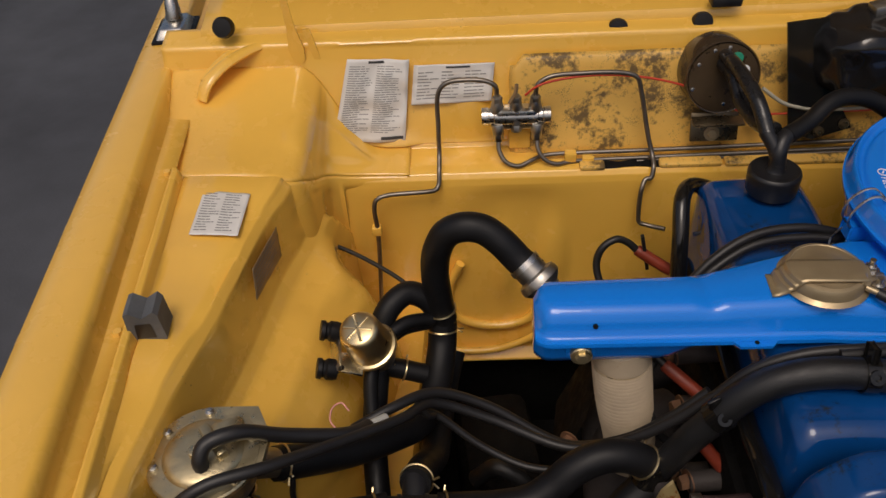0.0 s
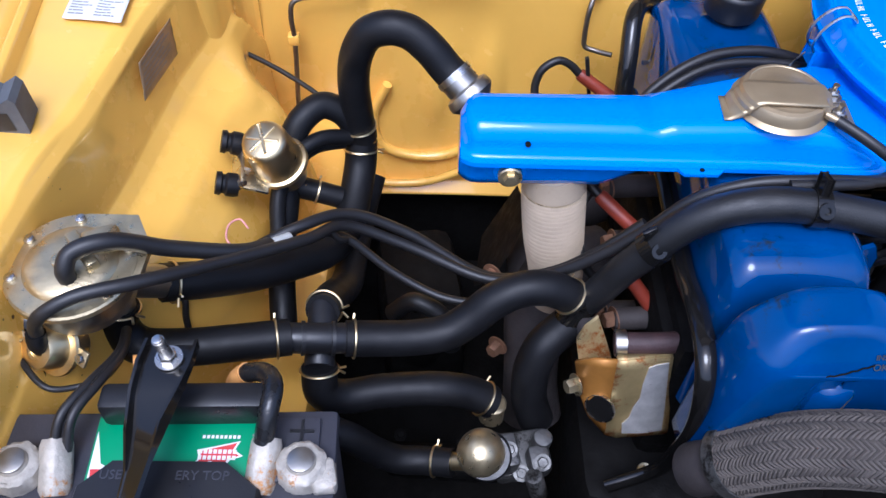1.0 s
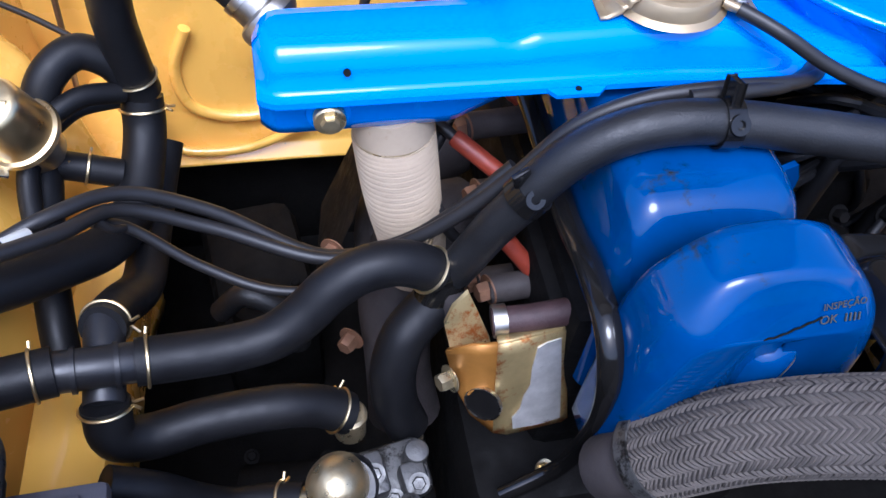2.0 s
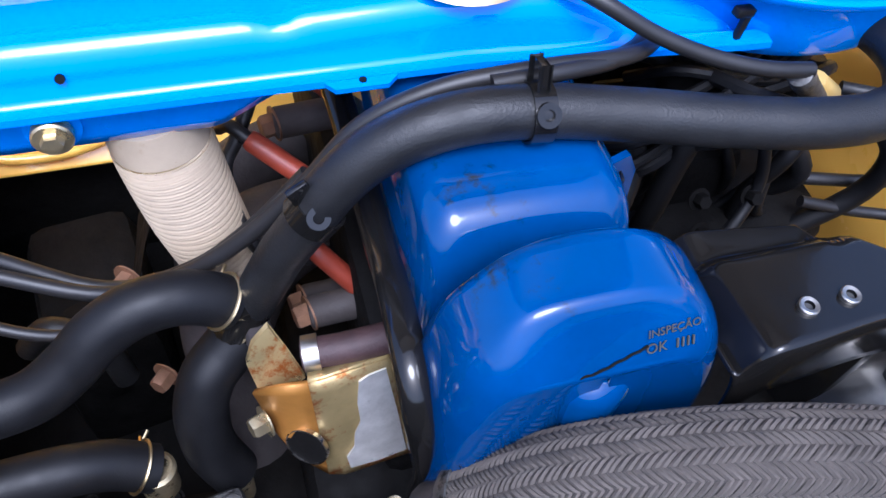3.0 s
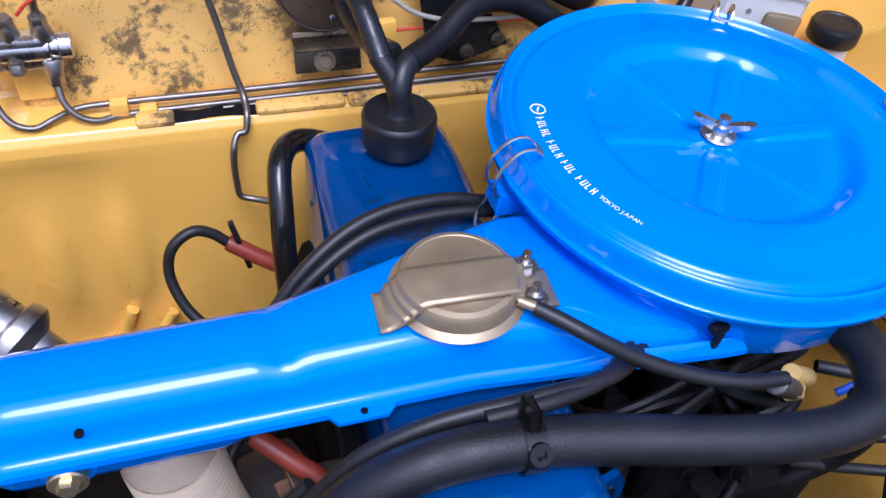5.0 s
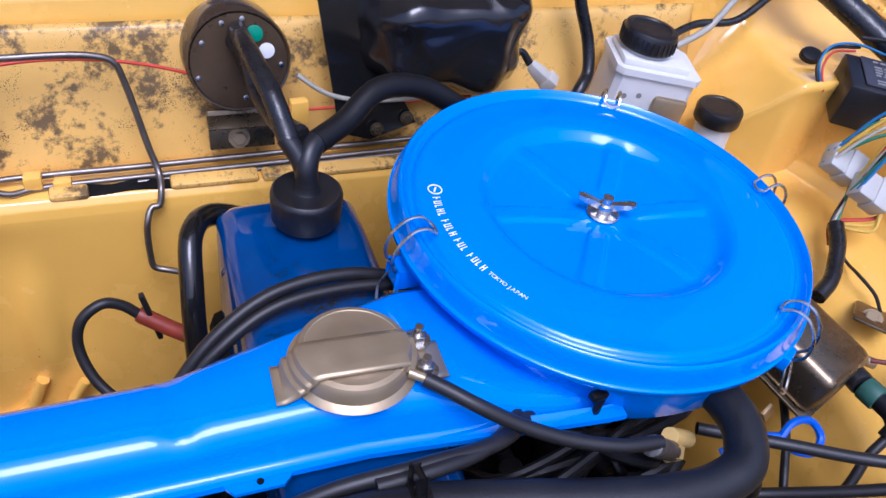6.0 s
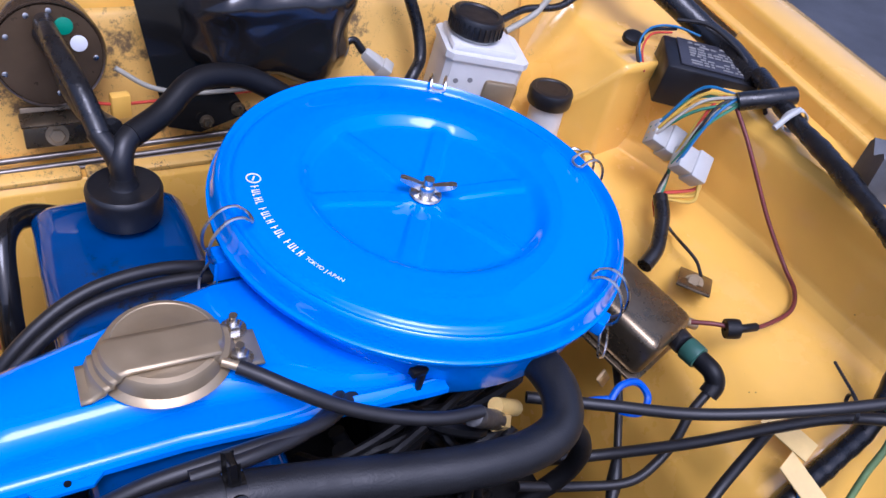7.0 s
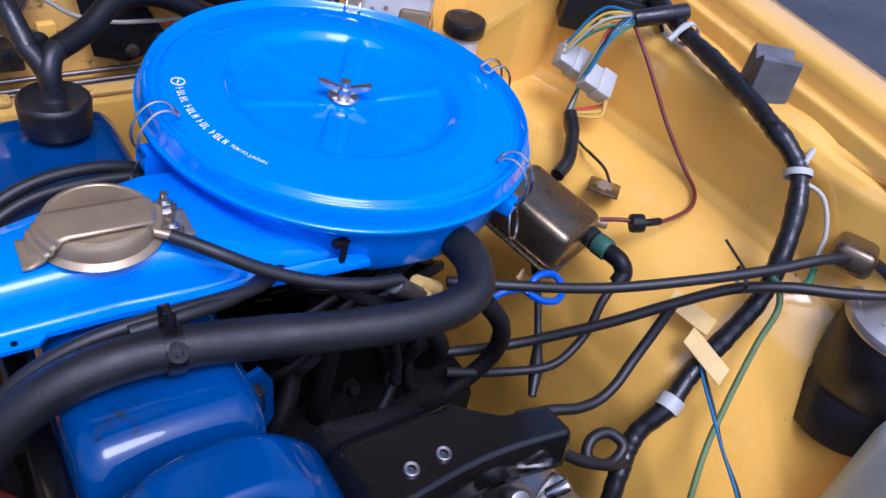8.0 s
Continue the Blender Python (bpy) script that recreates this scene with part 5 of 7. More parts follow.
line_hose("vacuum_hose", [(-0.122, 0.486, 0.822), (-0.118, 0.485, 0.838), (-0.109, 0.485, 0.850), (-0.090, 0.493, 0.857), (-0.053, 0.510, 0.852), (-0.010, 0.554, 0.820), (0.039, 0.605, 0.785), (0.064, 0.640, 0.762), (0.115, 0.645, 0.732), (0.19, 0.625, 0.711), (0.235, 0.616, 0.730), (0.275, 0.610, 0.765), (0.305, 0.608, 0.80), (0.335, 0.608, 0.838), (0.37, 0.607, 0.856), (0.42, 0.606, 0.862), (0.475, 0.615, 0.855), (0.51, 0.64, 0.845)], 0.0048,
          "thin black vacuum hose along the intake hose")
line_hose("vacuum_hose", [(-0.005, 0.60, 0.777), (0.03, 0.618, 0.784), (0.066, 0.648, 0.768), (0.115, 0.655, 0.738), (0.19, 0.635, 0.702), (0.24, 0.625, 0.722), (0.278, 0.622, 0.756), (0.31, 0.625, 0.79)], 0.0048,
          "thin black vacuum hose paired with another")
line_hose("vacuum_hose", [(0.050, 0.632, 0.762), (0.066, 0.640, 0.745), (0.105, 0.63, 0.712), (0.15, 0.615, 0.696), (0.20, 0.605, 0.70)], 0.0038, "thinner black vacuum hose sagging below the pair")
line_hose("vacuum_hose", [(-0.100, 0.511, 0.850), (-0.100, 0.512, 0.860), (-0.096, 0.519, 0.868), (-0.075, 0.530, 0.868), (-0.044, 0.548, 0.840), (-0.001, 0.571, 0.810), (0.012, 0.590, 0.795)], 0.0062, "black vacuum hose from the diaphragm valve cover")
bm = B()
cyl(bm, (0.012, 0.589, 0.7955), (0.026, 0.603, 0.789), 0.0046, 14, 0.001)
single("paint_mark", bm, white_nylon, "white plastic sleeve on the vacuum hose end", "sleeve")
line_hose("vacuum_hose", [tuple(VM @ Vector((0.0335, -0.0265, 0.0078))), (0.445, 0.634, 0.885), (0.458, 0.624, 0.881), (0.485, 0.612, 0.868), (0.515, 0.602, 0.858), (0.545, 0.595, 0.852), (0.572, 0.594, 0.848)], 0.0044, "black vacuum hose from the vacuum motor")
line_hose("vacuum_hose", [(0.395, 0.600, 0.862), (0.43, 0.602, 0.862), (0.465, 0.612, 0.856), (0.49, 0.63, 0.852), (0.50, 0.66, 0.845)], 0.0045, "black vacuum hose rising behind the intake hose")
line_hose("cable_strap", [(0.052, 0.628, 0.772), (0.060, 0.630, 0.756), (0.066, 0.640, 0.745)], 0.003, "black strap round the paired hoses", "cable tie")

# ---- air injection valves on the apron ----
can = thing("vacuum_delay_can", (-0.01, 0.739, 0.74), "gold-plated canister valve on rubber mounts", "valve")
ca = Vector((-0.20, -0.30, 0.93)).normalized()
KM = Matrix.Translation((0.001, 0.713, 0.762)) @ axes_to(ca)
bm = B()
lathe(bm, [(0, -0.004), (0.021, -0.004), (0.0255, -0.002), (0.0265, 0.0), (0.0255, 0.003), (0.0228, 0.004), (0.0222, 0.008), (0.0205, 0.036), (0.0190, 0.0405), (0.0160, 0.0425), (0, 0.043)], KM, 44)
part("canister", bm, gold, can)
for i in range(3):
    bm = B()
    box(bm, KM @ Vector((0, 0, 0.0432)), (0.030, 0.0024, 0.0014), KM.to_3x3().to_4x4() @ pose(0, 0, 0, 0, 0, 60 * i + 20), 0.0005)
    part("rib", bm, gold, can, "pressed star rib")
bm = B()
lathe(bm, [(0, -0.034), (0.012, -0.034), (0.017, -0.026), (0.0185, -0.012), (0.0185, -0.004), (0, -0.004)], KM, 30)
part("lower_body", bm, steel_dull, can, "dull grey lower body")
bm = B()
box(bm, (-0.033, 0.702, 0.768), (0.004, 0.055, 0.018), (0, 35, 8), 0.0015)
box(bm, (-0.020, 0.695, 0.757), (0.026, 0.026, 0.003), (0, 25, 8), 0.001)
part("bracket", bm, steel, can, "zinc mounting bracket")
for y, z in ((0.721, 0.776), (0.681, 0.765)):
    bm = B()
    d = Vector((-0.8, -0.1, 0.25)).normalized()
    p = Vector((-0.034, y, z))
    lathe(bm, [(0, -0.004), (0.0095, -0.004), (0.0105, 0.0), (0.0105, 0.006), (0.0085, 0.008), (0.0085, 0.010), (0.0105, 0.0115), (0.0100, 0.0155), (0, 0.016)], Matrix.Translation(p) @ axes_to(d), 20)
    part("rubber_mount", bm, rubber, can, "black rubber mount")
bm = B()
hexbolt(bm, (-0.031, 0.681, 0.768), (0.8, -0.4, 0.4), 0.0045, 0.006, True, 0.003)
part("mount_bolt", bm, steel, can)
hose("air_hose", [(0.004, 0.735, 0.755), (0.018, 0.752, 0.778), (0.036, 0.766, 0.784), (0.054, 0.768, 0.774), (0.066, 0.767, 0.755)], 0.0125, "short thick black hose arching from the gold canister")
hose("vacuum_hose", [(0.004, 0.650, 0.690), (-0.001, 0.675, 0.715), (0.000, 0.700, 0.740), (0.012, 0.722, 0.758), (0.034, 0.742, 0.764), (0.060, 0.757, 0.754)], 0.0075, "black hose looping round the gold canister")
hose("vacuum_hose", [(0.010, 0.735, 0.742), (0.03, 0.745, 0.752), (0.055, 0.757, 0.748)], 0.0065, "short black hose beside the gold canister")
hose("air_hose", [(0.004, 0.735, 0.735), (0.002, 0.71, 0.715), (-0.001, 0.68, 0.688), (0.001, 0.64, 0.665), (0.006, 0.60, 0.64)], 0.0125, "black hose running down from the gold canister", (0.15,))
hose("air_hose", [(0.012, 0.722, 0.722), (0.030, 0.722, 0.716), (0.052, 0.722, 0.708)], 0.0105, "short black cross hose with spring clamp", (0.5,))

DM = Matrix.Translation((-0.104, 0.527, 0.845)) @ axes_to((0.0, -0.04, 1.0)) @ Matrix.Scale(0.87, 4)
dia = thing("diverter_valve", (-0.116, 0.53, 0.75), "large round zinc-plated diaphragm valve with screwed cover", "valve")
bm = B()
lathe(bm, [(0, 0.010), (0.016, 0.0105), (0.030, 0.009), (0.034, 0.0065), (0.036, 0.0035), (0.049, 0.003), (0.0505, 0.0015), (0.0505, -0.003), (0.049, -0.004), (0.036, -0.006), (0, -0.006)], DM, 56)
tri = [(0.0, 0.05), (0.040, 0.050), (0.056, 0.020), (0.054, -0.010), (0.0, -0.01)]
loft(bm, [[DM @ Vector((x, y, z)) for x, y in tri] for z in (-0.004, 0.0025)])
cover = part("cover", bm, brass_dull, dia, "dulled gold cover")
bm = B()
box(bm, DM @ Vector((0.010, 0.006, 0.012)), (0.010, 0.040, 0.010), DM.to_3x3().to_4x4() @ pose(0, 0, 0, 0, 0, 40), 0.002)
box(bm, DM @ Vector((0.020, 0.018, 0.009)), (0.03, 0.026, 0.010), DM.to_3x3().to_4x4() @ pose(0, 0, 0, 0, 0, 20), 0.005)
cyl(bm, DM @ Vector((-0.002, -0.006, 0.008)), DM @ Vector((-0.002, -0.006, 0.018)), 0.006, 16, 0.001)
part("raised_web", bm, brass_dull, cover, "cast raised web")
for deg in (20, 95, 150, 200, 260, 320):
    bm = B()
    a = radians(deg)
    p = DM @ Vector((0.0435 * math.cos(a), 0.0435 * math.sin(a), 0.003))
    cyl(bm, p, p + DM.to_3x3() @ Vector((0, 0, 0.003)), 0.0038, 12, 0.0008)
    cyl(bm, p + DM.to_3x3() @ Vector((0, 0, 0.0031)), p + DM.to_3x3() @ Vector((0, 0, 0.0042)), 0.0016, 6)
    part("screw", bm, steel, dia)
bm = B()
lathe(bm, [(0, -0.045), (0.030, -0.045), (0.040, -0.036), (0.044, -0.02), (0.046, -0.004), (0, -0.004)], DM, 40)
cyl(bm, (-0.10, 0.546, 0.81), (-0.101, 0.552, 0.764), 0.013, 18)
cyl(bm, (-0.09, 0.55, 0.80), (-0.068, 0.575, 0.766), 0.013, 18)
part("lower_housing", bm, steel_dull, dia, "dull grey cast housing")
act = thing("vacuum_actuator", (-0.13, 0.49, 0.76), "small gold-plated vacuum actuator beside the diaphragm valve", "valve")
aa = Vector((-0.42, -0.62, 0.66)).normalized()
AM = Matrix.Translation((-0.120, 0.495, 0.797)) @ axes_to(aa) @ Matrix.Scale(0.92, 4)
bm = B()
lathe(bm, [(0, -0.018), (0.014, -0.018), (0.0165, -0.014), (0.0175, -0.003), (0.0225, -0.001), (0.0235, 0.001), (0.0225, 0.003), (0.0175, 0.004), (0.016, 0.016), (0.014, 0.019), (0.008, 0.020), (0.0075, 0.0175), (0, 0.0175)], AM, 36)
part("capsule", bm, gold, act)
for s in (-1, 1):
    bm = B()
    box(bm, AM @ Vector((0.024 * s, 0.004 * s, 0)), (0.014, 0.013, 0.003), AM.to_3x3().to_4x4(), 0.001)
    ear_ = part("flange_ear", bm, brass_dull, act, "dull flange ear")
    bm = B()
    hexbolt(bm, AM @ Vector((0.026 * s, 0.004 * s, 0.0015)), aa, 0.0035, 0.003, False)
    part("bolt", bm, steel, ear_)
bm = B()
tube(bm, [AM @ Vector((0, 0, 0.012)), (-0.123, 0.484, 0.818), (-0.122, 0.486, 0.826)], 0.0066, 12)
part("vacuum_line", bm, rubber, act, "short black vacuum line")
bkt = thing("battery_bracket", (-0.165, 0.47, 0.70), "black painted steel bracket bolted to the apron", "bracket")
bm = B()
loft(bm, [[Vector(p) + Vector((0, 0.003, 0.002)) * k for p in ((-0.154, 0.497, 0.806), (-0.150, 0.502, 0.814), (-0.128, 0.500, 0.812), (-0.124, 0.496, 0.806), (-0.137, 0.468, 0.748), (-0.147, 0.468, 0.748))] for k in (0, 1)])
part("plate", bm, black_paint, bkt)
bm = B()
hexbolt(bm, (-0.144, 0.494, 0.806), (0.0, -0.7, 0.6), 0.0055, 0.005)
part("bolt", bm, brass_dull, bkt)
line_hose("ground_wire", [(-0.148, 0.49, 0.8), (-0.118, 0.463, 0.795), (-0.101, 0.467, 0.79), (-0.084, 0.475, 0.79), (-0.077, 0.489, 0.79)], 0.0022, "thin black wire hanging from the bracket", "wire", "")
line_hose("speedometer_cable", [(-0.079, 0.903, 0.745), (-0.045, 0.888, 0.740), (-0.010, 0.868, 0.734), (0.025, 0.842, 0.727), (0.051, 0.810, 0.716), (0.068, 0.78, 0.70), (0.075, 0.76, 0.67)], 0.0026, "thin black cable from the firewall corner", "cable", "")
line_hose("pink_wire", [(-0.008, 0.612, 0.788), (-0.015, 0.618, 0.792), (-0.022, 0.612, 0.793), (-0.023, 0.600, 0.790), (-0.016, 0.592, 0.787)], 0.0009, "thin pink wire loop on the hoses", "wire", "", wire_mat("pink wire", (0.7, 0.3, 0.25)))
line_hose("vacuum_hose", [(-0.071, 0.6, 0.732), (-0.065, 0.585, 0.727), (-0.066, 0.578, 0.711), (-0.065, 0.572, 0.692), (-0.068, 0.57, 0.661)], 0.0028, "thin black hose down the apron")

# ---- battery ----
bat = thing("battery", (-0.03, 0.365, 0.58), "black car battery with a green label and corroded terminals", "battery")
bm = B()
box(bm, (-0.030, 0.362, 0.68), (0.212, 0.178, 0.20), (0, 0, 1.5), 0.006)
box(bm, (-0.030, 0.362, 0.780), (0.216, 0.182, 0.010), (0, 0, 1.5), 0.004)
part("case", bm, battery_case, bat)
bm = B()
box(bm, (-0.022, 0.451, 0.798), (0.11, 0.020, 0.027), (0, 0, 1.5), 0.005)
part("vent_cover", bm, black_plastic, bat, "black vent cap strip")
bm = B()
loft(bm, [[Vector((-0.030 + x * k, y, z)) for x, y in ((-0.054, 0.325), (0.062, 0.325), (0.062, 0.394), (0.040, 0.411), (-0.032, 0.411), (-0.050, 0.394))] for z, k in ((0.784, 1.0), (0.795, 1.0), (0.798, 0.97))])
part("vent_cover", bm, black_plastic, bat, "black trapezoid vent cover")
bm = B()
box(bm, (0.050, 0.425, 0.787), (0.03, 0.045, 0.004), (0, 0, 1.5), 0.0015)
part("terminal_pad", bm, battery_case, bat, "raised pad with a plus sign")
bm = B()
box(bm, (0.053, 0.437, 0.7895), (0.016, 0.002, 0.0015))
box(bm, (0.053, 0.437, 0.7896), (0.002, 0.016, 0.0015))
part("plus_sign", bm, black_plastic, bat)
bm = B()
box(bm, (-0.024, 0.424, 0.7870), (0.112, 0.048, 0.0012), (0, 0, 1.5), 0.0004)
lab = part("label", bm, green_label, bat, "green and white printed label")


def flat_poly(name, pts, z, mat, parent, label):
    bm = B()
    bm.faces.new([bm.verts.new((x, y, z)) for x, y in pts])
    bm.normal_update()
    return part(name, bm, mat, parent, label)


flat_poly("white_panel", [(-0.079, 0.436), (-0.072, 0.4135), (-0.053, 0.4035), (-0.078, 0.4035)], 0.78785, white_ink, lab, "white triangle")
flat_poly("red_number", [(-0.0775, 0.4095), (-0.069, 0.4095), (-0.0735, 0.4040), (-0.0765, 0.4040)], 0.7881, red_ink, lab, "red number shape")
flat_poly("white_burst", [(-0.013, 0.4235), (0.000, 0.4265), (0.014, 0.430), (0.011, 0.4235), (0.017, 0.4195), (0.009, 0.4165), (0.004, 0.410), (-0.003, 0.4150), (-0.016, 0.4120), (-0.011, 0.4175)], 0.7882, white_ink, lab, "white brand shape")
flat_poly("red_burst", [(-0.011, 0.4225), (0.000, 0.4253), (0.012, 0.4285), (0.0095, 0.423), (0.0145, 0.4195), (0.008, 0.4175), (0.0035, 0.4118), (-0.003, 0.4160), (-0.013, 0.4135), (-0.0095, 0.4180)], 0.7884, red_ink, lab, "red brand shape")
bm = B()
for y0, x0 in ((0.4222, -0.0105), (0.4180, -0.0105)):
    for i in range(8):
        box(bm, (x0 + i * 0.0031, y0, 0.7886), (0.0022, 0.0028, 0.0003))
for i in range(9):
    box(bm, (-0.010 + i * 0.0028, 0.4325, 0.7886), (0.0018, 0.0022, 0.0003))
part("lettering", bm, white_ink, lab, "white brand marks")
bm = B()
for i in range(9):
    box(bm, (0.0255, 0.434 - i * 0.0028, 0.7884), (0.009, 0.0014, 0.0003))
part("bar_code", bm, [ink], lab, "grey bar lines")
for word, lx in (("USE", -0.060), ("ERY TOP", -0.004)):
    lettering("moulded_letters", word, 0.0085, Matrix.Translation((lx, 0.4015, 0.7982)), battery_case, bat, "worn moulded letters", 0.0003)
for px, py, sgn in ((-0.121, 0.408, -1), (0.056, 0.411, 1)):
    bm = B()
    lathe(bm, [(0, 0), (0.016, 0), (0.0165, 0.004), (0.0155, 0.012), (0.013, 0.014), (0.0095, 0.0145), (0.009, 0.0165), (0, 0.017)], Matrix.Translation((px, py, 0.785)), 26)
    box(bm, (px + 0.014 * sgn, py - 0.006, 0.791), (0.016, 0.022, 0.011), (0, 0, 12), 0.003)
    bmesh.ops.subdivide_edges(bm, edges=bm.edges, cuts=1, use_grid_fill=True)
    for v in bm.verts:
        if v.co.z < 0.7985:
            v.co += Vector((v.co.x - px, v.co.y - py, 0.004)).normalized() * 0.0016 * noise.noise(v.co * 260)
    cl = part("terminal_clamp", bm, lead, bat, "furred lead terminal clamp")
    bm = B()
    q = (px + (0.023 if sgn < 0 else -0.025), py + 0.002, 0.790)
    lathe(bm, [(0, -0.018), (0.0085, -0.018), (0.0102, -0.014), (0.0102, 0.013), (0.0088, 0.017), (0, 0.017)], Matrix.Translation(q) @ axes_to((0.12 * sgn, 1, 0.45)), 20)
    bmesh.ops.subdivide_edges(bm, edges=bm.edges, cuts=1, use_grid_fill=True)
    for v in bm.verts:
        v.co += Vector((0.3, 0, 1)) * 0.0014 * noise.noise(v.co * 240)
    part("cable_lug", bm, lead, cl, "rust-stained cable lug")
    bm = B()
    cyl(bm, (px, py, 0.800), (px, py, 0.8035), 0.0088, 22, 0.001)
    part("post", bm, steel_dull, cl, "grey lead post")
for k in (0, 0.008):
    bm = B()
    tube(bm, [(-0.100 + k, 0.418, 0.796), (-0.095 + k * 0.9, 0.434, 0.812), (-0.084 + k * 0.7, 0.457, 0.812), (-0.078 + k * 0.4, 0.483, 0.8), (-0.081 + k * 0.2, 0.504, 0.785), (-0.09 + k * 0.1, 0.53, 0.765)], 0.0033, 10)
    tagged(single("battery_cable", bm, wire_black, "black battery cable from the terminal", "cable", "battery cables"))
bm = B()
tube(bm, [(-0.066, 0.483, 0.796), (-0.058, 0.485, 0.794), (-0.048, 0.486, 0.79)], 0.0052, 10)
single("cable_sleeve", bm, wire_mat("orange tape", (0.72, 0.33, 0.08)), "orange tape round the battery cable", "tape")
pc = thing("positive_cable", (0.03, 0.43, 0.79), "thick black positive cable with orange sleeve", "cable")
bm = B()
tube(bm, [(0.031, 0.424, 0.800), (0.035, 0.438, 0.818), (0.036, 0.452, 0.820), (0.028, 0.468, 0.810), (0.014, 0.474, 0.80), (0.004, 0.476, 0.785)], 0.0066, 14)
part("cable", bm, tape_black, pc)
bm = B()
tube(bm, [(0.013, 0.4745, 0.7995), (0.006, 0.476, 0.790), (0.002, 0.478, 0.78)], 0.0072, 14)
part("sleeve", bm, wire_mat("orange sleeve", (0.70, 0.34, 0.10)), pc, "orange sleeve")
hold = thing("battery_clamp", (-0.03, 0.40, 0.80), "glossy black twisted steel hold-down strap with hook bolt", "strap")
bm = B()
secs = []
for k, (p, w, tw) in enumerate((((-0.027, 0.470, 0.838), 0.0165, 0), ((-0.028, 0.452, 0.841), 0.0168, 0), ((-0.030, 0.435, 0.838), 0.0158, 8), ((-0.033, 0.415, 0.829), 0.0135, 25), ((-0.036, 0.395, 0.822), 0.0115, 40), ((-0.039, 0.37, 0.817), 0.0105, 45), ((-0.046, 0.32, 0.810), 0.0105, 45), ((-0.052, 0.27, 0.802), 0.0105, 45))):
    c_, s_ = math.cos(radians(tw)), math.sin(radians(tw))
    P = Vector(p)
    u_, n_ = Vector((c_, 0, s_)), Vector((-s_, 0.3, c_))
    e = n_.normalized() * (0.0065 if k < 4 else 0.002)
    n_ = n_ * 0.001
    secs.append([P - u_ * w - n_, P + u_ * w - n_, P + u_ * w + e, P + u_ * (w - 0.002) + e, P + u_ * (w - 0.003) + n_, P - u_ * (w - 0.003) + n_, P - u_ * (w - 0.002) + e, P - u_ * w + e])
loft(bm, secs)
part("strap", bm, black_paint, hold)
bm = B()
hexbolt(bm, (-0.026, 0.458, 0.8425), (0.0, -0.05, 1), 0.0058, 0.005, True, 0.004)
cyl(bm, (-0.026, 0.458, 0.846), (-0.028, 0.457, 0.866), 0.0034, 14, 0.0006)
for i in range(9):
    ring(bm, (-0.0262 - 0.0002 * i, 0.4579 - 0.0001 * i, 0.8495 + 0.0018 * i), (-0.1, -0.05, 1), 0.0034, 0.0009, 0.0005, 12)
part("hook_bolt", bm, steel, hold, "zinc hook bolt and nut")

# air control valve below the battery edge
acv = thing("air_control_valve", (0.20, 0.49, 0.60), "cast alloy air control valve with a shiny domed cap", "valve")
bm = B()
lathe(bm, [(0, 0.020), (0.009, 0.018), (0.016, 0.012), (0.0195, 0.003), (0.020, -0.004), (0.0205, -0.015), (0, -0.015)], Matrix.Translation((0.181, 0.487, 0.655)) @ axes_to((-0.15, -0.45, 0.85)), 32)
part("dome", bm, brass_dull, acv, "worn gold-grey dome")
bm = B()
box(bm, (0.222, 0.512, 0.598), (0.050, 0.040, 0.030), (10, 0, 10), 0.006)
box(bm, (0.207, 0.502, 0.622), (0.016, 0.030, 0.034), (10, 0, 10), 0.004)
box(bm, (0.234, 0.498, 0.620), (0.018, 0.022, 0.022), (10, 0, 10), 0.004)
cyl(bm, (0.236, 0.515, 0.60), (0.238, 0.512, 0.636), 0.0085, 18, 0.002)
cyl(bm, (0.228, 0.480, 0.628), (0.236, 0.475, 0.60), 0.008, 16, 0.002)
part("casting", bm, cast_alloy, acv, "oily cast alloy body")
for c, d in (((0.196, 0.547, 0.622), (0.0, 0.1, 1)), ((0.239, 0.545, 0.592), (0.0, 0.25, 0.9))):
    bm = B()
    lathe(bm, [(0, -0.014), (0.0115, -0.014), (0.0115, 0.004), (0.0125, 0.005), (0.0125, 0.008), (0.0105, 0.010), (0, 0.010)], Matrix.Translation(c) @ axes_to(d), 22)
    part("hose_stub", bm, brass_dull, acv, "dull plated hose stub")
for c in ((0.207, 0.497, 0.641), (0.236, 0.490, 0.632), (0.220, 0.489, 0.612)):
    bm = B()
    hexbolt(bm, c, (-0.1, -0.4, 0.9), 0.0048, 0.005, True)
    part("casting_screw", bm, cast_alloy, acv, "plated hexagon screw")
bm = B()
cyl(bm, (0.158, 0.496, 0.620), (0.175, 0.492, 0.628), 0.008, 14)
part("spigot", bm, gold, acv)
bm = B()
lathe(bm, [(0, -0.016), (0.021, -0.016), (0.021, -0.003), (0.0195, 0.0), (0, 0.0)], Matrix.Translation((0.187, 0.489, 0.645)) @ axes_to((-0.15, -0.45, 0.85)), 30)
part("collar", bm, black_plastic, acv, "black collar")

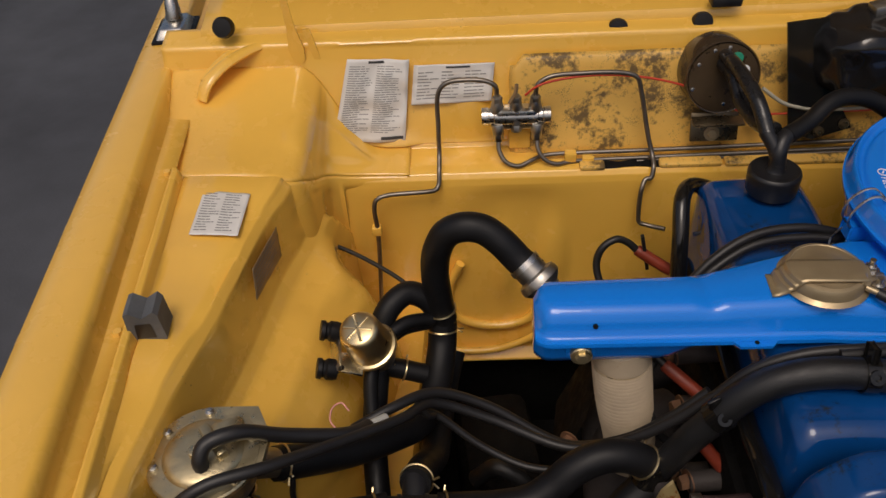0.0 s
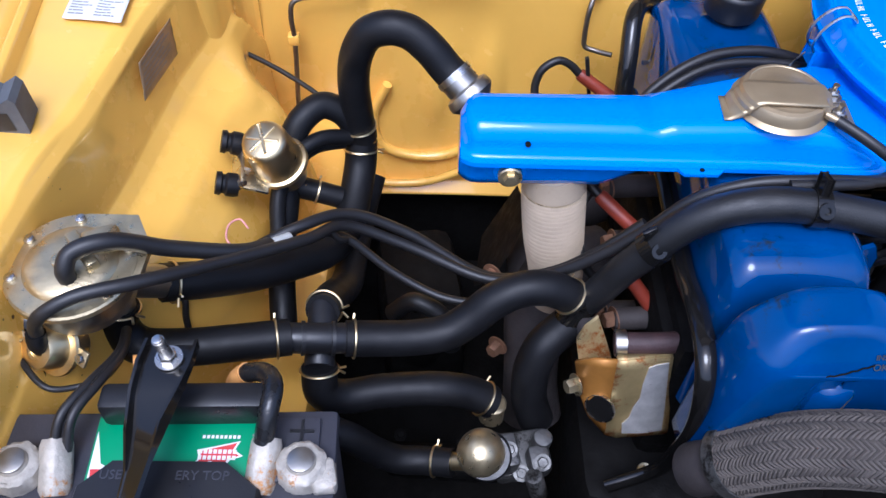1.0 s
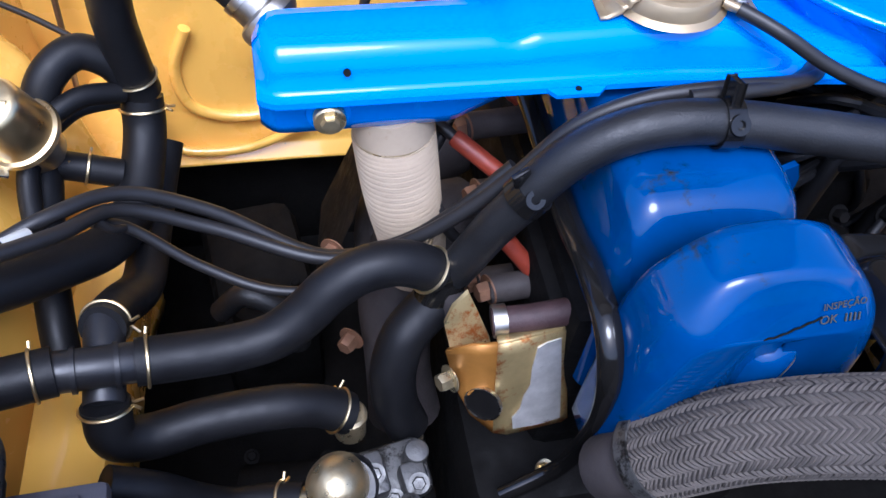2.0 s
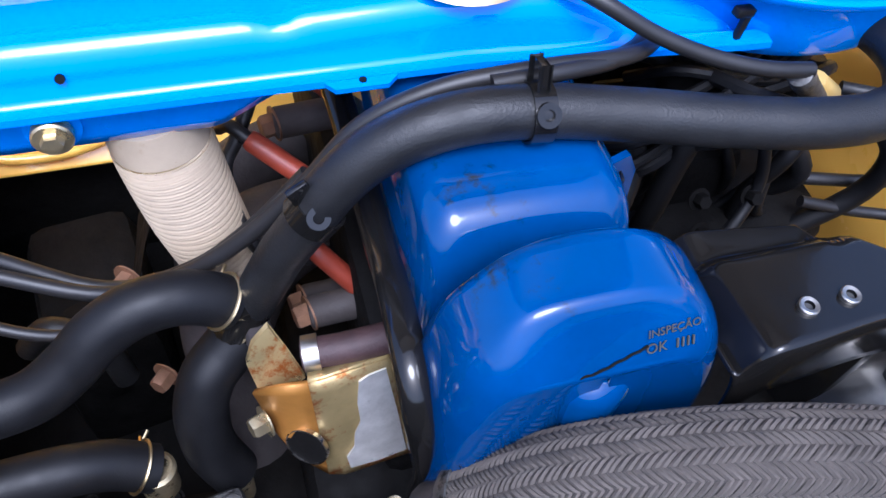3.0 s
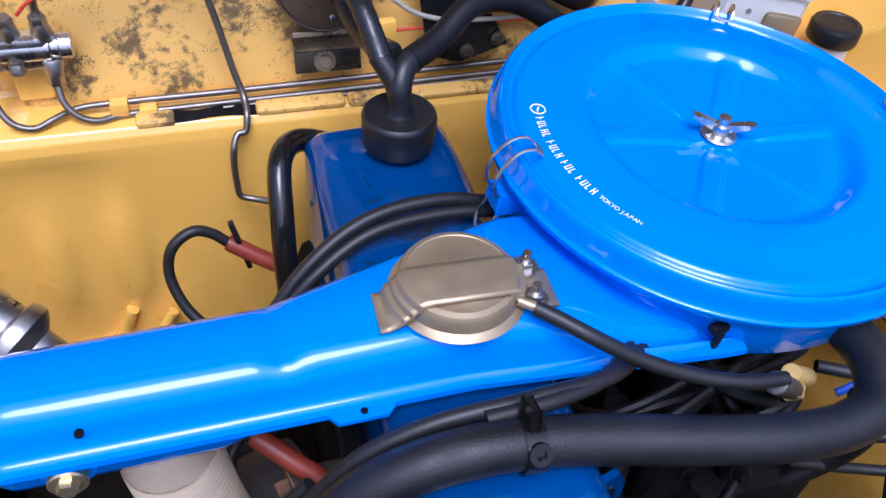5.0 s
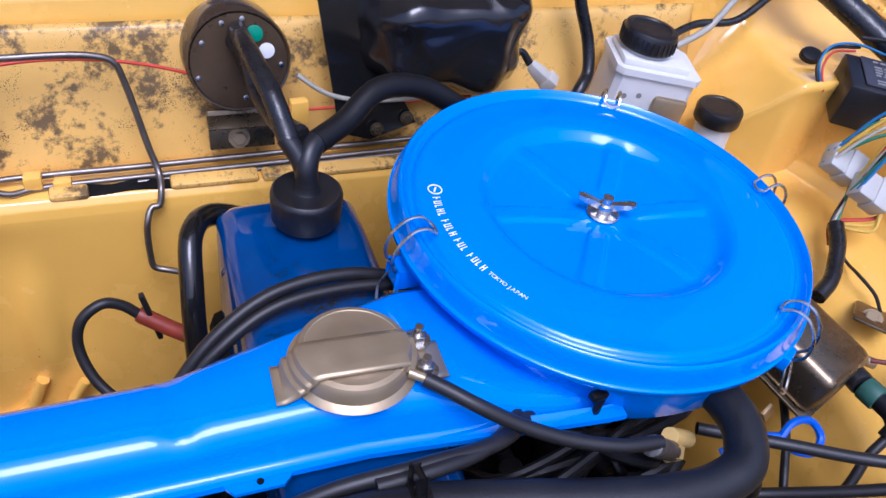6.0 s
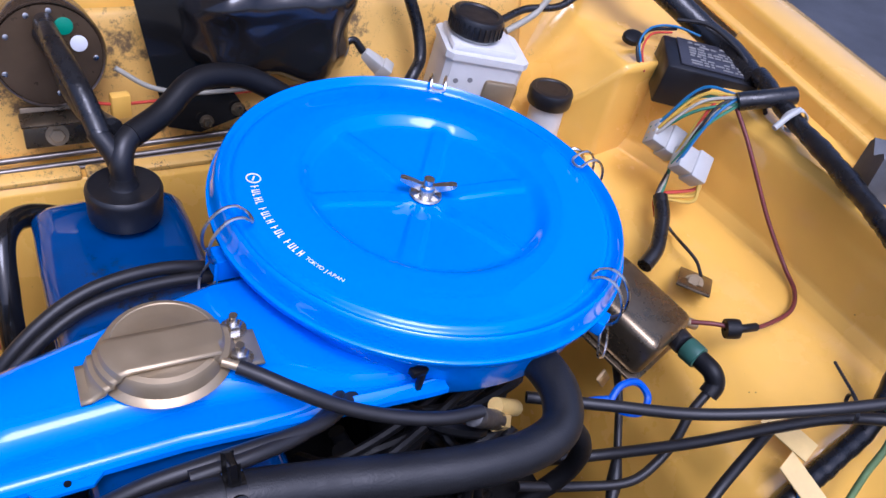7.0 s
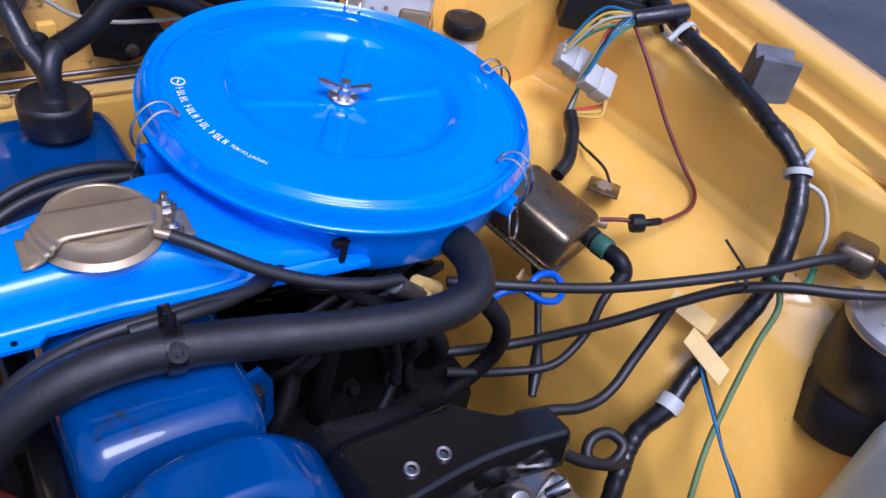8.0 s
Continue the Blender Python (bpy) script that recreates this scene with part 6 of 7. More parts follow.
# dark shapes low in the bay
sb = thing("steering_box", (0.16, 0.75, 0.325), "oily black steering gear and relay rods low in the bay", "steering gear")
bm = B()
box(bm, (0.13, 0.80, 0.40), (0.10, 0.16, 0.18), (0, 0, 8), 0.02)
part("housing", bm, grime, sb)
bm = B()
cyl(bm, (0.13, 0.74, 0.42), (0.13, 0.74, 0.505), 0.028, 20, 0.005)
part("cover", bm, grime, sb, "round oily cover")
bm = B()
cyl(bm, (0.10, 0.60, 0.40), (0.22, 0.58, 0.43), 0.02, 14, 0.003)
part("relay_rod", bm, grime, sb, "oily relay rod")
for c in ((0.125, 0.735, 0.507), (0.165, 0.765, 0.49), (0.11, 0.62, 0.42), (0.18, 0.60, 0.44)):
    bm = B()
    hexbolt(bm, c, (0.1, -0.3, 0.95), 0.0048, 0.005)
    part("bolt", bm, grime, sb)
bm = B()
tube(bm, [(0.10, 0.70, 0.55), (0.125, 0.69, 0.585), (0.155, 0.68, 0.57), (0.165, 0.67, 0.53)], 0.010, 14)
part("hose", bm, rubber_worn, sb, "dusty black hose")

# ---- brake lines and valve on the firewall ----
bv = thing("brake_valve", (0.157, 0.985, 0.84), "silver brake proportioning valve with six pipe fittings", "valve")
bm = B()
lathe(bm, [(0, -0.040), (0.010, -0.040), (0.0105, -0.032), (0.0095, -0.031), (0.0095, -0.026), (0.0115, -0.025), (0.0115, 0.025), (0.0095, 0.026), (0.0095, 0.031), (0.0105, 0.032), (0.010, 0.040), (0, 0.040)], Matrix.Translation((0.158, 0.984, 0.858)) @ axes_to((1, 0, 0)), 24)
box(bm, (0.158, 0.984, 0.857), (0.05, 0.02, 0.026), (0, 0, 0), 0.004)
part("body", bm, steel, bv)
for fx, fz in ((0.136, 1), (0.158, 1), (0.180, 1), (0.137, -1), (0.158, -0.4), (0.182, -1)):
    bm = B()
    cyl(bm, (fx, 0.983 - 0.003 * (fz < 0), 0.858 + 0.008 * fz), (fx, 0.982 - 0.006 * (fz < 0), 0.858 + 0.022 * fz), 0.0085, 18, 0.001, 0.006)
    hexbolt(bm, (fx, 0.982 - 0.006 * (fz < 0), 0.858 + 0.020 * fz), (0, -0.15, fz), 0.0062, 0.008, False)
    part("fitting", bm, steel_dull, bv)
bm = B()
box(bm, (0.163, 0.992, 0.825), (0.026, 0.006, 0.03), (-10, 0, 0), 0.002)
part("bracket", bm, yellow, bv, "yellow bracket")


def pipe(name, pts, r, label, mat=None, group="brake pipes", category="brake pipe", res=6):
    bm = B()
    tube(bm, pts, r, 10, res)
    return single(name, bm, mat or tube_steel, label, category, group)


pipe("brake_pipe", [(0.136, 0.982, 0.886), (0.134, 0.980, 0.900), (0.124, 0.981, 0.906), (0.10, 0.982, 0.908), (0.078, 0.983, 0.904), (0.069, 0.982, 0.893), (0.067, 0.975, 0.85), (0.0665, 0.968, 0.818), (0.066, 0.951, 0.805), (0.065, 0.943, 0.792), (0.061, 0.938, 0.788), (0.052, 0.935, 0.788), (0.0, 0.930, 0.787), (-0.010, 0.928, 0.782), (-0.013, 0.927, 0.768), (-0.012, 0.927, 0.737), (-0.016, 0.925, 0.66), (-0.020, 0.922, 0.60)], 0.0028, "bare steel brake pipe looping down the firewall")
pipe("brake_pipe", [(0.180, 0.982, 0.886), (0.182, 0.980, 0.900), (0.195, 0.982, 0.908), (0.23, 0.984, 0.910), (0.28, 0.985, 0.908), (0.294, 0.985, 0.902), (0.300, 0.983, 0.885), (0.312, 0.970, 0.83), (0.317, 0.962, 0.812), (0.317, 0.948, 0.804), (0.314, 0.942, 0.793), (0.308, 0.941, 0.792), (0.303, 0.934, 0.782), (0.302, 0.930, 0.75), (0.304, 0.928, 0.738), (0.315, 0.925, 0.735), (0.332, 0.915, 0.737)], 0.0028, "bare steel brake pipe over the grimy panel")
pipe("brake_pipe", [(0.137, 0.975, 0.835), (0.138, 0.967, 0.820), (0.146, 0.960, 0.809), (0.160, 0.958, 0.8045), (0.174, 0.964, 0.807), (0.19, 0.972, 0.809), (0.23, 0.974, 0.810), (0.30, 0.974, 0.8105), (0.42, 0.976, 0.811), (0.55, 0.978, 0.812), (0.70, 0.978, 0.812)], 0.0027, "bare steel brake pipe running along the seam")
pipe("brake_pipe", [(0.182, 0.975, 0.835), (0.184, 0.966, 0.820), (0.192, 0.961, 0.810), (0.205, 0.960, 0.8045), (0.222, 0.965, 0.804), (0.30, 0.969, 0.8035), (0.42, 0.971, 0.804), (0.55, 0.974, 0.804), (0.70, 0.975, 0.804)], 0.0027, "bare steel brake pipe below its twin")
# no real pipe: a thin rod drawn for the line of debris and shadow
pipe("brake_pipe", [(0.30, 0.964, 0.8022), (0.42, 0.966, 0.8025), (0.55, 0.968, 0.803), (0.70, 0.968, 0.803)], 0.0020, "thin rod standing for the debris and shadow line under the brake pipes")
for x, z in ((0.222, 0.810), (0.243, 0.803), (-0.013, 0.737)):
    bm = B()
    box(bm, (x, 0.968 if x > 0 else 0.929, z), (0.014 if x > 0 else 0.012, 0.012, 0.012), (0, 0, 0), 0.002)
    tagged(single("pipe_clip", bm, yellow, "small yellow-painted pipe clip", "clip", "pipe clips"))
pipe("red_wire", [(0.168, 0.978, 0.888), (0.18, 0.975, 0.90), (0.20, 0.980, 0.904), (0.25, 0.984, 0.907), (0.31, 0.985, 0.900), (0.36, 0.983, 0.885), (0.40, 0.975, 0.865), (0.425, 0.974, 0.856), (0.47, 0.978, 0.852), (0.52, 0.982, 0.850), (0.60, 0.984, 0.85)], 0.0014, "thin red wire strung across the firewall", wire_red, "", "wire")
bm = B()
tube(bm, [(0.150, 0.975, 0.88), (0.157, 0.975, 0.894), (0.158, 0.975, 0.904)], 0.0022, 8)
single("bleed_pipe", bm, plate_metal, "short copper stub on the brake valve", "pipe")
bm = B()
box(bm, (0.436, 0.975, 0.853), (0.016, 0.010, 0.022), (0, 0, 5), 0.002)
single("wire_clip", bm, yellow, "yellow-painted clip round the red wire", "clip")

# round motor with two paint dots
mot = thing("washer_motor", (0.395, 0.985, 0.84), "round dark brown motor with a metal face and two paint dots", "motor")
ma = Vector((0.02, -0.97, 0.22)).normalized()
MM = Matrix.Translation((0.388, 0.990, 0.898)) @ axes_to(ma)
bm = B()
lathe(bm, [(0, -0.035), (0.040, -0.035), (0.042, -0.033), (0.042, 0.010), (0.0405, 0.0125), (0.039, 0.0115), (0.0385, 0.010), (0, 0.010)], MM, 48)
part("drum", bm, dark_brown, mot, "dark brown drum")
bm = B()
lathe(bm, [(0.0, 0.0105), (0.0385, 0.0105), (0.0385, 0.0118), (0, 0.0118)], MM, 40)
part("face", bm, material("brown metal face", (0.13, 0.085, 0.045), 0.32, metal=0.7, var=0.25, scale=25, rough_var=0.1), mot, "dull metal face plate")
upv = (Vector((0, 0, 1)) - ma * ma.z).normalized()
rtv = Vector((1, 0, 0))
face_c = Vector((0.388, 0.990, 0.898)) + ma * 0.0118


def dot_on_face(name, dx, dz, r, mat, label):
    bm = B()
    p = face_c + rtv * dx + upv * dz
    cyl(bm, p, p + ma * 0.001, r, 20, 0.0003)
    part(name, bm, mat, mot, label)


dot_on_face("green_dot", 0.013, 0.022, 0.0068, wire_mat("green paint", (0.01, 0.28, 0.16)), "green paint dot")
dot_on_face("white_dot", 0.022, 0.008, 0.0064, white_ink, "white paint dot")
for dx, dz in ((-0.028, 0.016), (-0.033, -0.012), (0.033, -0.004), (0.004, 0.034), (0.003, -0.030), (-0.012, 0.031)):
    dot_on_face("face_screw", dx, dz, 0.0022, steel, "")
bm = B()
box(bm, (0.388, 0.978, 0.838), (0.055, 0.004, 0.034), (-20, 0, 0), 0.0015)
box(bm, (0.388, 0.968, 0.851), (0.058, 0.018, 0.0025), (5, 0, 0), 0.001)
brk2 = part("bracket", bm, olive_box, mot, "bent metal bracket")
bm = B()
hexbolt(bm, (0.385, 0.973, 0.832), (0, -0.9, 0.3), 0.006, 0.004)
part("bracket_bolt", bm, tan_steel, brk2)
bm = B()
tube(bm, [face_c + rtv * -0.002 + upv * 0.018 + ma * 0.002, (0.392, 0.955, 0.915), (0.396, 0.930, 0.90), (0.404, 0.895, 0.895), (0.412, 0.866, 0.902)], 0.0085, 14)
part("outlet_hose", bm, tape_black, mot, "ribbed black hose")
pipe("grey_tube", [(0.435, 0.98, 0.885), (0.46, 0.975, 0.868), (0.49, 0.977, 0.858), (0.53, 0.982, 0.853), (0.57, 0.985, 0.852)], 0.0022, "thin clear washer tube", wire_clear, "", "tube")

# wiper motor wrapped in black vinyl, on its black foot plate
wm = thing("wiper_motor_cover", (0.55, 1.0, 0.82), "black vinyl sheet wrapped round the wiper motor", "cover")
bm = B()


def vinyl_point(u, v):
    a, b = u * 2 * math.pi, (v - 0.5) * math.pi
    f = lambda c, e: math.copysign(abs(c) ** e, c)
    x, y, z = f(math.cos(b), 0.5) * f(math.cos(a), 0.55), f(math.cos(b), 0.5) * f(math.sin(a), 0.8), f(math.sin(b), 0.5)
    p = Vector((0.568 + 0.075 * x, 1.0 + 0.045 * y, 0.913 + 0.045 * z + 0.010 * x * z))
    n = noise.noise(Vector((p.x * 22, p.y * 20, p.z * 26))) + 0.5 * noise.noise(Vector((p.x * 60 + p.z * 30, p.y * 40, p.z * 50)))
    return p + Vector((x, y, z)) * 0.008 * n


grid(bm, 80, 48, vinyl_point)
part("vinyl", bm, sheet_black, wm, angle=50)
bm = B()
loft(bm, [[Vector((x, y + dy, z)) for x, y, z in ((0.452, 0.995, 0.955), (0.500, 1.005, 0.955), (0.525, 0.985, 0.865), (0.545, 0.975, 0.832), (0.50, 0.968, 0.822), (0.472, 0.970, 0.83))] for dy in (0, 0.003)])
plate_ = part("foot_plate", bm, black_paint, wm, "black foot plate")
for c in ((0.505, 0.967, 0.833), (0.535, 0.974, 0.838)):
    bm = B()
    hexbolt(bm, c, (0, -0.95, 0.3), 0.0042, 0.004)
    part("foot_bolt", bm, olive_box, plate_)
bm = B()
box(bm, (0.60, 1.02, 0.968), (0.11, 0.02, 0.012), (0, -10, 8), 0.003)
part("arm", bm, steel_dull, wm, "grey linkage arm")
wc = thing("wire_connector", (0.685, 1.005, 0.85), "white nylon wire connector on a black lead", "connector")
bm = B()
box(bm, (0.678, 1.005, 0.858), (0.026, 0.013, 0.014), (15, 35, -25), 0.002)
box(bm, (0.690, 1.0, 0.850), (0.012, 0.016, 0.016), (15, 35, -25), 0.002)
part("shell", bm, white_nylon, wc)
bm = B()
tube(bm, [(0.668, 1.008, 0.867), (0.658, 1.012, 0.878), (0.646, 1.01, 0.872), (0.636, 1.005, 0.862), (0.62, 1.0, 0.86)], 0.0045, 10)
part("lead", bm, tape_black, wc, "taped black lead")

# ---- brake and clutch fluid reservoirs ----
res = thing("brake_reservoir", (0.768, 0.955, 0.80), "milky white brake fluid reservoir with black screw cap", "reservoir")
rm = pose(0.768, 0.958, 0.875, 0, 6, -16)
bm = B()


def tank(z0, z1, kx, ky, bev):
    loft_in = [[rm @ Vector((x * kx, y * ky, z)) for x, y in ((-0.042, -0.026), (-0.036, -0.032), (0.036, -0.032), (0.042, -0.026), (0.042, 0.026), (0.036, 0.032), (-0.036, 0.032), (-0.042, 0.026))] for z in (z0, z1)]
    loft(bm, loft_in)


tank(-0.045, 0.012, 0.94, 0.92, 0)
tank(0.0125, 0.019, 1.0, 1.0, 0)
box(bm, rm @ Vector((-0.004, 0, 0.022)), (0.066, 0.05, 0.008), rm.to_3x3().to_4x4(), 0.003)
cyl(bm, rm @ Vector((-0.012, 0.002, 0.02)), rm @ Vector((-0.012, 0.002, 0.034)), 0.021, 28)
part("tank", bm, tank_plastic, res, "milky plastic tank")
bm = B()
m = rm @ Matrix.Translation((-0.012, 0.002, 0.030))
lathe(bm, [(0, 0), (0.0255, 0), (0.0262, 0.002), (0.0262, 0.015), (0.0245, 0.018), (0.020, 0.0185), (0.019, 0.017), (0, 0.017)], m, 40)
capr = part("screw_cap", bm, black_plastic, res, "ribbed black screw cap")
bm = B()
for i in range(30):
    a = 2 * math.pi * i / 30
    box(bm, m @ Vector((0.0264 * math.cos(a), 0.0264 * math.sin(a), 0.008)), (0.0014, 0.0016, 0.012), (0, 0, math.degrees(a)))
part("grip_ribs", bm, black_plastic, capr)
bm = B()
box(bm, rm @ Vector((0.02, -0.031, -0.02)), (0.034, 0.006, 0.034), rm.to_3x3().to_4x4(), 0.004)
part("window", bm, tan_steel, res, "stained metal cut-out")
for dx in (-0.026, -0.012):
    bm = B()
    p = rm @ Vector((dx, -0.0292, -0.004 + dx * 0.2))
    cyl(bm, p, p + rm.to_3x3() @ Vector((0, -0.001, 0)), 0.0026, 12)
    part("mark", bm, [ink], res, "grey moulded dot")
bm = B()
cyl(bm, (0.770, 0.945, 0.83), (0.772, 0.975, 0.80), 0.022, 20, 0.004)
part("master_cylinder", bm, manifold_grey, res, "grey master cylinder")
res2 = thing("clutch_reservoir", (0.855, 0.938, 0.79), "small round clutch reservoir with black cap", "reservoir")
bm = B()
cyl(bm, (0.857, 0.938, 0.785), (0.856, 0.938, 0.838), 0.0185, 28, 0.002)
part("cup", bm, tank_plastic, res2, "milky plastic cup")
bm = B()
m2 = Matrix.Translation((0.856, 0.938, 0.830))
lathe(bm, [(0, 0), (0.0225, 0), (0.0235, 0.002), (0.0235, 0.014), (0.022, 0.017), (0.0175, 0.0175), (0.0165, 0.0165), (0, 0.0165)], m2, 36)
part("screw_cap", bm, black_plastic, res2, "black screw cap")
bm = B()
cyl(bm, (0.858, 0.945, 0.75), (0.857, 0.94, 0.785), 0.012, 16, 0.002)
part("clutch_cylinder", bm, manifold_grey, res2)
pipe("taped_loom", [(0.69, 1.0, 0.985), (0.698, 0.995, 0.94), (0.712, 0.985, 0.90), (0.712, 0.972, 0.875), (0.70, 0.96, 0.865), (0.69, 0.955, 0.85)], 0.006, "black taped loom beside the brake reservoir", tape_black, "", "wiring loom")
pipe("taped_loom", [(0.80, 0.985, 0.90), (0.84, 0.995, 0.908), (0.88, 0.99, 0.912), (0.92, 1.0, 0.93), (0.95, 1.01, 0.945)], 0.004, "black taped loom behind the reservoir", tape_black, "", "wiring loom")
pipe("clear_tube", [(0.815, 0.985, 0.89), (0.85, 0.99, 0.905), (0.88, 1.0, 0.93), (0.91, 1.01, 0.945), (0.95, 1.01, 0.95)], 0.0035, "clear plastic washer tube", wire_clear, "", "tube")
pipe("hydraulic_pipe", [(0.855, 0.905, 0.775), (0.872, 0.898, 0.795), (0.882, 0.893, 0.792), (0.887, 0.89, 0.775), (0.885, 0.885, 0.75)], 0.0024, "bent bright hydraulic pipe", steel, "")
bm = B()
tube(bm, [(0.90, 1.03, 0.972), (0.96, 1.0, 0.955), (1.0, 0.955, 0.93), (1.022, 0.915, 0.912), (1.03, 0.88, 0.905), (1.02, 0.83, 0.898)], 0.0135, 14)
single("taped_loom", bm, tape_black, "thick black taped wiring trunk along the fender", "wiring loom")
bm = B()
ring(bm, Vector((0.968, 0.994, 0.951)), (0.7, -0.6, -0.3), 0.0142, 0.018, 0.002)
single("loom_band", bm, yellow, "yellow-painted band round the wiring trunk", "clip")
bm = B()
lathe(bm, [(0, 0.0030), (0.010, 0.0030), (0.0125, 0.002), (0.0135, 0.0), (0.0125, -0.004), (0, -0.004)], Matrix.Translation((0.953, 0.946, 0.8945)) @ axes_to((0, -0.35, 0.93)) @ Matrix.Diagonal((1.0, 0.75, 1.0, 1.0)), 24)
single("panel_hole_plug", bm, rubber, "dark rubber plug in the yellow panel", "plug")

# ---- relay box and harness on the right apron ----
rel = thing("relay_box", (0.985, 0.875, 0.858), "black relay box with a printed label on the apron ledge", "relay box")
lm = pose(0.996, 0.872, 0.883, 6, 3, -32)
bm = B()
box(bm, lm @ Vector((0, 0, -0.002)), (0.104, 0.060, 0.046), lm.to_3x3().to_4x4(), 0.003)
part("case", bm, black_plastic, rel)
bm = B()
box(bm, lm @ Vector((0.004, 0.002, 0.0222)), (0.084, 0.050, 0.002), lm.to_3x3().to_4x4(), 0.0008)
lb = part("label_plate", bm, battery_case, rel, "raised dark label plate")
bm = B()
rnd = random.Random(4)
for i in range(9):
    x = -0.030
    while x < 0.036:
        w = rnd.uniform(0.003, 0.012)
        if rnd.random() < 0.75:
            box(bm, lm @ Vector((x + w / 2 + 0.003, 0.020 - i * 0.0048, 0.0236)), (w, 0.0022, 0.0006), lm.to_3x3().to_4x4())
        x += w + 0.002
part("print", bm, [ink], lb, "faded grey printing")
pipe("relay_wire", [(0.935, 0.905, 0.885), (0.932, 0.915, 0.905), (0.95, 0.925, 0.915), (0.985, 0.925, 0.915), (1.01, 0.91, 0.91)], 0.0013, "bundled coloured relay wires", wire_blue, "", "wire")
pipe("relay_wire", [(0.932, 0.902, 0.882), (0.930, 0.914, 0.901), (0.95, 0.927, 0.911), (0.99, 0.927, 0.911)], 0.0018, "thin black relay wire beside the box", wire_black, "", "wire")
pipe("relay_wire", [(0.937, 0.90, 0.88), (0.936, 0.912, 0.90), (0.952, 0.922, 0.91), (0.98, 0.922, 0.91)], 0.0012, "thin red relay wire beside the box", wire_red, "", "wire")
pipe("bonnet_cable", [(0.99, 0.93, 0.92), (1.01, 0.905, 0.925), (1.02, 0.86, 0.915), (1.012, 0.81, 0.895), (1.0, 0.79, 0.89)], 0.0022, "black cable arched over the relay box", wire_black, "", "cable")

har = thing("wiring_harness", (0.97, 0.60, 0.80), "thick black taped wiring harness along the apron", "wiring loom")
hpts = [(1.020, 0.83, 0.908), (1.003, 0.785, 0.906), (0.992, 0.748, 0.904), (0.985, 0.705, 0.901), (0.977, 0.670, 0.898), (0.967, 0.635, 0.896), (0.961, 0.610, 0.892), (0.961, 0.585, 0.884), (0.962, 0.566, 0.870), (0.950, 0.546, 0.846), (0.930, 0.528, 0.815), (0.907, 0.515, 0.783), (0.884, 0.512, 0.753), (0.864, 0.511, 0.731), (0.840, 0.507, 0.714), (0.816, 0.499, 0.697), (0.789, 0.500, 0.670), (0.775, 0.492, 0.655), (0.762, 0.483, 0.642), (0.745, 0.465, 0.61)]
bm = B()
sweep(bm, spline(hpts, 10), lambda t: 0.0088 + 0.0003 * math.sin(t * 310) + 0.0004 * math.sin(t * 97) + 0.0004 * math.sin(t * 41), 14)
part("loom", bm, tape_black, har, angle=60)
bm = B()
ring(bm, Vector((0.817, 0.4995, 0.698)), (0.8, 0.25, 0.6), 0.0102, 0.013, 0.0012)
part("white_tape", bm, white_nylon, har, "white tape band")
bm = B()
tube(bm, [(0.957, 0.795, 0.905), (0.980, 0.784, 0.912), (1.008, 0.776, 0.917)], 0.009, 12)
part("branch", bm, tape_black, har, "taped branch")
for c, d, e in (((0.994, 0.755, 0.9045), (-0.3, -0.9, -0.1), (-0.030, -0.004, -0.006)), ((0.961, 0.565, 0.868), (-0.4, -0.6, -0.6), (0.045, 0.018, 0.006))):
    bm = B()
    ring(bm, Vector(c), d, 0.0112, 0.006, 0.0012)
    tube(bm, [Vector(c) + Vector((0, 0, 0.0115)), Vector(c) + Vector(e) * 0.5 + Vector((0, 0, 0.010)), Vector(c) + Vector(e) + Vector((0, 0, 0.004))], 0.003, 8)
    tagged(single("strap_tie", bm, white_nylon, "white nylon strap tie round the harness", "cable tie", "strap ties"))
mats_w = [wire_green, wire_yellow, wire_green, wire_white, wire_yellow, wire_blue, wire_black, wire_red]
for j, (cx, cy, cz, rz) in enumerate(((0.925, 0.833, 0.843, 40), (0.932, 0.797, 0.836, 40))):
    cn = thing("block_connector", (cx, cy, cz), "white nylon block connector full of coloured wires", "connector", "block connectors")
    mm_ = pose(cx, cy, cz, 30, -35, rz)
    bm = B()
    box(bm, mm_ @ Vector((0, -0.009, 0)), (0.030, 0.018, 0.022), mm_.to_3x3().to_4x4(), 0.002)
    box(bm, mm_ @ Vector((0, 0.008, 0)), (0.026, 0.018, 0.019), mm_.to_3x3().to_4x4(), 0.002)
    part("shell", bm, white_nylon, cn)
    for i in range(6):
        bm = B()
        dx, dz = -0.009 + 0.0065 * (i % 3), -0.004 + 0.008 * (i // 3)
        a = mm_ @ Vector((dx, 0.016, dz))
        b = Vector((0.960, 0.796, 0.905)) + Vector((0.001 * (i % 3), 0.002 * i - 0.005, 0.003 * (i // 3)))
        mid = a.lerp(b, 0.5) + Vector((0.002 * (i - 2), 0.003 * (i % 3), 0.012 + 0.002 * i))
        tube(bm, [a, mid, b], 0.0016, 6, 6)
        part("wire", bm, mats_w[(i + 2 * j) % 8], cn)
    for i in range(3):
        bm = B()
        a = mm_ @ Vector((-0.008 + 0.008 * i, -0.017, 0))
        tube(bm, [a, a + Vector((-0.008, -0.010, -0.018)), (0.905, 0.792 + 0.003 * i, 0.80), (0.900, 0.785, 0.785)], 0.0018, 6, 6)
        part("wire", bm, mats_w[(i * 3 + j) % 8], cn)
pipe("lower_loom", [(0.906, 0.794, 0.803), (0.897, 0.775, 0.795), (0.885, 0.760, 0.788), (0.870, 0.745, 0.782), (0.850, 0.735, 0.775)], 0.0075, "black taped lower loom", tape_black, "", "wiring loom")
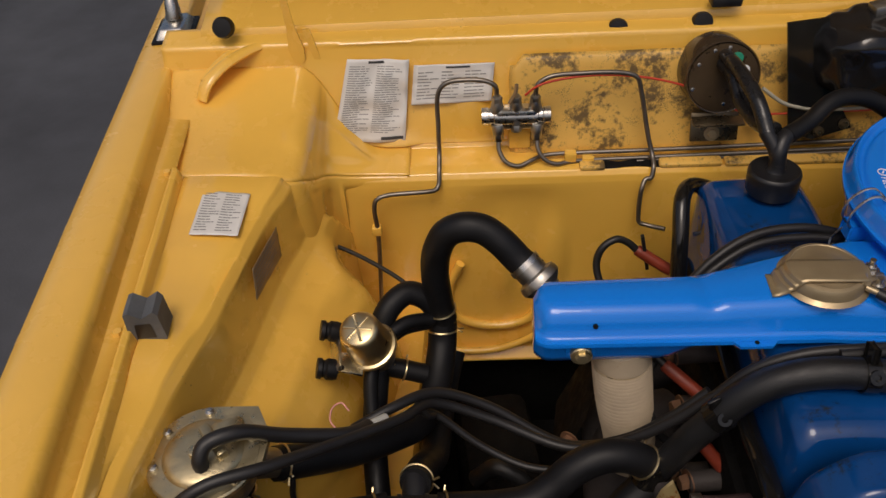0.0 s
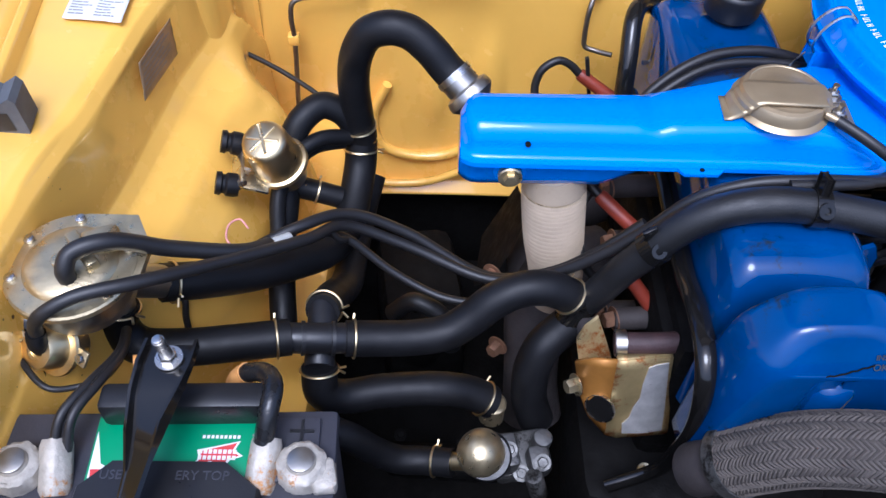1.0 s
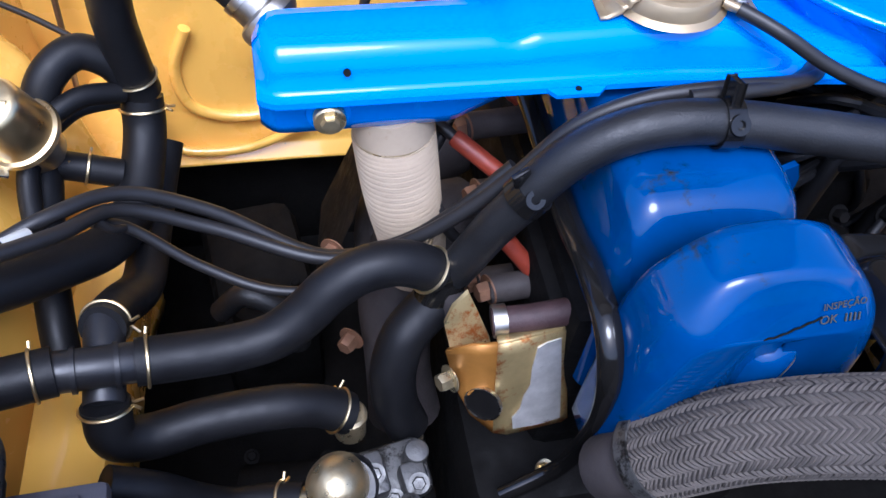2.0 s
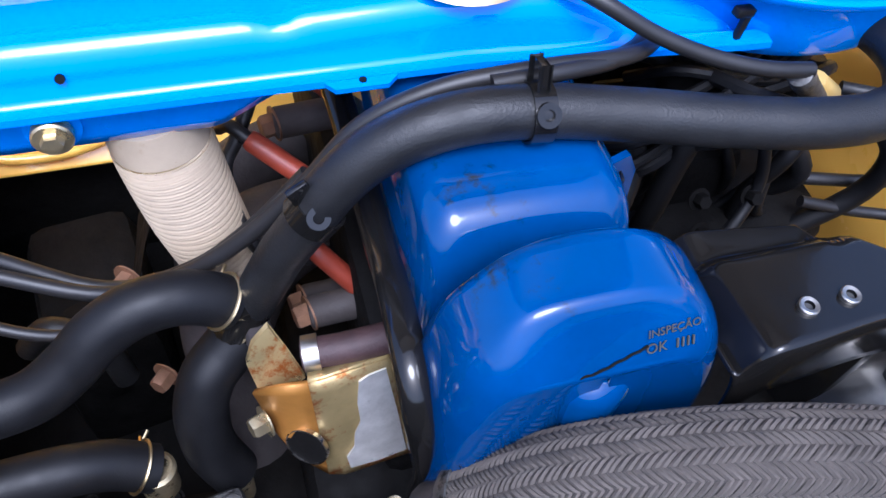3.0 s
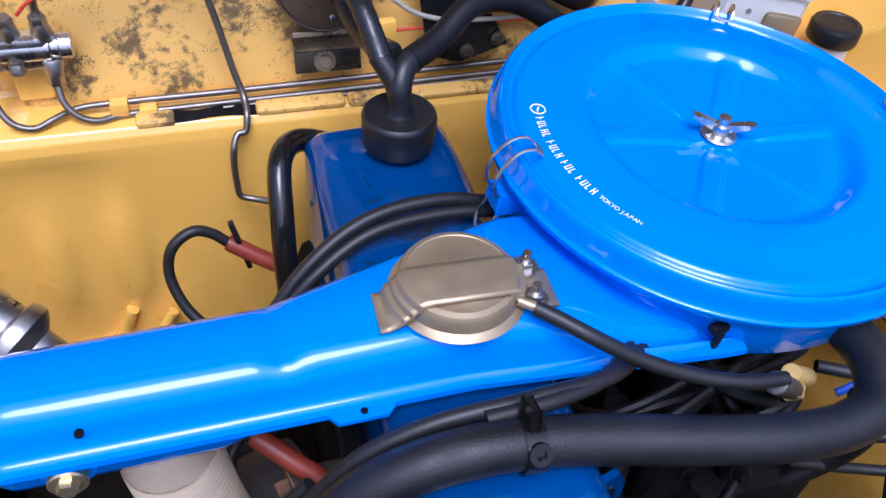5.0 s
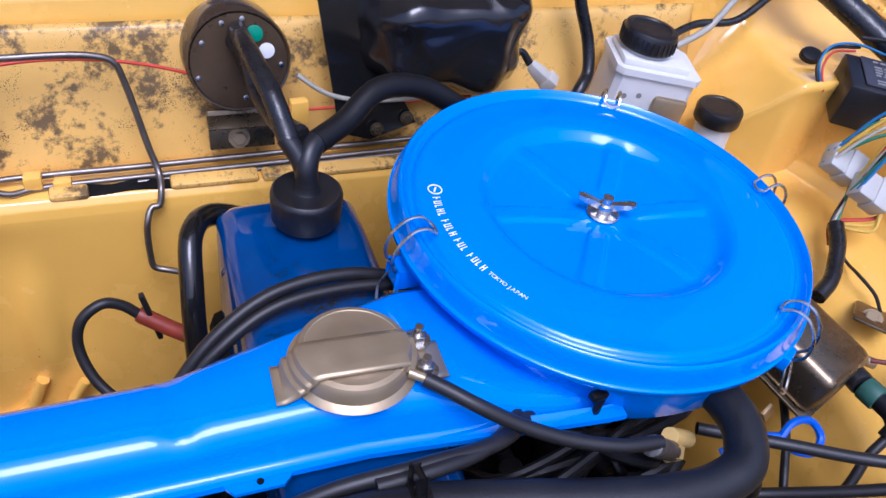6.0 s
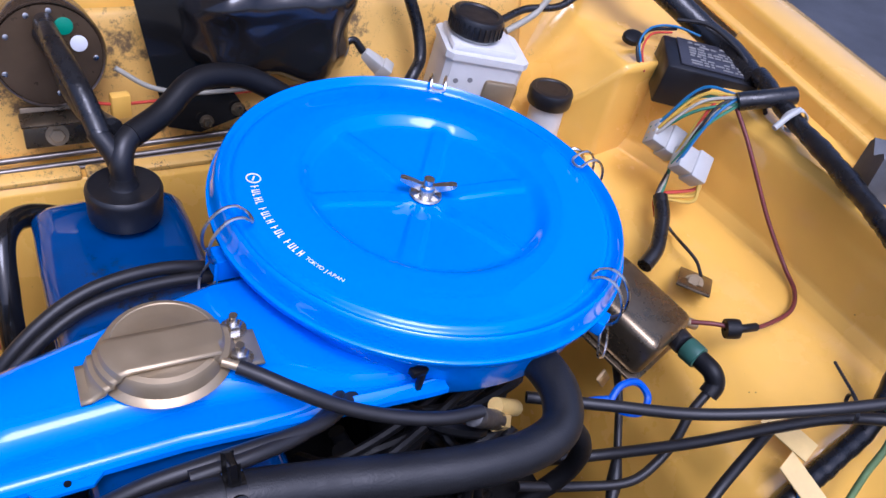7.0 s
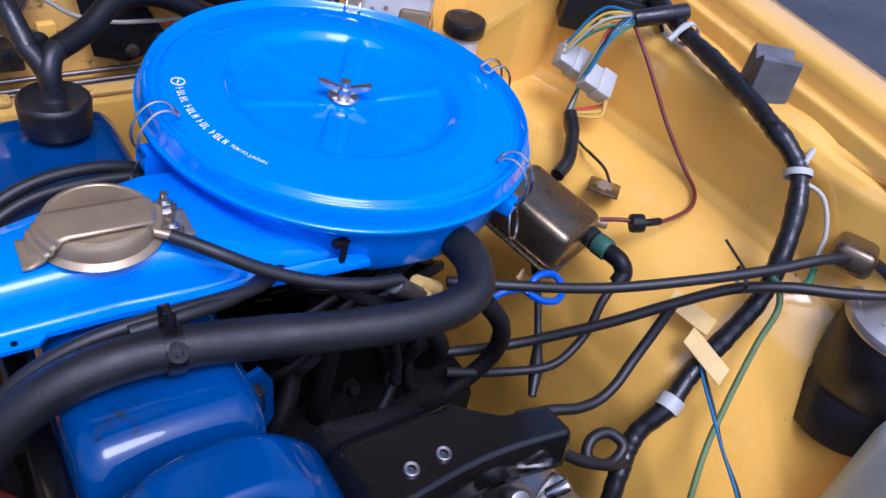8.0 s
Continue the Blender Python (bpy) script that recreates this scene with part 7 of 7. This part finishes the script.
pipe("maroon_wire", [(0.957, 0.793, 0.900), (0.955, 0.768, 0.884), (0.958, 0.742, 0.858), (0.963, 0.712, 0.826), (0.967, 0.674, 0.795), (0.960, 0.652, 0.789), (0.942, 0.636, 0.785), (0.905, 0.630, 0.783), (0.876, 0.632, 0.784), (0.856, 0.645, 0.784), (0.840, 0.658, 0.779)], 0.0021, "maroon wire looping down the apron", wire_maroon, "", "wire")
bm = B()
lathe(bm, [(0.002, -0.006), (0.0085, -0.006), (0.009, -0.003), (0.009, 0.003), (0.0085, 0.006), (0.002, 0.006)], Matrix.Translation((0.866, 0.636, 0.784)) @ axes_to((0.8, -0.4, 0.1)), 20)
cyl(bm, (0.872, 0.6335, 0.784), (0.892, 0.6305, 0.7835), 0.0038, 12, 0.001)
single("grommet", bm, rubber, "black rubber grommet on the maroon wire", "grommet")
pipe("thin_wire", [(0.902, 0.785, 0.79), (0.910, 0.765, 0.778), (0.900, 0.745, 0.785), (0.900, 0.720, 0.782), (0.894, 0.704, 0.778)], 0.0016, "thin black earth wire", wire_black, "", "wire")
lug = thing("ground_lug", (0.885, 0.703, 0.768), "olive metal earth lug bolted to the apron", "lug")
bm = B()
box(bm, (0.887, 0.703, 0.7735), (0.042, 0.032, 0.003), (0, 14, 38), 0.001)
part("plate", bm, olive_box, lug)
bm = B()
hexbolt(bm, (0.883, 0.701, 0.775), (-0.45, -0.1, 0.88), 0.006, 0.004)
part("bolt", bm, tan_steel, lug)

# voltage regulator / coil box
reg = thing("ignition_coil_box", (0.81, 0.694, 0.73), "bronze metal coil box with a green rubber outlet", "coil")
gm = pose(0.799, 0.693, 0.769, 12, 4, 21)
bm = B()
box(bm, gm @ Vector((0, 0, 0)), (0.072, 0.088, 0.044), gm.to_3x3().to_4x4(), 0.009, 3)
part("case", bm, olive_box, reg)
bm = B()
box(bm, gm @ Vector((0, 0, -0.022)), (0.078, 0.094, 0.003), gm.to_3x3().to_4x4(), 0.001)
part("flange", bm, olive_box, reg)
bm = B()
p0 = gm @ Vector((0.022, -0.040, 0.002))
b0, b1, b2 = Vector((0.829, 0.645, 0.765)), Vector((0.8315, 0.629, 0.765)), Vector((0.833, 0.614, 0.764))
cyl(bm, p0, b0, 0.0105, 18, 0.003)
part("socket", bm, black_plastic, reg)
bm = B()
cyl(bm, b0, b1, 0.0108, 18, 0.002)
part("green_boot", bm, green_rubber, reg, "green rubber boot")
bm = B()
tube(bm, [b1, b2, b2 + Vector((0.001, -0.007, -0.008)), b2 + Vector((-0.006, -0.010, -0.016))], 0.0085, 14)
part("elbow", bm, rubber, reg, "black rubber elbow")
bm = B()
tube(bm, [b2 + Vector((-0.006, -0.009, -0.014)), (0.810, 0.600, 0.735), (0.796, 0.592, 0.717), (0.777, 0.586, 0.702), (0.750, 0.583, 0.692), (0.702, 0.597, 0.69), (0.65, 0.61, 0.70)], 0.0042, 10)
part("ignition_lead", bm, wire_black, reg, "black high-tension lead")
bm = B()
cyl(bm, gm @ Vector((0.038, -0.036, 0.006)), gm @ Vector((0.048, -0.048, 0.006)), 0.005, 10)
hexbolt(bm, gm @ Vector((0.040, -0.030, 0.0)), (0.8, 0.2, 0.3), 0.005, 0.005)
part("terminal", bm, tan_steel, reg)
bm = B()
box(bm, (0.778, 0.672, 0.712), (0.012, 0.003, 0.034), (0, -40, 20), 0.001)
single("paper_tag", bm, wire_mat("tan paper", (0.55, 0.38, 0.18)), "tan paper tag below the coil box", "tag")

# long cables across the right side
pipe("long_cable", [(0.645, 0.63, 0.79), (0.70, 0.60, 0.792), (0.75, 0.563, 0.805), (0.82, 0.527, 0.822), (0.88, 0.505, 0.832), (0.93, 0.49, 0.84), (0.975, 0.475, 0.835), (1.0, 0.44, 0.81)], 0.0045, "long black cable across the bay", wire_black, "long cables", "cable")
pipe("long_cable", [(0.66, 0.63, 0.70), (0.72, 0.612, 0.703), (0.785, 0.572, 0.742), (0.83, 0.545, 0.775), (0.865, 0.522, 0.80), (0.895, 0.495, 0.815), (0.925, 0.468, 0.822), (0.955, 0.446, 0.827), (0.978, 0.436, 0.827)], 0.0048, "long black cable to the canister", wire_black, "long cables", "cable")
pipe("long_cable", [(0.835, 0.548, 0.772), (0.820, 0.545, 0.745), (0.797, 0.539, 0.720), (0.777, 0.532, 0.708), (0.757, 0.529, 0.700), (0.735, 0.531, 0.698), (0.714, 0.537, 0.700), (0.68, 0.545, 0.70)], 0.0048, "black cable curving down to the bracket", wire_black, "long cables", "cable")
zt = thing("zip_tie", (0.868, 0.522, 0.80), "black zip tie holding the crossing cables", "cable tie")
bm = B()
ring(bm, Vector((0.866, 0.520, 0.813)), (0.8, -0.5, 0.2), 0.0105, 0.003, 0.001)
part("loop", bm, black_plastic, zt)
bm = B()
sweep(bm, [Vector((0.868, 0.524, 0.822)).lerp(Vector((0.879, 0.555, 0.824)), i / 24) for i in range(25)], lambda t: 0.0010 + 0.0005 * (int(t * 24) % 2), 6)
part("tail", bm, black_plastic, zt)
bl = thing("blue_tie", (0.73, 0.626, 0.74), "blue plastic tie hooked on the cables", "cable tie")
bm = B()
tube(bm, [(0.690, 0.634, 0.738), (0.715, 0.632, 0.752), (0.735, 0.628, 0.752)], 0.0032, 8)
tube(bm, [(0.735, 0.626, 0.748), (0.750, 0.633, 0.757), (0.770, 0.632, 0.754), (0.776, 0.622, 0.745), (0.765, 0.614, 0.740), (0.748, 0.617, 0.743), (0.737, 0.625, 0.749)], 0.0032, 8)
part("hook", bm, blue_clip, bl)
pipe("drop_cable", [(0.800, 0.715, 0.74), (0.793, 0.690, 0.735), (0.774, 0.646, 0.718), (0.760, 0.622, 0.705), (0.750, 0.604, 0.693)], 0.0036, "black cable hanging down", wire_black, "", "cable")
spl = thing("splice_connector", (0.74, 0.59, 0.68), "black bullet connector on a hanging wire", "connector")
bm = B()
tube(bm, [(0.751, 0.606, 0.694), (0.740, 0.590, 0.682), (0.727, 0.574, 0.670)], lambda t: 0.006 * (1 - abs(t - 0.45)) + 0.001, 10)
part("sleeve", bm, black_plastic, spl)
# tape strips and coloured wires low on the apron
for a, b in (((0.859, 0.567, 0.752), (0.870, 0.524, 0.748)), ((0.850, 0.530, 0.742), (0.852, 0.484, 0.732))):
    bm = B()
    A_, B_ = Vector(a), Vector(b)
    sd = Vector((0.0078, 0.0026, 0.004))
    loft(bm, [[A_ - sd, A_ + sd, A_ + sd + Vector((0, 0, 0.001)), A_ - sd + Vector((0, 0, 0.001))], [B_ - sd, B_ + sd, B_ + sd + Vector((0, 0, 0.001)), B_ - sd + Vector((0, 0, 0.001))]])
    tagged(single("tape_strip", bm, beige_tape, "aged beige adhesive tape strip under the harness", "tape", "tape strips"))
pipe("green_tube", [(0.918, 0.512, 0.797), (0.907, 0.497, 0.785), (0.890, 0.490, 0.758), (0.872, 0.481, 0.730), (0.852, 0.470, 0.705), (0.832, 0.458, 0.680), (0.807, 0.438, 0.650), (0.79, 0.42, 0.62)], 0.0029, "translucent green tube down the apron", wire_mat("green tube", (0.14, 0.22, 0.08)), "", "tube")
for k in (0, 1):
    pipe("blue_wire", [(0.852, 0.513, 0.735), (0.846 + 0.003 * k, 0.503, 0.727), (0.842 + 0.0028 * k, 0.470, 0.700), (0.840, 0.448, 0.682), (0.836 + 0.003 * k, 0.416, 0.660), (0.83, 0.39, 0.64)], 0.0015, "thin blue wire leaving the harness", (wire_blue, wire_black)[k], "harness wires", "wire")
pipe("white_wire", [(0.962, 0.556, 0.865), (0.972, 0.54, 0.858), (0.968, 0.52, 0.835), (0.955, 0.51, 0.815)], 0.0022, "cream wire by the strap tie", wire_white, "", "wire")
pipe("green_white_wire", [(0.905, 0.515, 0.806), (0.915, 0.500, 0.80), (0.935, 0.498, 0.803), (0.95, 0.505, 0.81)], 0.0028, "green and white wire pair", wire_green, "", "wire")
pipe("hood_cable", [(0.985, 0.56, 0.868), (1.0, 0.53, 0.862), (1.01, 0.49, 0.852), (1.02, 0.44, 0.84)], 0.003, "black cable along the fender", wire_black, "", "cable")
rl = thing("horn_relay", (0.96, 0.49, 0.81), "small grey metal horn relay", "relay")
bm = B()
box(bm, (0.965, 0.488, 0.835), (0.04, 0.035, 0.025), (0, 10, 25), 0.007, 3)
part("case", bm, olive_box, rl)
fc = thing("fuel_vapour_canister", (0.985, 0.427, 0.675), "black canister with a silver domed top", "canister")
bm = B()
FM = Matrix.Translation((0.985, 0.427, 0.675))
lathe(bm, [(0, 0), (0.046, 0), (0.050, 0.004), (0.050, 0.050), (0.0485, 0.052), (0.0485, 0.058), (0.050, 0.060), (0.050, 0.122), (0.048, 0.126), (0, 0.126)], FM, 48)
part("can", bm, black_plastic, fc)
bm = B()
lathe(bm, [(0.050, 0.120), (0.0515, 0.124), (0.050, 0.129), (0.044, 0.132), (0.040, 0.129), (0.028, 0.136), (0.018, 0.139), (0, 0.139)], FM, 48)
part("top", bm, material("silver lacquer", (0.46, 0.45, 0.43), 0.35, metal=0.6, var=0.1, scale=40, rough_var=0.1), fc, "silver domed top")
bm = B()
lathe(bm, [(0, 0.138), (0.014, 0.138), (0.014, 0.152), (0.011, 0.155), (0.006, 0.155), (0.006, 0.148), (0, 0.148)], FM @ Matrix.Translation((0.004, 0.004, 0)), 24)
part("nozzle", bm, black_plastic, fc, "black hose nozzle")

# ---- parts between the air cleaner and the front of the engine ----
pl = thing("accessory_bracket", (0.54, 0.50, 0.70), "glossy black stepped steel bracket with two bolt holes", "bracket")
bm = B()


def bracket_top(u, v):
    """u across from the engine to the free arm, v from the back edge to the front fold."""
    yb = float(np.interp(u, [0, 0.50, 0.56, 0.78, 1], [0.540, 0.530, 0.516, 0.486, 0.478]))
    yf = 0.463 - 0.004 * math.cos(u * 5) - 0.004 * u
    x = 0.474 + 0.146 * u
    y = yb + (yf - yb) * min(1.0, v / 0.86)
    step = 1 / (1 + math.exp(-(0.514 - y) * 700))
    z = 0.802 + 0.012 * step + 0.006 * (1 - min(1.0, (y - 0.46) / 0.05)) - 0.02 * math.exp(-((u - 0.02) / 0.05) ** 2)
    if v > 0.86:
        k = (v - 0.86) / 0.14
        y -= 0.005 * math.sin(k * math.pi / 2)
        z -= 0.03 * k**1.6
    return Vector((x, y, z))


grid(bm, 48, 60, bracket_top)
part("plate", bm, black_paint, pl, angle=60, solid=0.003)
bm = B()
box(bm, (0.555, 0.485, 0.755), (0.012, 0.05, 0.09), (0, 8, 12), 0.003)
box(bm, (0.515, 0.515, 0.745), (0.05, 0.012, 0.10), (6, 0, 0), 0.003)
part("web", bm, black_paint, pl, "black web plates")
for c in ((0.514, 0.4755, 0.8205), (0.537, 0.4765, 0.8205)):
    bm = B()
    lathe(bm, [(0.0026, 0.0016), (0.0044, 0.0020), (0.0050, 0.0014), (0.0050, -0.002), (0.0026, -0.002)], Matrix.Translation(c), 18)
    h = part("bolt_hole", bm, steel_dull, pl, "bright-edged bolt hole")
    bm = B()
    lathe(bm, [(0, -0.0006), (0.0026, -0.0006), (0.0026, -0.002)], Matrix.Translation(c), 14)
    part("hole", bm, ink_dark, h, "dark hole")
alt = thing("alternator", (0.60, 0.46, 0.70), "cast alloy alternator end in front of the bracket", "alternator")
bm = B()
lathe(bm, [(0, 0), (0.045, 0), (0.050, 0.006), (0.050, 0.05), (0.040, 0.06), (0, 0.06)], Matrix.Translation((0.60, 0.475, 0.722)) @ axes_to((0, -1, 0.1)), 36)
part("housing", bm, steel_dull, alt)
bm = B()
box(bm, (0.582, 0.447, 0.778), (0.026, 0.022, 0.018), (0, 12, 15), 0.005)
cyl(bm, (0.577, 0.452, 0.782), (0.577, 0.440, 0.792), 0.0085, 18, 0.002)
part("lug", bm, steel_dull, alt, "bright alloy lug")
bm = B()
box(bm, (0.606, 0.442, 0.782), (0.024, 0.014, 0.012), (0, -10, 25), 0.003)
cyl(bm, (0.600, 0.440, 0.786), (0.612, 0.436, 0.796), 0.0045, 14, 0.001)
part("terminal", bm, steel, alt, "bright steel terminal")
clampw = thing("hose_clamp", (0.598, 0.512, 0.750), "bright steel worm-drive hose clamp behind the bracket", "clamp")
bm = B()
ring(bm, Vector((0.606, 0.512, 0.752)), (0.35, -0.25, 0.9), 0.0165, 0.011, 0.0012, 30)
part("band", bm, steel, clampw)
bm = B()
cyl(bm, (0.588, 0.505, 0.764), (0.601, 0.496, 0.768), 0.0056, 16, 0.001)
cyl(bm, (0.599, 0.4975, 0.7675), (0.606, 0.493, 0.769), 0.0042, 6, 0.0005)
part("screw", bm, steel, clampw, "clamp screw")
bm = B()
box(bm, (0.613, 0.498, 0.765), (0.020, 0.009, 0.003), (20, -10, -30), 0.0008)
part("screw_housing", bm, steel_dull, clampw, "pressed screw housing")
bm = B()
tube(bm, [(0.608, 0.513, 0.752), (0.605, 0.515, 0.745), (0.598, 0.525, 0.72), (0.59, 0.55, 0.67)], 0.0160, 18)
part("hose", bm, rubber, clampw, "black hose below the clamp")
pipe("coiled_lead", [(0.64, 0.49, 0.74), (0.665, 0.497, 0.715), (0.691, 0.500, 0.700), (0.715, 0.490, 0.686), (0.742, 0.484, 0.677), (0.758, 0.490, 0.684), (0.750, 0.503, 0.690), (0.733, 0.505, 0.688), (0.724, 0.497, 0.680), (0.735, 0.487, 0.674), (0.762, 0.484, 0.664)], 0.005, "black lead with a loop beside the bracket", wire_black, "", "cable")
ey = thing("lifting_eye", (0.487, 0.575, 0.72), "bright blue engine lifting eye plate", "lifting eye")
bm = B()
prof = [(0.0, 0.0), (0.012, 0.012), (0.014, 0.05), (0.008, 0.066), (-0.004, 0.066), (-0.012, 0.05), (-0.010, 0.01)]
inner = [(0.0, 0.014), (0.006, 0.02), (0.008, 0.046), (0.004, 0.056), (-0.003, 0.056), (-0.007, 0.046), (-0.005, 0.018)]
em = pose(0.464, 0.573, 0.764, 0, -8, 14)
vo = [[bm.verts.new(em @ Vector((x, d, z))) for x, z in prof] for d in (-0.002, 0.002)]
vi = [[bm.verts.new(em @ Vector((x, d, z))) for x, z in inner] for d in (-0.002, 0.002)]
for i in range(7):
    j = (i + 1) % 7
    bm.faces.new((vo[0][i], vo[0][j], vi[0][j], vi[0][i]))
    bm.faces.new((vo[1][j], vo[1][i], vi[1][i], vi[1][j]))
    bm.faces.new((vo[0][j], vo[0][i], vo[1][i], vo[1][j]))
    bm.faces.new((vi[0][i], vi[0][j], vi[1][j], vi[1][i]))
part("plate", bm, dark_blue, ey)
bm = B()
hexbolt(bm, (0.462, 0.584, 0.79), (0.2, -0.9, 0.3), 0.0065, 0.008)
part("bolt", bm, steel_dull, ey)

carb = thing("carburettor", (0.585, 0.72, 0.70), "dark carburettor and intake under the air cleaner", "carburettor")
bm = B()
box(bm, (0.585, 0.72, 0.765), (0.11, 0.12, 0.10), (0, 0, 5), 0.012)
box(bm, (0.54, 0.72, 0.69), (0.16, 0.16, 0.07), (0, 0, 0), 0.015)
cyl(bm, (0.55, 0.64, 0.76), (0.55, 0.66, 0.80), 0.02, 16, 0.003)
cyl(bm, (0.62, 0.645, 0.75), (0.62, 0.66, 0.79), 0.016, 16, 0.003)
part("body", bm, grime, carb)
bm = B()
cyl(bm, (0.566, 0.594, 0.846), (0.600, 0.606, 0.812), 0.0068, 16, 0.001)
cyl(bm, (0.572, 0.5965, 0.840), (0.577, 0.598, 0.835), 0.0072, 16)
part("union", bm, cast_alloy, carb, "silver pipe union")
bm = B()
cyl(bm, (0.60, 0.612, 0.82), (0.625, 0.618, 0.80), 0.006, 12)
cyl(bm, (0.595, 0.605, 0.816), (0.608, 0.61, 0.803), 0.0078, 6)
part("spacer", bm, beige_tape, carb, "cream plastic spacer")
rnd = random.Random(11)
for i in range(16):
    x0, y0, z0 = rnd.uniform(0.48, 0.56), rnd.uniform(0.60, 0.67), rnd.uniform(0.75, 0.82)
    x1, y1, z1 = rnd.uniform(0.58, 0.66), rnd.uniform(0.60, 0.69), rnd.uniform(0.74, 0.82)
    bm = B()
    tube(bm, [(x0, y0 + 0.03, z0 - 0.03), (x0 + 0.01, y0, z0), ((x0 + x1) / 2, (y0 + y1) / 2 - 0.012, (z0 + z1) / 2 + 0.008), (x1, y1, z1), (x1 + 0.01, y1 + 0.03, z1 - 0.03)], rnd.choice((0.0035, 0.0045, 0.005)), 8, 6)
    tagged(single("fuel_hose", bm, rubber, "black rubber hose in the tangle under the air cleaner", "hose", "hose tangle"))
for i in range(11):
    bm = B()
    x, y = rnd.uniform(0.50, 0.70), rnd.uniform(0.60, 0.66)
    tube(bm, [(x, y, rnd.uniform(0.77, 0.80)), (x + rnd.uniform(-0.02, 0.02), y - 0.01, 0.75), (x + rnd.uniform(-0.03, 0.03), y - rnd.uniform(0.0, 0.03), 0.71), (x + rnd.uniform(-0.04, 0.04), y, 0.66)], rnd.choice((0.004, 0.006, 0.008)), 10, 6)
    tagged(single("coolant_hose", bm, rubber, "black hose dropping beside the rocker cover", "hose", "drop hoses"))
bm = B()
box(bm, (0.58, 0.70, 0.60), (0.22, 0.20, 0.16), (0, 0, 0), 0.02)
single("intake_manifold", bm, grime, "oily dark intake manifold below the carburettor", "manifold")
for c in ((0.525, 0.612, 0.795), (0.548, 0.598, 0.742), (0.58, 0.592, 0.745), (0.565, 0.60, 0.70)):
    bm = B()
    hexbolt(bm, c, (0, -0.8, 0.5), 0.005, 0.007)
    tagged(single("linkage_bolt", bm, grime, "small oily bolt on the throttle linkage", "bolt", "linkage bolts"))

wb = thing("washer_bottle", (0.98, 0.335, 0.60), "pale translucent plastic washer bottle beside the canister", "bottle")
bm = B()
loft(bm, [[Vector((0.985 + k * x, 0.325 + k * y, z)) for x, y in ((-0.075, -0.05), (-0.065, -0.06), (0.065, -0.06), (0.075, -0.05), (0.075, 0.05), (0.065, 0.06), (-0.050, 0.06), (-0.065, 0.045))] for z, k in ((0.60, 0.97), (0.61, 1.0), (0.735, 1.0), (0.748, 0.97), (0.754, 0.88))])
part("tank", bm, material("pale bottle plastic", (0.55, 0.66, 0.66), 0.4, var=0.05, scale=20, sub=0.3), wb, angle=50)
bm = B()
lathe(bm, [(0, 0), (0.02, 0), (0.022, 0.003), (0.022, 0.014), (0.019, 0.017), (0, 0.017)], Matrix.Translation((1.005, 0.305, 0.752)), 24)
part("cap", bm, black_plastic, wb, "black screw cap")
